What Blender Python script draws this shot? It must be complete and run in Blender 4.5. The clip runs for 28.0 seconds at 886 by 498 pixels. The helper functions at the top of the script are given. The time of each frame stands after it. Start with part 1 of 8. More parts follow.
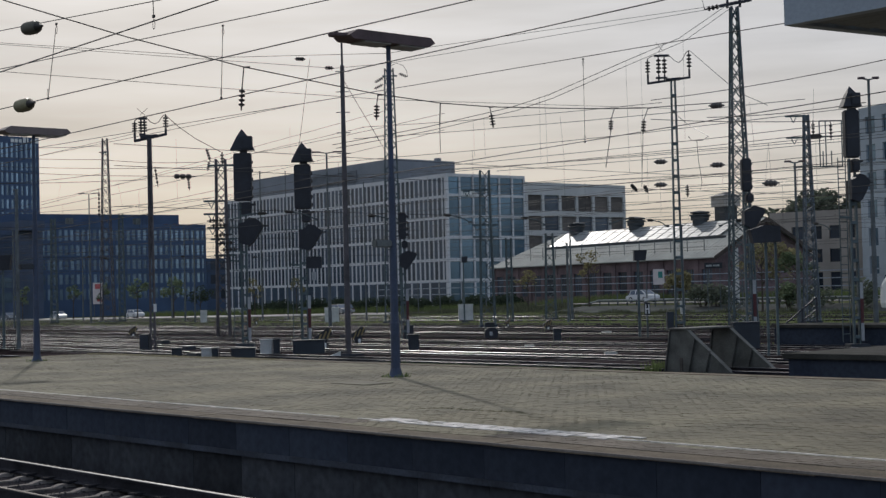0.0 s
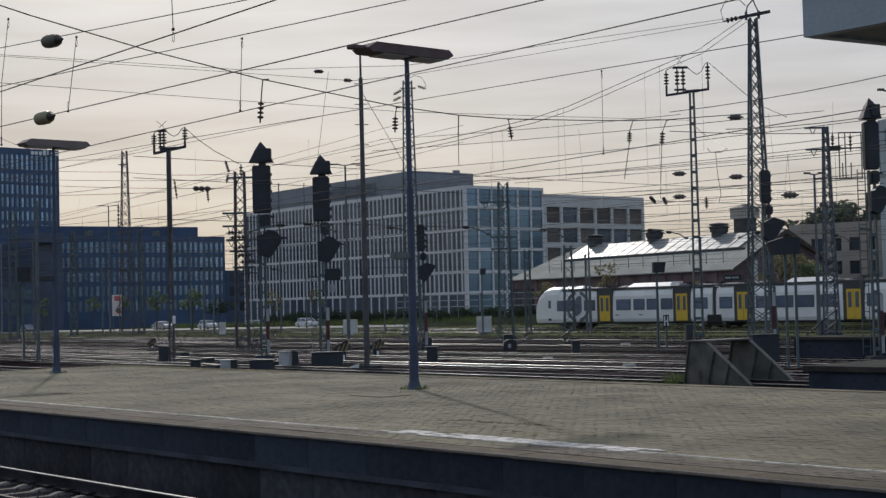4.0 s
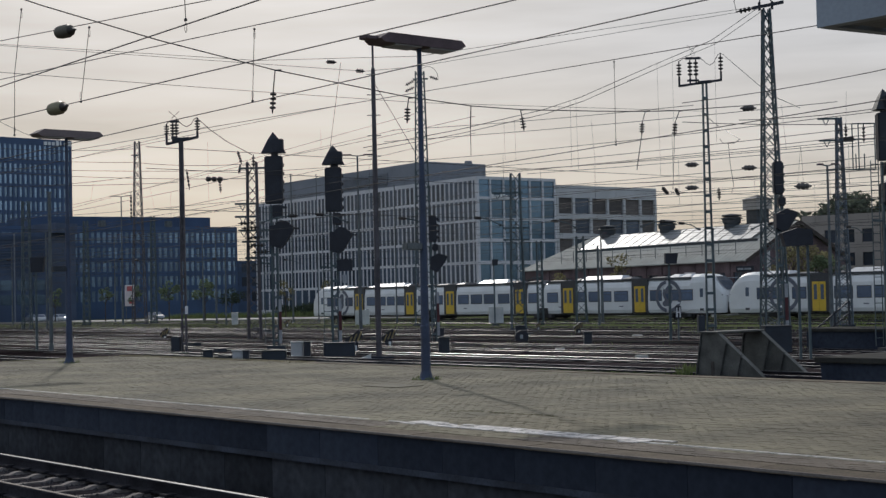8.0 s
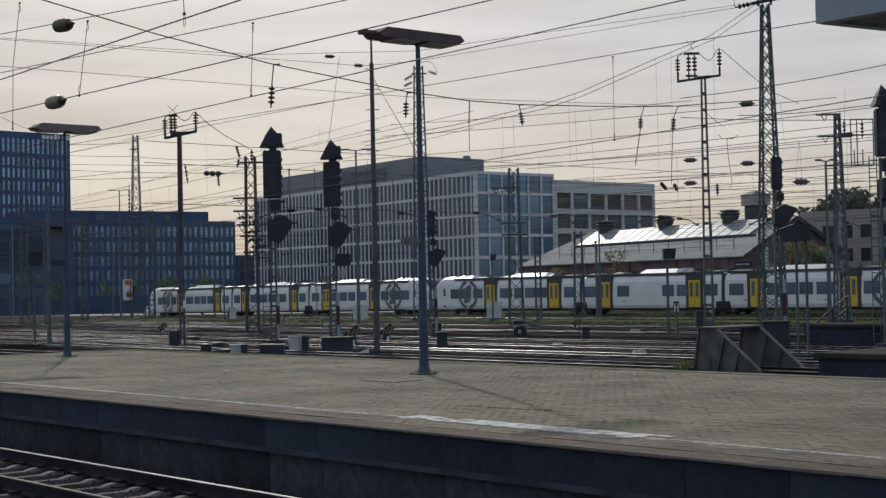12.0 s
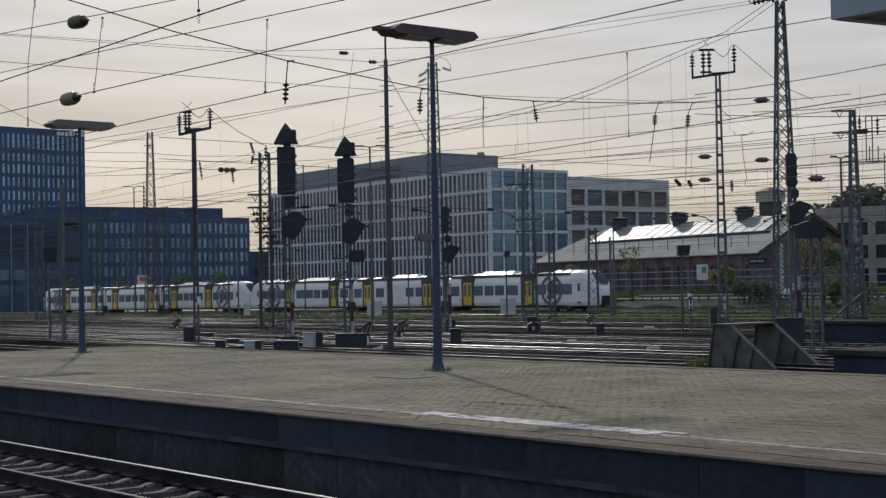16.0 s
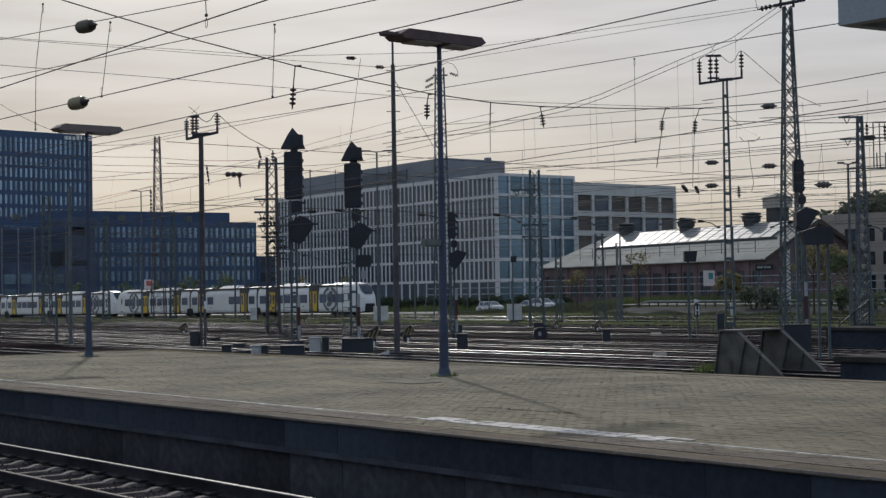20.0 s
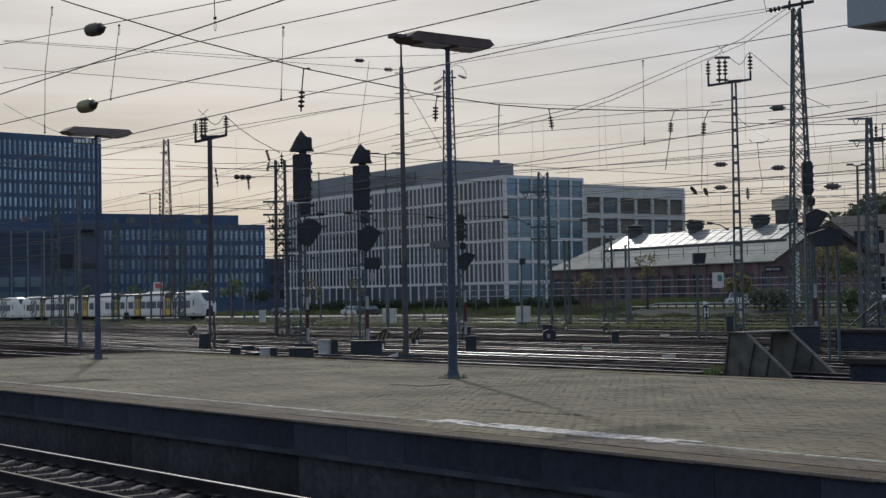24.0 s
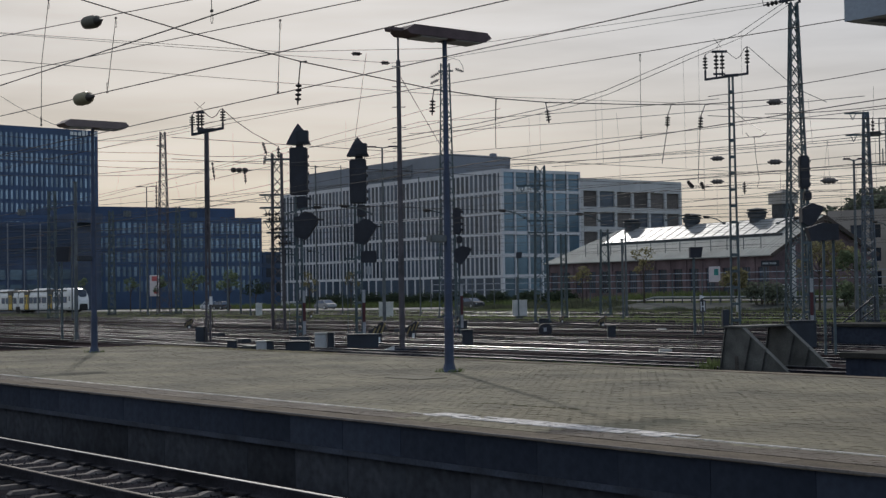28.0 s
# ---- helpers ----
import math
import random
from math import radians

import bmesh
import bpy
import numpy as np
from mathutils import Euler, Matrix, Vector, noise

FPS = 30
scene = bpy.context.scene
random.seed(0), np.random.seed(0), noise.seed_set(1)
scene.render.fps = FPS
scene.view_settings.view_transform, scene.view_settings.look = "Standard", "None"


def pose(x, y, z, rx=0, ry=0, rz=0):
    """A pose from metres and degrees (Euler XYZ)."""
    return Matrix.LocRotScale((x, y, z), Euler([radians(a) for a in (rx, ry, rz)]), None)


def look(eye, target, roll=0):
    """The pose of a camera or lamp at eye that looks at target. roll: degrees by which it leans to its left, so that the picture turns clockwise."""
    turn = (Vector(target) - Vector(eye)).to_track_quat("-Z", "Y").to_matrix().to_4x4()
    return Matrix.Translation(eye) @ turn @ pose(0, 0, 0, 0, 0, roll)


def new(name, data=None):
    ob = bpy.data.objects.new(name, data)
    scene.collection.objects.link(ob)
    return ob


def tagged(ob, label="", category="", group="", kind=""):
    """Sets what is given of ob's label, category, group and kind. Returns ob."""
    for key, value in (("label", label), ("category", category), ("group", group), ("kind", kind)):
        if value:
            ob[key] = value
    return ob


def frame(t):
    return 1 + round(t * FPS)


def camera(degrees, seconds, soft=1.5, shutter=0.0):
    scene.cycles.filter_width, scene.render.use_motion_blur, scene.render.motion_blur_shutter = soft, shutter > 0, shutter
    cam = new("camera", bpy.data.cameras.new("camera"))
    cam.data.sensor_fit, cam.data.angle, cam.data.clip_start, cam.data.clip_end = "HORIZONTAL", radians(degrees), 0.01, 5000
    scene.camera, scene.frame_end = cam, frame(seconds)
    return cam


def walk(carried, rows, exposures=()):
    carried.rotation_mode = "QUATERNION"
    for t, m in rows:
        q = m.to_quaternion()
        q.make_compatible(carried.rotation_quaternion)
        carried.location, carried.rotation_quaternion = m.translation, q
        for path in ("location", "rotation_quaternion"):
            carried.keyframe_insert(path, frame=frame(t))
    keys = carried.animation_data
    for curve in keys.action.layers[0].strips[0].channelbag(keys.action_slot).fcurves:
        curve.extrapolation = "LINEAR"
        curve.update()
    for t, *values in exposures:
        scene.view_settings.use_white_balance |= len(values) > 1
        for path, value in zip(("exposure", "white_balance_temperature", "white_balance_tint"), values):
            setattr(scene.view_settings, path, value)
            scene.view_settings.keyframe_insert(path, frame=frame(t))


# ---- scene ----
EYE = Vector((0.0, 0.0, 1.61))


def aim(yaw, pitch, roll):
    """Camera pose: yaw in degrees from the tracks' far end towards the yard, pitch up, roll."""
    y, p = radians(yaw), radians(pitch)
    way = Vector((-math.cos(y) * math.cos(p), math.sin(y) * math.cos(p), math.sin(p)))
    return look(EYE, EYE + way, -roll)


cam = camera(33.56, 28.0, soft=1.4)
walk(cam, [
    (0.0, aim(41.055, 1.659, 1.395)),
    (0.5, aim(40.964, 1.718, 1.413)),
    (1.0, aim(40.952, 1.798, 1.385)),
    (1.5, aim(40.836, 1.861, 1.407)),
    (2.0, aim(40.670, 1.957, 1.408)),
    (2.5, aim(40.507, 2.024, 1.438)),
    (3.0, aim(40.368, 2.135, 1.399)),
    (3.5, aim(40.368, 2.115, 1.379)),
    (5.5, aim(40.127, 2.292, 1.320)),
    (6.0, aim(40.043, 2.223, 1.291)),
    (6.5, aim(40.075, 2.136, 1.277)),
    (7.0, aim(40.033, 1.931, 1.304)),
    (7.5, aim(39.906, 1.853, 1.249)),
    (8.0, aim(39.868, 1.797, 1.281)),
    (8.5, aim(39.841, 1.764, 1.255)),
    (9.0, aim(39.709, 1.720, 1.188)),
    (9.5, aim(39.612, 1.780, 1.187)),
    (10.0, aim(39.632, 1.758, 1.137)),
    (10.5, aim(39.682, 1.680, 1.152)),
    (11.0, aim(39.835, 1.678, 1.098)),
    (11.5, aim(39.879, 1.678, 1.116)),
    (12.0, aim(39.933, 1.594, 1.151)),
    (12.5, aim(39.744, 1.627, 1.161)),
    (14.5, aim(39.633, 1.547, 1.019)),
    (15.0, aim(39.534, 1.459, 1.073)),
    (15.5, aim(39.431, 1.460, 1.094)),
    (16.0, aim(39.387, 1.468, 1.089)),
    (16.5, aim(39.301, 1.598, 1.085)),
    (17.0, aim(39.264, 1.695, 1.056)),
    (17.5, aim(39.268, 1.803, 0.959)),
    (18.0, aim(39.265, 1.674, 0.956)),
    (18.5, aim(39.256, 1.623, 0.993)),
    (19.0, aim(39.267, 1.546, 0.994)),
    (19.5, aim(39.198, 1.519, 0.899)),
    (20.0, aim(39.133, 1.674, 0.914)),
    (20.5, aim(39.061, 1.705, 0.893)),
    (21.0, aim(38.850, 1.772, 0.900)),
    (21.5, aim(38.913, 1.754, 0.885)),
    (23.5, aim(38.841, 1.673, 0.889)),
    (24.0, aim(38.795, 1.769, 0.971)),
    (24.5, aim(38.825, 1.759, 0.967)),
    (25.0, aim(38.870, 1.640, 0.920)),
    (25.5, aim(38.851, 1.726, 0.941)),
    (26.0, aim(38.687, 1.747, 0.890)),
    (26.5, aim(38.685, 1.721, 0.890)),
    (27.0, aim(38.775, 1.618, 0.853)),
    (27.5, aim(38.874, 1.481, 0.859)),
    (28.0, aim(38.923, 1.514, 0.861)),
], exposures=[(0.0, -0.52, 6080, 10), (3.5, -0.52, 6080, 10), (28.0, -0.57, 6090, 10)])

# ---------------------------------------------------------------- world and sun
SUN_AZ = math.atan2(-0.877, 0.480)
SUN_EL = radians(29.5)
TO_SUN = Vector((math.sin(SUN_AZ) * math.cos(SUN_EL), math.cos(SUN_AZ) * math.cos(SUN_EL), math.sin(SUN_EL)))


def build_world():
    w = bpy.data.worlds.new("overcast_sky")
    scene.world = w
    w.use_nodes = True
    nt = w.node_tree
    nt.nodes.clear()
    n = nt.nodes.new
    out, bg = n("ShaderNodeOutputWorld"), n("ShaderNodeBackground")
    sky = n("ShaderNodeTexSky")
    sky.sky_type, sky.sun_disc = "NISHITA", False
    sky.sun_elevation, sky.sun_rotation = SUN_EL, SUN_AZ
    sky.dust_density = 4.0
    dim = n("ShaderNodeVectorMath")
    dim.operation = "SCALE"
    dim.inputs["Scale"].default_value = 0.10
    nt.links.new(sky.outputs[0], dim.inputs[0])
    tc, sep = n("ShaderNodeTexCoord"), n("ShaderNodeSeparateXYZ")
    nt.links.new(tc.outputs["Generated"], sep.inputs[0])
    ramp = n("ShaderNodeValToRGB")
    el = ramp.color_ramp.elements
    el[0].position, el[0].color = 0.0, (0.83, 0.69, 0.55, 1)
    el[1].position, el[1].color = 1.0, (0.60, 0.62, 0.66, 1)
    for at, col in ((0.035, (0.89, 0.782, 0.632, 1)), (0.085, (0.865, 0.80, 0.718, 1)), (0.16, (0.815, 0.80, 0.79, 1)), (0.5, (0.76, 0.79, 0.83, 1))):
        e = el.new(at)
        e.color = col
    nt.links.new(sep.outputs["Z"], ramp.inputs[0])
    # long flat cloud banks
    mp, nz = n("ShaderNodeMapping"), n("ShaderNodeTexNoise")
    mp.inputs["Scale"].default_value = (1.2, 1.2, 11.0)
    nz.inputs["Scale"].default_value, nz.inputs["Detail"].default_value = 3.1, 8.0
    nt.links.new(tc.outputs["Generated"], mp.inputs[0])
    nt.links.new(mp.outputs[0], nz.inputs["Vector"])
    cr = n("ShaderNodeMapRange")
    cr.inputs["From Min"].default_value, cr.inputs["From Max"].default_value = 0.3, 0.7
    cr.inputs["To Min"].default_value, cr.inputs["To Max"].default_value = 0.73, 1.17
    nt.links.new(nz.outputs[0], cr.inputs[0])
    mul = n("ShaderNodeVectorMath")
    mul.operation = "SCALE"
    nt.links.new(ramp.outputs[0], mul.inputs[0])
    nt.links.new(cr.outputs[0], mul.inputs["Scale"])
    # the veiled sun brightens the cloud round it
    dot = n("ShaderNodeVectorMath")
    dot.operation = "DOT_PRODUCT"
    dot.inputs[1].default_value = TO_SUN
    nt.links.new(tc.outputs["Generated"], dot.inputs[0])
    half = n("ShaderNodeMapRange")
    half.inputs["From Min"].default_value, half.inputs["From Max"].default_value = -1.0, 1.0
    nt.links.new(dot.outputs["Value"], half.inputs[0])
    glow = n("ShaderNodeValToRGB")
    ge = glow.color_ramp.elements
    ge[0].position, ge[0].color = 0.0, (1.0, 1.23, 1.58, 1)
    ge[1].position, ge[1].color = 1.0, (1.36, 1.33, 1.28, 1)
    for at, col in ((0.5, (0.98, 1.10, 1.26, 1)), (0.84, (1.12, 1.12, 1.12, 1)), (0.93, (1.24, 1.225, 1.21, 1)), (0.97, (1.12, 1.105, 1.08, 1))):
        e = ge.new(at)
        e.color = col
    nt.links.new(half.outputs[0], glow.inputs[0])
    mul2 = n("ShaderNodeVectorMath")
    mul2.operation = "MULTIPLY"
    nt.links.new(mul.outputs[0], mul2.inputs[0])
    nt.links.new(glow.outputs[0], mul2.inputs[1])
    mix = n("ShaderNodeMix")
    mix.data_type = "RGBA"
    mix.inputs[0].default_value = 0.85
    nt.links.new(dim.outputs[0], mix.inputs[6])
    nt.links.new(mul2.outputs[0], mix.inputs[7])
    nt.links.new(mix.outputs[2], bg.inputs[0])
    bg.inputs[1].default_value = 0.9
    nt.links.new(bg.outputs[0], out.inputs[0])


build_world()
sun = new("sun", bpy.data.lights.new("sun", "SUN"))
sun.data.energy, sun.data.angle, sun.data.color = 2.1, radians(1.2), (1.0, 0.92, 0.81)
sun.matrix_world = look(TO_SUN * 100, (0, 0, 0))


# ---------------------------------------------------------------- materials
def mat(name, rgb, rough=0.7, metal=0.0, var=0.18, scale=1.5, grain=25.0, bump=0.15, tint=None, rand=0.0, spec=0.5):
    """Procedural surface: broad stains and fine grain in colour, fine relief."""
    m = bpy.data.materials.new(name)
    m.use_nodes = True
    nt = m.node_tree
    b = nt.nodes["Principled BSDF"]
    b.inputs["Roughness"].default_value, b.inputs["Metallic"].default_value = rough, metal
    b.inputs["Specular IOR Level"].default_value = spec
    tc = nt.nodes.new("ShaderNodeTexCoord")
    n1, n2 = nt.nodes.new("ShaderNodeTexNoise"), nt.nodes.new("ShaderNodeTexNoise")
    n1.inputs["Scale"].default_value, n1.inputs["Detail"].default_value = scale, 5.0
    n2.inputs["Scale"].default_value, n2.inputs["Detail"].default_value = grain, 3.0
    for q in (n1, n2):
        nt.links.new(tc.outputs["Object"], q.inputs["Vector"])
    r1 = nt.nodes.new("ShaderNodeValToRGB")
    dark = tuple(c * (1 - var * 1.6) for c in rgb)
    lite = tint or tuple(min(1, c * (1 + var)) for c in rgb)
    r1.color_ramp.elements[0].position, r1.color_ramp.elements[0].color = 0.32, (*dark, 1)
    r1.color_ramp.elements[1].position, r1.color_ramp.elements[1].color = 0.68, (*lite, 1)
    nt.links.new(n1.outputs[0], r1.inputs[0])
    mr = nt.nodes.new("ShaderNodeMapRange")
    mr.inputs["From Min"].default_value, mr.inputs["From Max"].default_value = 0.3, 0.7
    mr.inputs["To Min"].default_value, mr.inputs["To Max"].default_value = 1 - var, 1 + var * 0.6
    nt.links.new(n2.outputs[0], mr.inputs[0])
    v = nt.nodes.new("ShaderNodeVectorMath")
    v.operation = "SCALE"
    nt.links.new(r1.outputs[0], v.inputs[0])
    nt.links.new(mr.outputs[0], v.inputs["Scale"])
    last = v
    if rand:
        oi = nt.nodes.new("ShaderNodeObjectInfo")
        m2 = nt.nodes.new("ShaderNodeMapRange")
        m2.inputs["To Min"].default_value, m2.inputs["To Max"].default_value = 1 - rand, 1 + rand
        nt.links.new(oi.outputs["Random"], m2.inputs[0])
        v2 = nt.nodes.new("ShaderNodeVectorMath")
        v2.operation = "SCALE"
        nt.links.new(v.outputs[0], v2.inputs[0])
        nt.links.new(m2.outputs[0], v2.inputs["Scale"])
        last = v2
    nt.links.new(last.outputs[0], b.inputs["Base Color"])
    if bump:
        bp = nt.nodes.new("ShaderNodeBump")
        bp.inputs["Strength"].default_value = bump
        bp.inputs["Distance"].default_value = 0.02
        nt.links.new(n2.outputs[0], bp.inputs["Height"])
        nt.links.new(bp.outputs[0], b.inputs["Normal"])
    return m


def island_mat(name, rgb, rough, spread, var=0.2, grain=30.0, scale=1.5, tint=None):
    """As mat(), each loose piece of the mesh a little lighter or darker."""
    m = mat(name, rgb, rough, var=var, grain=grain, scale=scale, tint=tint)
    nt = m.node_tree
    b = nt.nodes["Principled BSDF"]
    src = b.inputs["Base Color"].links[0].from_socket
    g = nt.nodes.new("ShaderNodeNewGeometry")
    mr = nt.nodes.new("ShaderNodeMapRange")
    mr.inputs["To Min"].default_value, mr.inputs["To Max"].default_value = 1 - spread, 1 + spread
    nt.links.new(g.outputs["Random Per Island"], mr.inputs[0])
    v = nt.nodes.new("ShaderNodeVectorMath")
    v.operation = "SCALE"
    nt.links.new(src, v.inputs[0])
    nt.links.new(mr.outputs[0], v.inputs["Scale"])
    nt.links.new(v.outputs[0], b.inputs["Base Color"])
    return m


M_PAVER = island_mat("paving_grey", (0.213, 0.186, 0.132), 0.95, 0.09, var=0.24, scale=0.55, tint=(0.262, 0.233, 0.155))
M_PAVERB = island_mat("paving_brown_edge", (0.172, 0.140, 0.108), 0.95, 0.10, var=0.25, scale=0.8)
M_PAVER1 = mat("paving_grey_single", (0.240, 0.211, 0.145), 0.95, rand=0.09, var=0.14, spec=0.3)
M_JOINT = mat("joint_sand", (0.19, 0.170, 0.122), 0.95, scale=0.6)
M_COPING = mat("coping_concrete", (0.205, 0.168, 0.126), 0.92, rand=0.08, var=0.28, scale=1.2, spec=0.1)
M_NOSE = mat("worn_edge_concrete", (0.20, 0.175, 0.155), 0.85, var=0.2)
# platform walls: much darker and bluer than the paving above them
M_LEDGE = mat("ledge_concrete", (0.043, 0.051, 0.070), 0.9, var=0.3)
M_RISER = mat("dark_blue_concrete", (0.036, 0.045, 0.068), 0.92, scale=0.45, var=0.2, grain=9.0, bump=0.06, rand=0.2, tint=(0.052, 0.061, 0.080), spec=0.1)
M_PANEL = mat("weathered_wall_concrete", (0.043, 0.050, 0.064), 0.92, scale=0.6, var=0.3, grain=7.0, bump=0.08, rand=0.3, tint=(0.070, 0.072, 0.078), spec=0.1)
# side platform tops, darker than the island platform's stones
M_DARKPAVE = mat("dark_paving", (0.055, 0.053, 0.047), 0.95, spec=0.1)
M_LINEFRESH = mat("chalky_white_paint", (0.74, 0.69, 0.65), 0.8, var=0.25, scale=6)
M_BALLAST = mat("ballast_brown", (0.050, 0.040, 0.040), 1.0, var=0.45, scale=0.14, grain=5, bump=0.6, spec=0.0)
M_BED = mat("dark_platform_ballast", (0.040, 0.036, 0.040), 1.0, var=0.35, scale=0.8, grain=12, bump=0.6, spec=0.0)
M_STONE = island_mat("ballast_stone", (0.042, 0.038, 0.041), 1.0, 0.45)
M_GRASS = mat("dry_grass_ground", (0.10, 0.122, 0.058), 0.95, var=0.35, scale=0.08, grain=2.5, bump=0.5, tint=(0.155, 0.165, 0.085), spec=0.0)
M_BLADE = island_mat("grass_blades", (0.15, 0.19, 0.075), 0.8, 0.4)
M_ROAD = mat("asphalt", (0.085, 0.083, 0.08), 0.6, var=0.15, scale=0.2)
M_FENCERAIL = mat("pale_galvanised_rail", (0.33, 0.36, 0.40), 0.55, var=0.15)
M_APRON = mat("grey_concrete_apron", (0.078, 0.083, 0.078), 0.95, scale=0.2, var=0.3, spec=0.1)
M_PATH = mat("pale_grey_asphalt", (0.21, 0.205, 0.19), 0.95, scale=0.15, var=0.25, spec=0.1)
M_PALE = mat("pale_concrete", (0.42, 0.41, 0.38), 0.75, scale=0.5)
M_RAILTOP = mat("polished_rail_steel", (0.40, 0.39, 0.39), 0.24, 1.0, var=0.1, scale=0.4, bump=0.0)
M_RAILDULL = mat("dull_rail_steel", (0.23, 0.228, 0.235), 0.36, 0.9, var=0.2, scale=0.4, bump=0.0)
M_RUSTTOP = mat("rusted_rail_head", (0.075, 0.058, 0.05), 0.7, 0.3, var=0.25, scale=0.4, bump=0.0)
M_RUST = mat("rusty_steel", (0.040, 0.038, 0.044), 0.9, 0.0, var=0.3, spec=0.1)
M_SLEEPER = mat("sleeper_concrete", (0.23, 0.20, 0.18), 0.9, rand=0.12, var=0.25, scale=3, spec=0.1)
M_SLEEPEROLD = mat("old_brown_sleeper", (0.12, 0.107, 0.095), 1.0, var=0.3, scale=2, spec=0.0)
M_YARDSLEEPER = island_mat("sooty_sleeper_top", (0.115, 0.10, 0.092), 0.95, 0.3)
M_BLUE = mat("blue_painted_steel", (0.032, 0.05, 0.098), 0.55, 0.0, var=0.2, scale=2)
M_LAMPHEAD = mat("brown_lamp_housing", (0.115, 0.085, 0.088), 0.85, var=0.15, spec=0.2)
M_LAMPPALE = mat("pale_brown_lamp_housing", (0.165, 0.13, 0.125), 0.6, var=0.12)
M_DIFF = mat("milky_lamp_cover", (0.30, 0.29, 0.28), 0.3, var=0.05)
M_GALV = mat("weathered_galvanised_steel", (0.12, 0.135, 0.14), 0.55, 0.35, var=0.2, scale=2)
M_GREEN = mat("grey_green_mast_paint", (0.076, 0.104, 0.112), 0.6, 0.1, var=0.22, scale=2)
# brown cast of the haze against the sky, put into the mast colour
M_BROWNMAST = mat("haze_brown_mast_paint", (0.086, 0.078, 0.085), 0.65, 0.1, var=0.25, scale=2)
M_BLUEMAST = mat("blue_grey_mast_paint", (0.092, 0.115, 0.14), 0.6, 0.1, var=0.2, scale=2)
M_BLACK = mat("signal_black", (0.018, 0.020, 0.029), 0.6, var=0.25)
M_PORC = mat("brown_porcelain", (0.035, 0.028, 0.024), 0.6, var=0.2)
M_WIRE = mat("copper_wire_dark", (0.035, 0.032, 0.03), 0.5, 0.4, var=0.1, bump=0)
M_SECTION = mat("grey_brown_insulator", (0.115, 0.10, 0.09), 0.6, var=0.2)
M_FIBRE = mat("insulator_grey_olive", (0.13, 0.12, 0.09), 0.6, var=0.2)
M_RED = mat("red_paint", (0.075, 0.016, 0.018), 0.6)
M_MARKER = mat("dull_white_plate", (0.36, 0.37, 0.38), 0.6)
M_WHITE = mat("white_paint", (0.72, 0.72, 0.70), 0.5, var=0.08)
M_BUFFER = mat("grey_brown_buffer_paint", (0.105, 0.105, 0.093), 0.65, var=0.25, scale=2.5)
M_CABINET = mat("light_grey_cabinet", (0.52, 0.52, 0.50), 0.6, var=0.12)
M_DARKBOX = mat("dark_grey_cabinet", (0.024, 0.031, 0.042), 0.6, var=0.2)
M_STRIPE_Y = mat("dull_yellow_paint", (0.26, 0.20, 0.085), 0.6)
M_CANOPY = mat("canopy_grey_sheet", (0.30, 0.34, 0.39), 0.5, var=0.08, scale=0.8)
M_SOFFIT = mat("canopy_soffit", (0.19, 0.20, 0.21), 0.7, var=0.1)
# buildings
M_STONEWHITE = mat("pale_limestone_cladding", (0.63, 0.62, 0.63), 0.8, var=0.06, scale=0.3, grain=4)
M_STONEGREY = mat("grey_limestone_cladding", (0.52, 0.515, 0.51), 0.8, var=0.06, scale=0.3, grain=4)
M_GLASSDARK = mat("dark_window_glass", (0.048, 0.060, 0.082), 0.2, 0.0, var=0.3, scale=0.15, bump=0, rand=0.5, spec=0.22)
M_GLASSBLUE = mat("blue_window_glass", (0.125, 0.185, 0.24), 0.14, 0.45, var=0.3, scale=0.2, bump=0, rand=0.3)
M_GLASSOFFICE = mat("grey_office_glass", (0.078, 0.10, 0.132), 0.2, 0.0, var=0.3, scale=0.3, bump=0, rand=0.45, spec=0.35)
M_GLASSEND = mat("deep_teal_glass", (0.14, 0.225, 0.30), 0.14, 0.45, var=0.35, scale=0.2, bump=0, rand=0.3)
M_CURTAIN = mat("brown_blind", (0.115, 0.10, 0.092), 0.7, var=0.15, rand=0.3)
M_RENDERBLUE = mat("blue_grey_render", (0.40, 0.44, 0.48), 0.85, var=0.08, scale=0.3)
M_ROOFGREY = mat("grey_plant_cladding", (0.21, 0.225, 0.25), 0.7, var=0.08, scale=0.3)
M_NAVY = mat("navy_blue_cladding", (0.040, 0.077, 0.155), 0.5, var=0.12, scale=0.2)
M_NAVYDARK = mat("dark_navy_cladding", (0.036, 0.068, 0.136), 0.6, var=0.15, scale=0.2)
M_WING = mat("slate_blue_cladding", (0.046, 0.072, 0.128), 0.6, var=0.18, scale=0.2)
M_GLASSSKY = mat("sky_tinted_glass", (0.275, 0.38, 0.48), 0.2, 0.5, var=0.2, scale=0.3, bump=0, rand=0.35)
M_BRICK = mat("old_red_brick", (0.150, 0.105, 0.110), 0.9, var=0.25, scale=0.5, grain=8)
M_METALROOF = mat("pale_zinc_roof", (0.375, 0.375, 0.34), 0.8, 0.0, var=0.1, scale=0.25, grain=3, bump=0.05, spec=0.15)
M_SKYLIGHT = mat("rooflight_glazing", (0.26, 0.27, 0.275), 0.42, 0.0, var=0.08, scale=0.5, bump=0.02, spec=0.35)
M_VENT = mat("dark_ventilator_zinc", (0.06, 0.068, 0.075), 0.6, 0.3)
M_BEIGE = mat("beige_render", (0.31, 0.275, 0.245), 0.85, var=0.1, scale=0.3)
M_TURRET = mat("pale_boarding", (0.40, 0.37, 0.33), 0.8, var=0.12, scale=1.5)
M_TIMBER = mat("dark_timber", (0.06, 0.045, 0.038), 0.8)
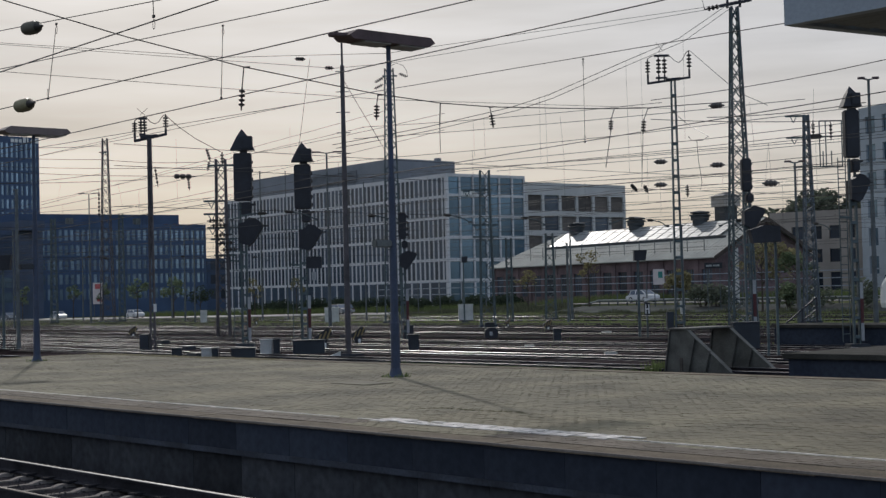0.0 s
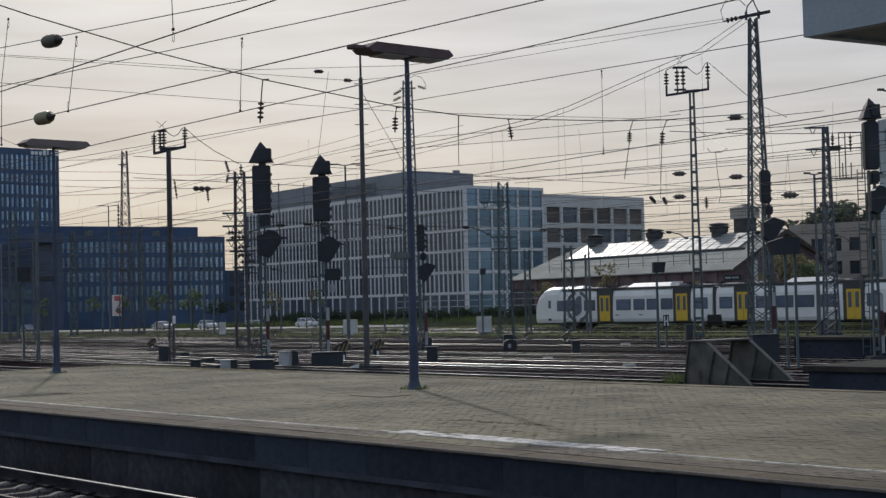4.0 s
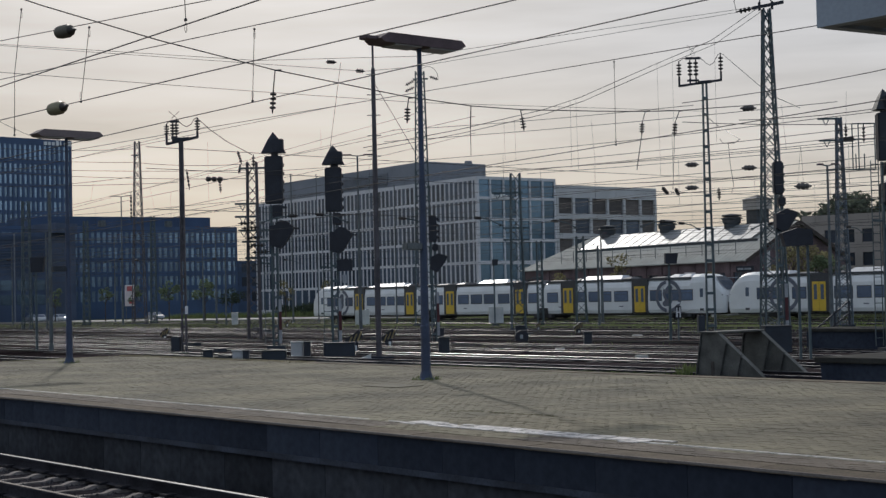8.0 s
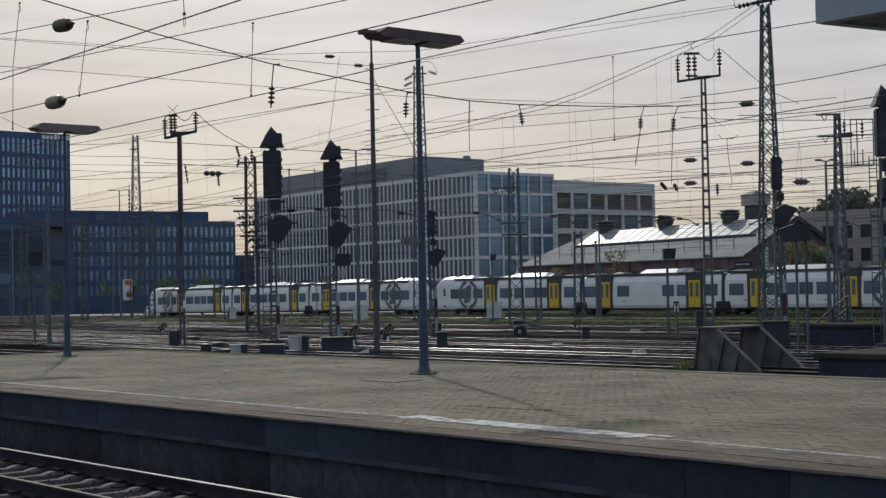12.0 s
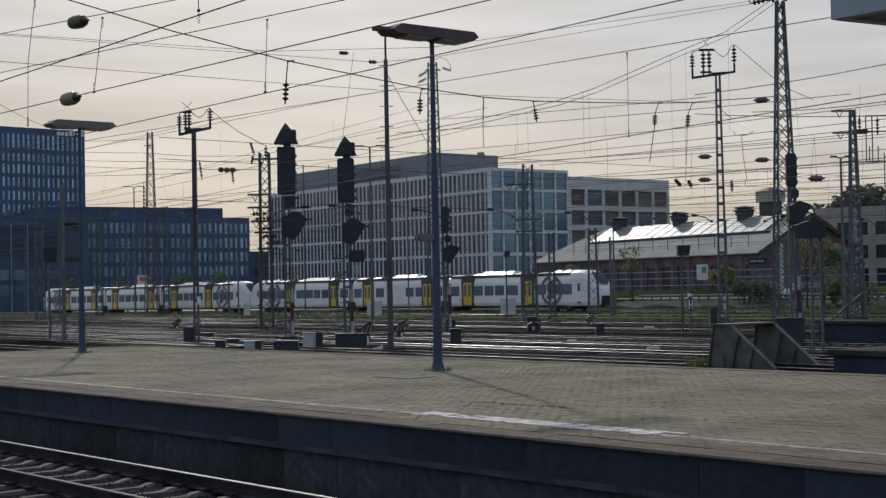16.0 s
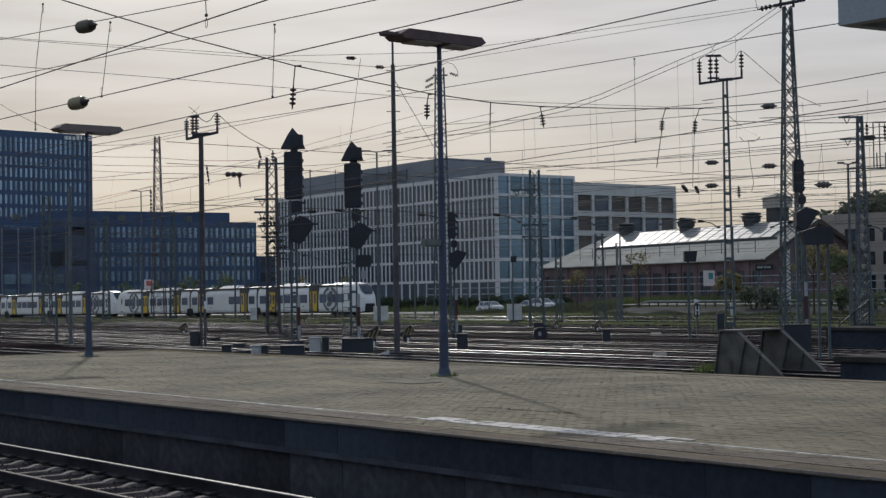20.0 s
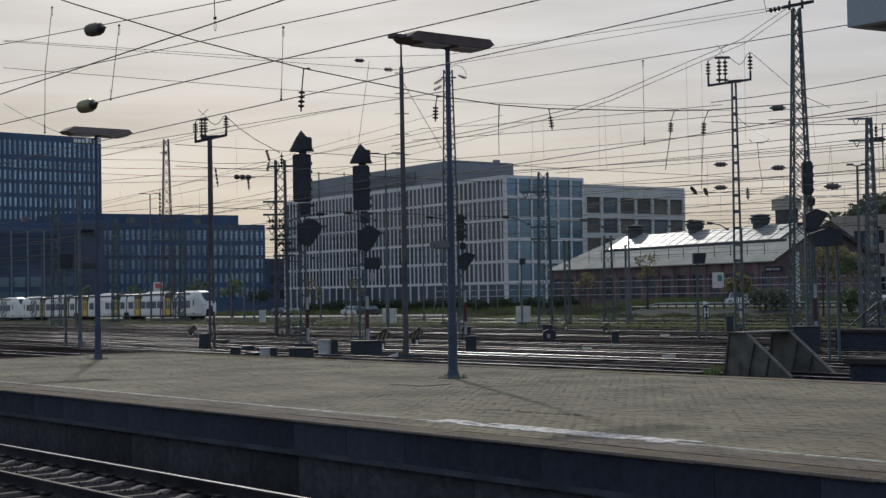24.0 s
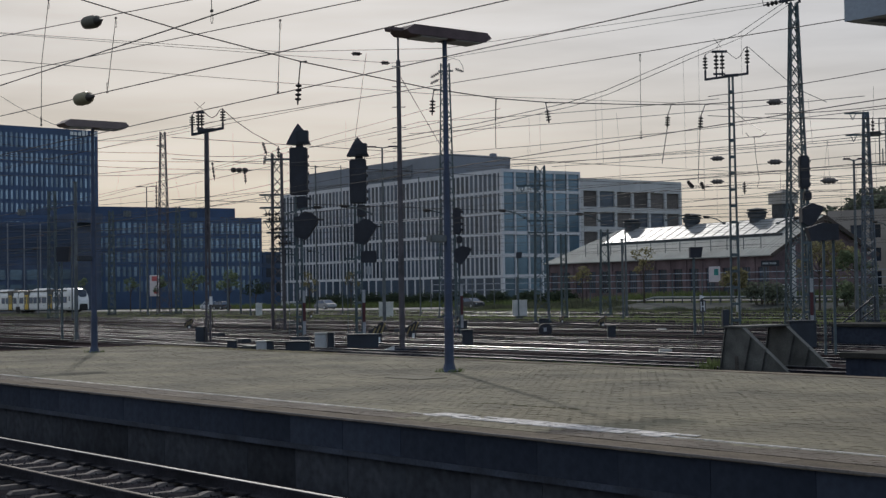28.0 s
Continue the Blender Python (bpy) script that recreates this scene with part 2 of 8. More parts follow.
M_SIGNRED = mat("sign_red", (0.46, 0.10, 0.10), 0.5)
M_POSTER = mat("banner_white", (0.64, 0.56, 0.54), 0.6, var=0.06)
M_TEAL = mat("poster_teal", (0.05, 0.25, 0.22), 0.6)
# train and cars
M_TRAIN = mat("train_white_enamel", (0.74, 0.745, 0.74), 0.38, var=0.05, scale=0.6, bump=0)
M_TRAINGREY = mat("train_anthracite", (0.045, 0.048, 0.055), 0.4, var=0.12)
M_DOORYELLOW = mat("train_yellow_door", (0.66, 0.44, 0.04), 0.35, var=0.06)
# both glass colours are lifted towards blue to stand for reflected sky
M_TRAINGLASS = mat("train_sky_glass", (0.10, 0.13, 0.18), 0.08, var=0.1, bump=0)
M_TRAINPANE = mat("train_side_glass", (0.10, 0.14, 0.215), 0.12, var=0.12, bump=0, rand=0.25)
M_DECOR = mat("train_slate_decor", (0.11, 0.12, 0.155), 0.4, var=0.06)
M_ROOFUNIT = mat("train_roof_alloy", (0.55, 0.56, 0.57), 0.42, 0.2, var=0.08)
M_BOGIE = mat("bogie_dark", (0.022, 0.021, 0.022), 0.8)
M_RUBBER = mat("tyre_rubber", (0.015, 0.015, 0.016), 0.8)
M_TRUNK = mat("bark", (0.07, 0.055, 0.042), 0.9, var=0.25)
M_LEAF = island_mat("green_leaves", (0.15, 0.19, 0.115), 0.9, 0.45)
M_LEAFY = island_mat("yellowing_leaves", (0.225, 0.205, 0.11), 0.9, 0.45)
M_LEAFG = island_mat("grey_green_leaves", (0.125, 0.145, 0.11), 0.95, 0.35)
M_LEAFD = island_mat("dark_leaves", (0.045, 0.062, 0.043), 0.95, 0.4)
M_MOSS = island_mat("dark_moss", (0.13, 0.125, 0.07), 0.95, 0.4)
M_ROUGHGRASS = island_mat("rough_olive_grass", (0.12, 0.125, 0.07), 0.95, 0.5)
M_DRY = island_mat("dry_straw", (0.34, 0.31, 0.19), 0.9, 0.35)
for leafy in (M_MOSS, M_LEAFG, M_LEAF, M_LEAFY, M_LEAFD, M_BLADE, M_DRY):
    leafy.node_tree.nodes["Principled BSDF"].inputs["Specular IOR Level"].default_value = 0.12
    # light shines through the thin leaves
    ln_ = leafy.node_tree
    src_ = ln_.nodes["Principled BSDF"]
    tl_, mx_ = ln_.nodes.new("ShaderNodeBsdfTranslucent"), ln_.nodes.new("ShaderNodeMixShader")
    mx_.inputs[0].default_value = 0.45
    ln_.links.new(src_.inputs["Base Color"].links[0].from_socket, tl_.inputs["Color"])
    ln_.links.new(src_.outputs[0], mx_.inputs[1])
    ln_.links.new(tl_.outputs[0], mx_.inputs[2])
    ln_.links.new(mx_.outputs[0], ln_.nodes["Material Output"].inputs["Surface"])


def patchy_gloss(m, low, high, scale):
    """Gloss that changes along the steel."""
    nt = m.node_tree
    tc, mp, nz, mr = (nt.nodes.new(k) for k in ("ShaderNodeTexCoord", "ShaderNodeMapping", "ShaderNodeTexNoise", "ShaderNodeMapRange"))
    mp.inputs["Scale"].default_value = scale
    nz.inputs["Scale"].default_value, nz.inputs["Detail"].default_value = 1.0, 3.0
    mr.inputs["From Min"].default_value, mr.inputs["From Max"].default_value = 0.38, 0.62
    mr.inputs["To Min"].default_value, mr.inputs["To Max"].default_value = low, high
    nt.links.new(tc.outputs["Object"], mp.inputs[0])
    nt.links.new(mp.outputs[0], nz.inputs["Vector"])
    nt.links.new(nz.outputs[0], mr.inputs[0])
    nt.links.new(mr.outputs[0], nt.nodes["Principled BSDF"].inputs["Roughness"])


patchy_gloss(M_RAILTOP, 0.24, 0.58, (0.05, 0.6, 1.0))
patchy_gloss(M_RAILDULL, 0.32, 0.64, (0.03, 0.4, 1.0))


# ---------------------------------------------------------------- mesh helpers
def link(name, bm, material, parent=None, label="", smooth=False):
    me = bpy.data.meshes.new(name)
    bm.to_mesh(me)
    bm.free()
    for mm in (material if isinstance(material, (list, tuple)) else [material]):
        me.materials.append(mm)
    if smooth:
        for p in me.polygons:
            p.use_smooth = True
    ob = new(name, me)
    if parent is not None:
        ob.parent = parent
    if label:
        tagged(ob, label)
    return ob


def part(name, bm, material, parent, label="", smooth=False):
    return link(name, bm, material, parent, label, smooth)


def shared(name, me, parent, m, label=""):
    """A piece of its own on a shared mesh."""
    ob = new(name, me)
    ob.parent = parent
    ob.matrix_basis = m
    if label:
        tagged(ob, label)
    return ob


def mesh_of(name, bm, material):
    me = bpy.data.meshes.new(name)
    bm.to_mesh(me)
    bm.free()
    me.materials.append(material)
    return me


RAIL_Z = -0.76
GROUND_Z = -1.02


def fall(x, y):
    """The land falls gently behind the yard, and on towards the line's far end."""
    k = min(1.0, max(0.0, (y - 60) / 35))
    return -k * (0.28 + 0.0058 * min(200.0, max(0.0, -x - 130)))


def rise(x, y):
    """A grassy bank carries the street up before the brick hall."""
    a, b = min(1.0, max(0.0, (x + 144) / 22)), min(1.0, max(0.0, (y - 111) / 9))
    return 0.9 * a * a * (3 - 2 * a) * b


def stand(x, y):
    up = min(1.0, max(0.0, (y - 62) / 6))
    return GROUND_Z + fall(x, y) + rise(x, y) + 0.16 * up


def thing(name, x, y, z, rz=0, label="", category="", group="", kind=""):
    e = new(name)
    e.empty_display_size = 0.3
    e.matrix_basis = pose(x, y, stand(x, y) if z == GROUND_Z else z, 0, 0, rz)
    return tagged(e, label, category, group, kind)


def box(bm, x0, x1, y0, y1, z0, z1, bevel=0.0):
    vs = [bm.verts.new((x, y, z)) for x in (x0, x1) for y in (y0, y1) for z in (z0, z1)]
    fs = [bm.faces.new([vs[i] for i in q]) for q in ((0, 1, 3, 2), (4, 6, 7, 5), (0, 4, 5, 1), (2, 3, 7, 6), (0, 2, 6, 4), (1, 5, 7, 3))]
    if bevel:
        es = list({e for f in fs for e in f.edges})
        bmesh.ops.bevel(bm, geom=es, offset=bevel, segments=2, affect="EDGES", clamp_overlap=True)
    return bm


def boxed(*a, bevel=0.0):
    return box(bmesh.new(), *a, bevel=bevel)


def basis(p, q):
    d = (Vector(q) - Vector(p)).normalized()
    s = d.cross(Vector((0, 0, 1)))
    s = s.normalized() if s.length > 1e-4 else Vector((1, 0, 0))
    return d, s, s.cross(d)


def beam(bm, p, q, w, h=None):
    """A straight square bar from p to q."""
    h = h or w
    p, q = Vector(p), Vector(q)
    d, s, u = basis(p, q)
    ring = [[bm.verts.new(c + s * a * w / 2 + u * b * h / 2) for a, b in ((-1, -1), (1, -1), (1, 1), (-1, 1))] for c in (p, q)]
    for i in range(4):
        bm.faces.new((ring[0][i], ring[0][(i + 1) % 4], ring[1][(i + 1) % 4], ring[1][i]))
    bm.faces.new(ring[0][::-1])
    bm.faces.new(ring[1])
    return bm


def turned(bm, p, q, rings, n=10):
    """A turned shape along p-q: rings of (share of the way, radius)."""
    p, q = Vector(p), Vector(q)
    d, s, u = basis(p, q)
    rs = []
    for k, r in rings:
        c = p.lerp(q, k)
        rs.append([bm.verts.new(c + (s * math.cos(a) + u * math.sin(a)) * max(r, 1e-4)) for a in (2 * math.pi * i / n for i in range(n))])
    for a, b in zip(rs, rs[1:]):
        for i in range(n):
            bm.faces.new((a[i], a[(i + 1) % n], b[(i + 1) % n], b[i]))
    bm.faces.new(rs[0][::-1])
    bm.faces.new(rs[-1])
    return bm


def tube(bm, p, q, r0, r1=None, n=8):
    return turned(bm, p, q, ((0, r0), (1, r0 if r1 is None else r1)), n)


def cable(bm, pts, r, n=4):
    """A thin tube through several points."""
    rs = []
    pts = [Vector(p) for p in pts]
    for i, c in enumerate(pts):
        d, s, u = basis(pts[max(i - 1, 0)], pts[min(i + 1, len(pts) - 1)])
        rs.append([bm.verts.new(c + (s * math.cos(a) + u * math.sin(a)) * r) for a in (2 * math.pi * k / n for k in range(n))])
    for a, b in zip(rs, rs[1:]):
        for k in range(n):
            bm.faces.new((a[k], a[(k + 1) % n], b[(k + 1) % n], b[k]))
    return bm


def extrude_profile(bm, prof, x0, x1, y=0.0, z=0.0):
    """A (y, z) outline drawn along x."""
    a = [bm.verts.new((x0, y + p, z + q)) for p, q in prof]
    b = [bm.verts.new((x1, y + p, z + q)) for p, q in prof]
    n = len(prof)
    for i in range(n):
        bm.faces.new((a[i], a[(i + 1) % n], b[(i + 1) % n], b[i]))
    bm.faces.new(a[::-1])
    bm.faces.new(b)
    return bm


def sag(p, q, drop, n=10):
    p, q = Vector(p), Vector(q)
    return [p.lerp(q, i / n) - Vector((0, 0, 4 * drop * (i / n) * (1 - i / n))) for i in range(n + 1)]


# ---------------------------------------------------------------- ground
def strip(bm, x0, x1, y0, y1, up):
    """A long slab that follows the lie of the land, its top `up` above it."""
    rows = []
    for x in [x0] + [v for v in (-330, -280, -230, -180, -144, -137, -130, -122) if x0 < v < x1] + [x1]:
        rows.append([bm.verts.new((x, y, (stand(x, y) if y0 > 68 else GROUND_Z + fall(x, y)) + h)) for y, h in ((y0, -0.3), (y1, -0.3), (y1, up), (y0, up))])
    for a, b in zip(rows, rows[1:]):
        for i in range(4):
            bm.faces.new((a[i], a[(i + 1) % 4], b[(i + 1) % 4], b[i]))
    bm.faces.new(rows[0][::-1])
    bm.faces.new(rows[-1])
    bmesh.ops.recalc_face_normals(bm, faces=bm.faces)
    return bm


def build_ground():
    g = bmesh.new()
    xs = [-2600, -1500, -900, -600, -430, -330, -280, -230, -180, -144, -137, -130, -122, -90, -50, 0, 60, 200, 700, 1900]
    ys = [-1800, -700, -200, -50, 0, 30, 60, 62, 68, 80, 95, 111, 114, 117, 120, 130, 160, 250, 400, 700, 1300, 2600]
    grid = [[g.verts.new((x, y, stand(x, y))) for y in ys] for x in xs]
    for a, b in zip(grid, grid[1:]):
        for i in range(len(ys) - 1):
            g.faces.new((a[i], b[i], b[i + 1], a[i + 1]))
    tagged(link("ground", g, M_GRASS), "dry yellow-green grass and earth reaching to the horizon", "ground", kind="structure")
    y = boxed(-420, 120, 1.9, 60.0, GROUND_Z - 0.3, GROUND_Z + 0.02)
    box(y, -420, -19.6, 31.3, 60.0, GROUND_Z + 0.02, RAIL_Z - 0.075)
    box(y, -420, -40.7, 19.5, 31.3, GROUND_Z + 0.02, RAIL_Z - 0.1)
    box(y, -19.6, 120, 31.6, 47.4, GROUND_Z + 0.02, RAIL_Z - 0.075)
    tagged(link("ballast_yard", y, M_BALLAST), "brown grey track ballast across the station yard", "ballast", kind="structure")
    far = bmesh.new()
    strip(far, -420, 120, 60.0, 62.0, 0.185)
    strip(far, -420, 120, 62.0, 68.2, 0.185)
    tagged(link("ballast_yard", far, M_BALLAST), "brown grey ballast sloping down behind the yard", "ballast", kind="structure")
    r = strip(bmesh.new(), -700, 300, 121, 131.5, 0.06)
    tagged(link("road", r, M_ROAD), "grey asphalt street behind the railway yard", "road", kind="structure")
    k = strip(bmesh.new(), -700, -140, 114.0, 121, 0.14)
    tagged(link("pavement", k, M_PATH), "broad pale concrete service path with kerb along the street", "pavement", kind="structure")
    k = strip(bmesh.new(), -700, -140, 131.5, 133.0, 0.14)
    tagged(link("pavement", k, M_PALE), "pale concrete footway with kerb before the buildings", "pavement", kind="structure")


build_ground()

# ---------------------------------------------------------------- platforms
P_Y0, P_Y1, P_X0, P_X1 = 10.56, 21.2, -40.4, 60.0


def build_platform():
    core = bmesh.new()
    box(core, P_X0 + 0.1, P_X1, P_Y0 + 0.32, P_Y1 - 0.1, GROUND_Z - 0.4, -0.016)
    plat = tagged(link("platform", core, M_JOINT), "island platform paved with small grey stones", "platform", kind="structure")
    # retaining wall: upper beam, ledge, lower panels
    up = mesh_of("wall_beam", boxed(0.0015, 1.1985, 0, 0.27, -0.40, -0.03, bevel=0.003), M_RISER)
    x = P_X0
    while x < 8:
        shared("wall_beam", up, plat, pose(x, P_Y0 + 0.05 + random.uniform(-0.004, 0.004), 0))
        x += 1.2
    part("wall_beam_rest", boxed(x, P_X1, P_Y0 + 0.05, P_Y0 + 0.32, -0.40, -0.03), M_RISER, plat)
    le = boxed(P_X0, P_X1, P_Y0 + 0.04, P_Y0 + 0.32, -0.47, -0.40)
    part("wall_ledge", le, M_LEDGE, plat, "slightly lighter ledge")
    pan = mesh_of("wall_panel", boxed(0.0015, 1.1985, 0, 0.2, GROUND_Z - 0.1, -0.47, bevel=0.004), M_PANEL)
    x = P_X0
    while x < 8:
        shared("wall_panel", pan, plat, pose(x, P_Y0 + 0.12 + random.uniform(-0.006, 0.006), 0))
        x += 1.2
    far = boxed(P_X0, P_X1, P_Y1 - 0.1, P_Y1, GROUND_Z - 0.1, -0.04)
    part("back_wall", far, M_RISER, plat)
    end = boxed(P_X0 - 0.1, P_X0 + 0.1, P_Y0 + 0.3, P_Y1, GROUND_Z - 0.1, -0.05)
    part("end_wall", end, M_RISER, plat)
    return plat


PLATFORM = build_platform()


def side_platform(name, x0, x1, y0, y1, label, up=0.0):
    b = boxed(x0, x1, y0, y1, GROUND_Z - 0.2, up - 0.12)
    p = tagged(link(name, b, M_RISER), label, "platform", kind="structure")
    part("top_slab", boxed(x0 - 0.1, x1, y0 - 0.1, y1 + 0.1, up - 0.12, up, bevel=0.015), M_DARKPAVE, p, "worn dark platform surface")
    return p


side_platform("platform", -19.1, 70, 26.45, 31.2, "narrow side platform with a dark edge wall", 0.1)
side_platform("platform", -35.0, 70, 47.6, 50.0, "far side platform with a dark edge wall")
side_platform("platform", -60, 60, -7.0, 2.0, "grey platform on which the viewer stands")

# ---------------------------------------------------------------- tracks
RAIL_PROFILE = [(-0.075, -0.17), (0.075, -0.17), (0.075, -0.158), (0.012, -0.14), (0.012, -0.045), (0.036, -0.038), (0.036, -0.018), (0.034, -0.01), (0.022, 0.0), (-0.022, 0.0), (-0.033, -0.0055), (-0.036, -0.018), (-0.036, -0.038), (-0.012, -0.045), (-0.012, -0.14), (-0.075, -0.158)]


def rail_mesh(x0, x1, y):
    bm = bmesh.new()
    n = len(RAIL_PROFILE)
    rows = []
    for x in [x0] + ([v for v in (-330, -130) if x0 < v < x1] if y > 60 else []) + [x1]:
        rows.append([bm.verts.new((x, y + p, RAIL_Z + fall(x, y) + q)) for p, q in RAIL_PROFILE])
    for a, b in zip(rows, rows[1:]):
        for i in range(n):
            f = bm.faces.new((a[i], a[(i + 1) % n], b[(i + 1) % n], b[i]))
            if i in (8, 9):
                f.material_index = 1
    bm.faces.new(rows[0][::-1])
    bm.faces.new(rows[-1])
    bm.normal_update()
    return bm


SLEEPER_OUT = [(-1.3, -0.02), (-1.25, 0.015), (-0.98, 0.02), (-0.5, 0.02), (-0.38, -0.015), (0.38, -0.015), (0.5, 0.02), (0.98, 0.02), (1.25, 0.015), (1.3, -0.02), (1.3, -0.16), (-1.3, -0.16)]


def sleeper(bm, x, y, w=0.13):
    return extrude_profile(bm, SLEEPER_OUT, x - w, x + w, y, RAIL_Z - 0.19 + fall(x, y))


def railway(y, x0, x1, near=None, label="railway track with shiny worn rails"):
    t = thing("railway_track", 0, 0, 0, 0, label, "railway track", "parallel tracks in the yard", "structure")
    for s in (-0.7525, 0.7525):
        part("rail", rail_mesh(x0, x1, y + s), [M_RUST, M_RUSTTOP if y == 8.86 and s < 0 else M_RAILTOP if y in (37.7, 42.2) else M_RUSTTOP if y in (51.7, 61.0, 70.5, 76.0, 96.6, 107.4) else M_RAILDULL], t)
    if y > 69:
        part("ballast_strip", strip(bmesh.new(), x0, x1, y - 0.95, y + 0.95, 0.02), M_BALLAST, t)
    bm = bmesh.new()
    x = x0
    one = None
    while x < min(x1, 20):
        if near and near[0] < x < near[1]:
            if one is None:
                one = mesh_of("sleeper", sleeper(bmesh.new(), 0, 0, 0.06), M_SLEEPER)
                fast = mesh_of("rail_fastening", boxed(-0.09, 0.09, -0.17, 0.17, RAIL_Z - 0.172, RAIL_Z - 0.135, bevel=0.01), M_RUST)
            k = shared("sleeper", one, t, pose(x, y + random.uniform(-0.02, 0.02), random.uniform(-0.006, 0.006), 0, 0, random.uniform(-0.6, 0.6)))
            for s in (-0.7525, 0.7525):
                shared("rail_fastening", fast, k, pose(0, s, 0))
        elif x > -230 and y < 30:
            sleeper(bm, x, y, 0.06 if near else 0.13)
        x += 0.63
    if len(bm.verts):
        tagged(part("sleepers", bm, M_SLEEPER if near else M_SLEEPEROLD, t), kind="stuff")
    else:
        bm.free()
    return t


railway(8.86, -150, 60, (-48, -6), "main platform track on concrete sleepers in brown ballast")
railway(4.2, -150, 60)
railway(23.05, -200, 60)
for ty in (33.3, 37.7, 42.2, 46.7, 51.7, 56.5, 61.0, 65.5, 70.5, 76.0):
    railway(ty, -330, 60 if ty < 47 or ty > 51 else -36)
railway(27.6, -330, -34)
for ty in (88.0, 96.6, 102.0, 107.4):
    railway(ty, -480, 120, label="grass-grown railway track with shiny rails")


def yard_sleepers():
    """Sleeper tops that show between the rails of the nearer yard tracks."""
    rnd = random.Random(17)
    bm = bmesh.new()
    for y, x0, x1 in ((33.3, -70, -28.5), (37.7, -75, -20), (42.2, -80, -20), (46.7, -80, -24)):
        x = x0
        while x < x1:
            if rnd.random() > 0.08:
                k = rnd.uniform(-0.05, 0.05)
                box(bm, x - 0.12, x + 0.12, y - 1.25 + k, y + 1.25 + k, RAIL_Z - 0.12, RAIL_Z - 0.058 + rnd.uniform(-0.008, 0.006))
            x += 0.63
    t = thing("yard_sleepers", 0, 0, 0, 0, "weathered sleepers showing through the yard ballast", "sleepers", kind="stuff")
    tagged(part("sleepers", bm, M_YARDSLEEPER, t), kind="stuff")


yard_sleepers()


def turnout(x0, y0, x1, y1):
    """Rails that lead over from one track to the next, with blades and a drive box."""
    t = thing("turnout", 0, 0, 0, 0, "turnout rails crossing from one track to the next", "railway track", "turnouts in the yard", "structure")
    way = (Vector((x1, y1, 0)) - Vector((x0, y0, 0))).normalized()
    side = Vector((-way.y, way.x, 0)) * 0.7525
    for s in (-1, 1):
        pts = []
        for k in range(9):
            e = k / 8
            w = e * e * (3 - 2 * e)
            x, y = x0 + (x1 - x0) * e + side.x * s, y0 + (y1 - y0) * w + side.y * s
            pts.append((x, y, RAIL_Z + fall(x, y) - 0.012))
        bm = bmesh.new()
        rows = [[bm.verts.new((x, y + a, z + b)) for a, b in ((-0.036, -0.09), (0.036, -0.09), (0.034, 0.0), (-0.034, 0.0))] for x, y, z in pts]
        for a, b in zip(rows, rows[1:]):
            for i in range(4):
                f = bm.faces.new((a[i], a[(i + 1) % 4], b[(i + 1) % 4], b[i]))
                f.material_index = 1 if i == 2 else 0
        bm.faces.new(rows[0][::-1])
        bm.faces.new(rows[-1])
        part("rail", bm, [M_RUST, M_RAILDULL], t)
    part("drive_box", boxed(x0 - 0.4, x0 + 0.4, y0 - 1.75, y0 - 1.25, RAIL_Z - 0.15, RAIL_Z + 0.12, bevel=0.04), M_DARKBOX, t, "low dark point drive")
    part("stretcher_bar", boxed(x0 - 0.04, x0 + 0.04, y0 - 1.3, y0 + 0.8, RAIL_Z - 0.11, RAIL_Z - 0.07), M_RUST, t)


for tx0, ty0, tx1, ty1 in ((-52, 33.3, -88, 37.7), (-60, 37.7, -98, 42.2), (-118, 37.7, -82, 42.2), (-70, 42.2, -108, 46.7), (-66, 51.7, -104, 56.5), (-128, 46.7, -88, 51.7), (-84, 56.5, -122, 61.0), (-92, 61.0, -130, 65.5), (-150, 56.5, -112, 61.0), (-100, 65.5, -140, 70.5)):
    turnout(tx0, ty0, tx1, ty1)


def ballast_stones():
    """Loose stones round the near track."""
    bm = bmesh.new()
    rnd = random.Random(5)
    for _ in range(14000):
        x, y = rnd.uniform(-46, -8), rnd.uniform(6.3, 10.5)
        if abs(abs(y - 8.86) - 0.75) < 0.09:
            continue
        s = rnd.uniform(0.018, 0.042)
        z = RAIL_Z - 0.228 + rnd.uniform(-0.02, 0.02)
        top = bm.verts.new((x + rnd.uniform(-s, s) * 0.4, y + rnd.uniform(-s, s) * 0.4, z + s))
        ring = [bm.verts.new((x + math.cos(a) * s * rnd.uniform(0.7, 1.2), y + math.sin(a) * s * rnd.uniform(0.7, 1.2), z - 0.01)) for a in (0.3, 1.6, 2.9, 4.2, 5.3)]
        for i in range(5):
            bm.faces.new((top, ring[i], ring[(i + 1) % 5]))
    bed = bmesh.new()
    extrude_profile(bed, [(-2.3, -0.25), (2.0, -0.25), (1.65, -0.05), (1.3, -0.02), (-1.3, -0.02), (-2.0, -0.1)], -150, 60, 8.86, RAIL_Z - 0.2)
    tagged(link("ballast_bed", bed, M_BED), "raised bed of brown ballast under the platform track", "ballast", kind="structure")
    tagged(link("ballast_stones", bm, M_STONE), "loose brown grey ballast stones", "ballast", kind="stuff")


ballast_stones()

# ---------------------------------------------------------------- buildings
BASE_Z = GROUND_Z - 1.3


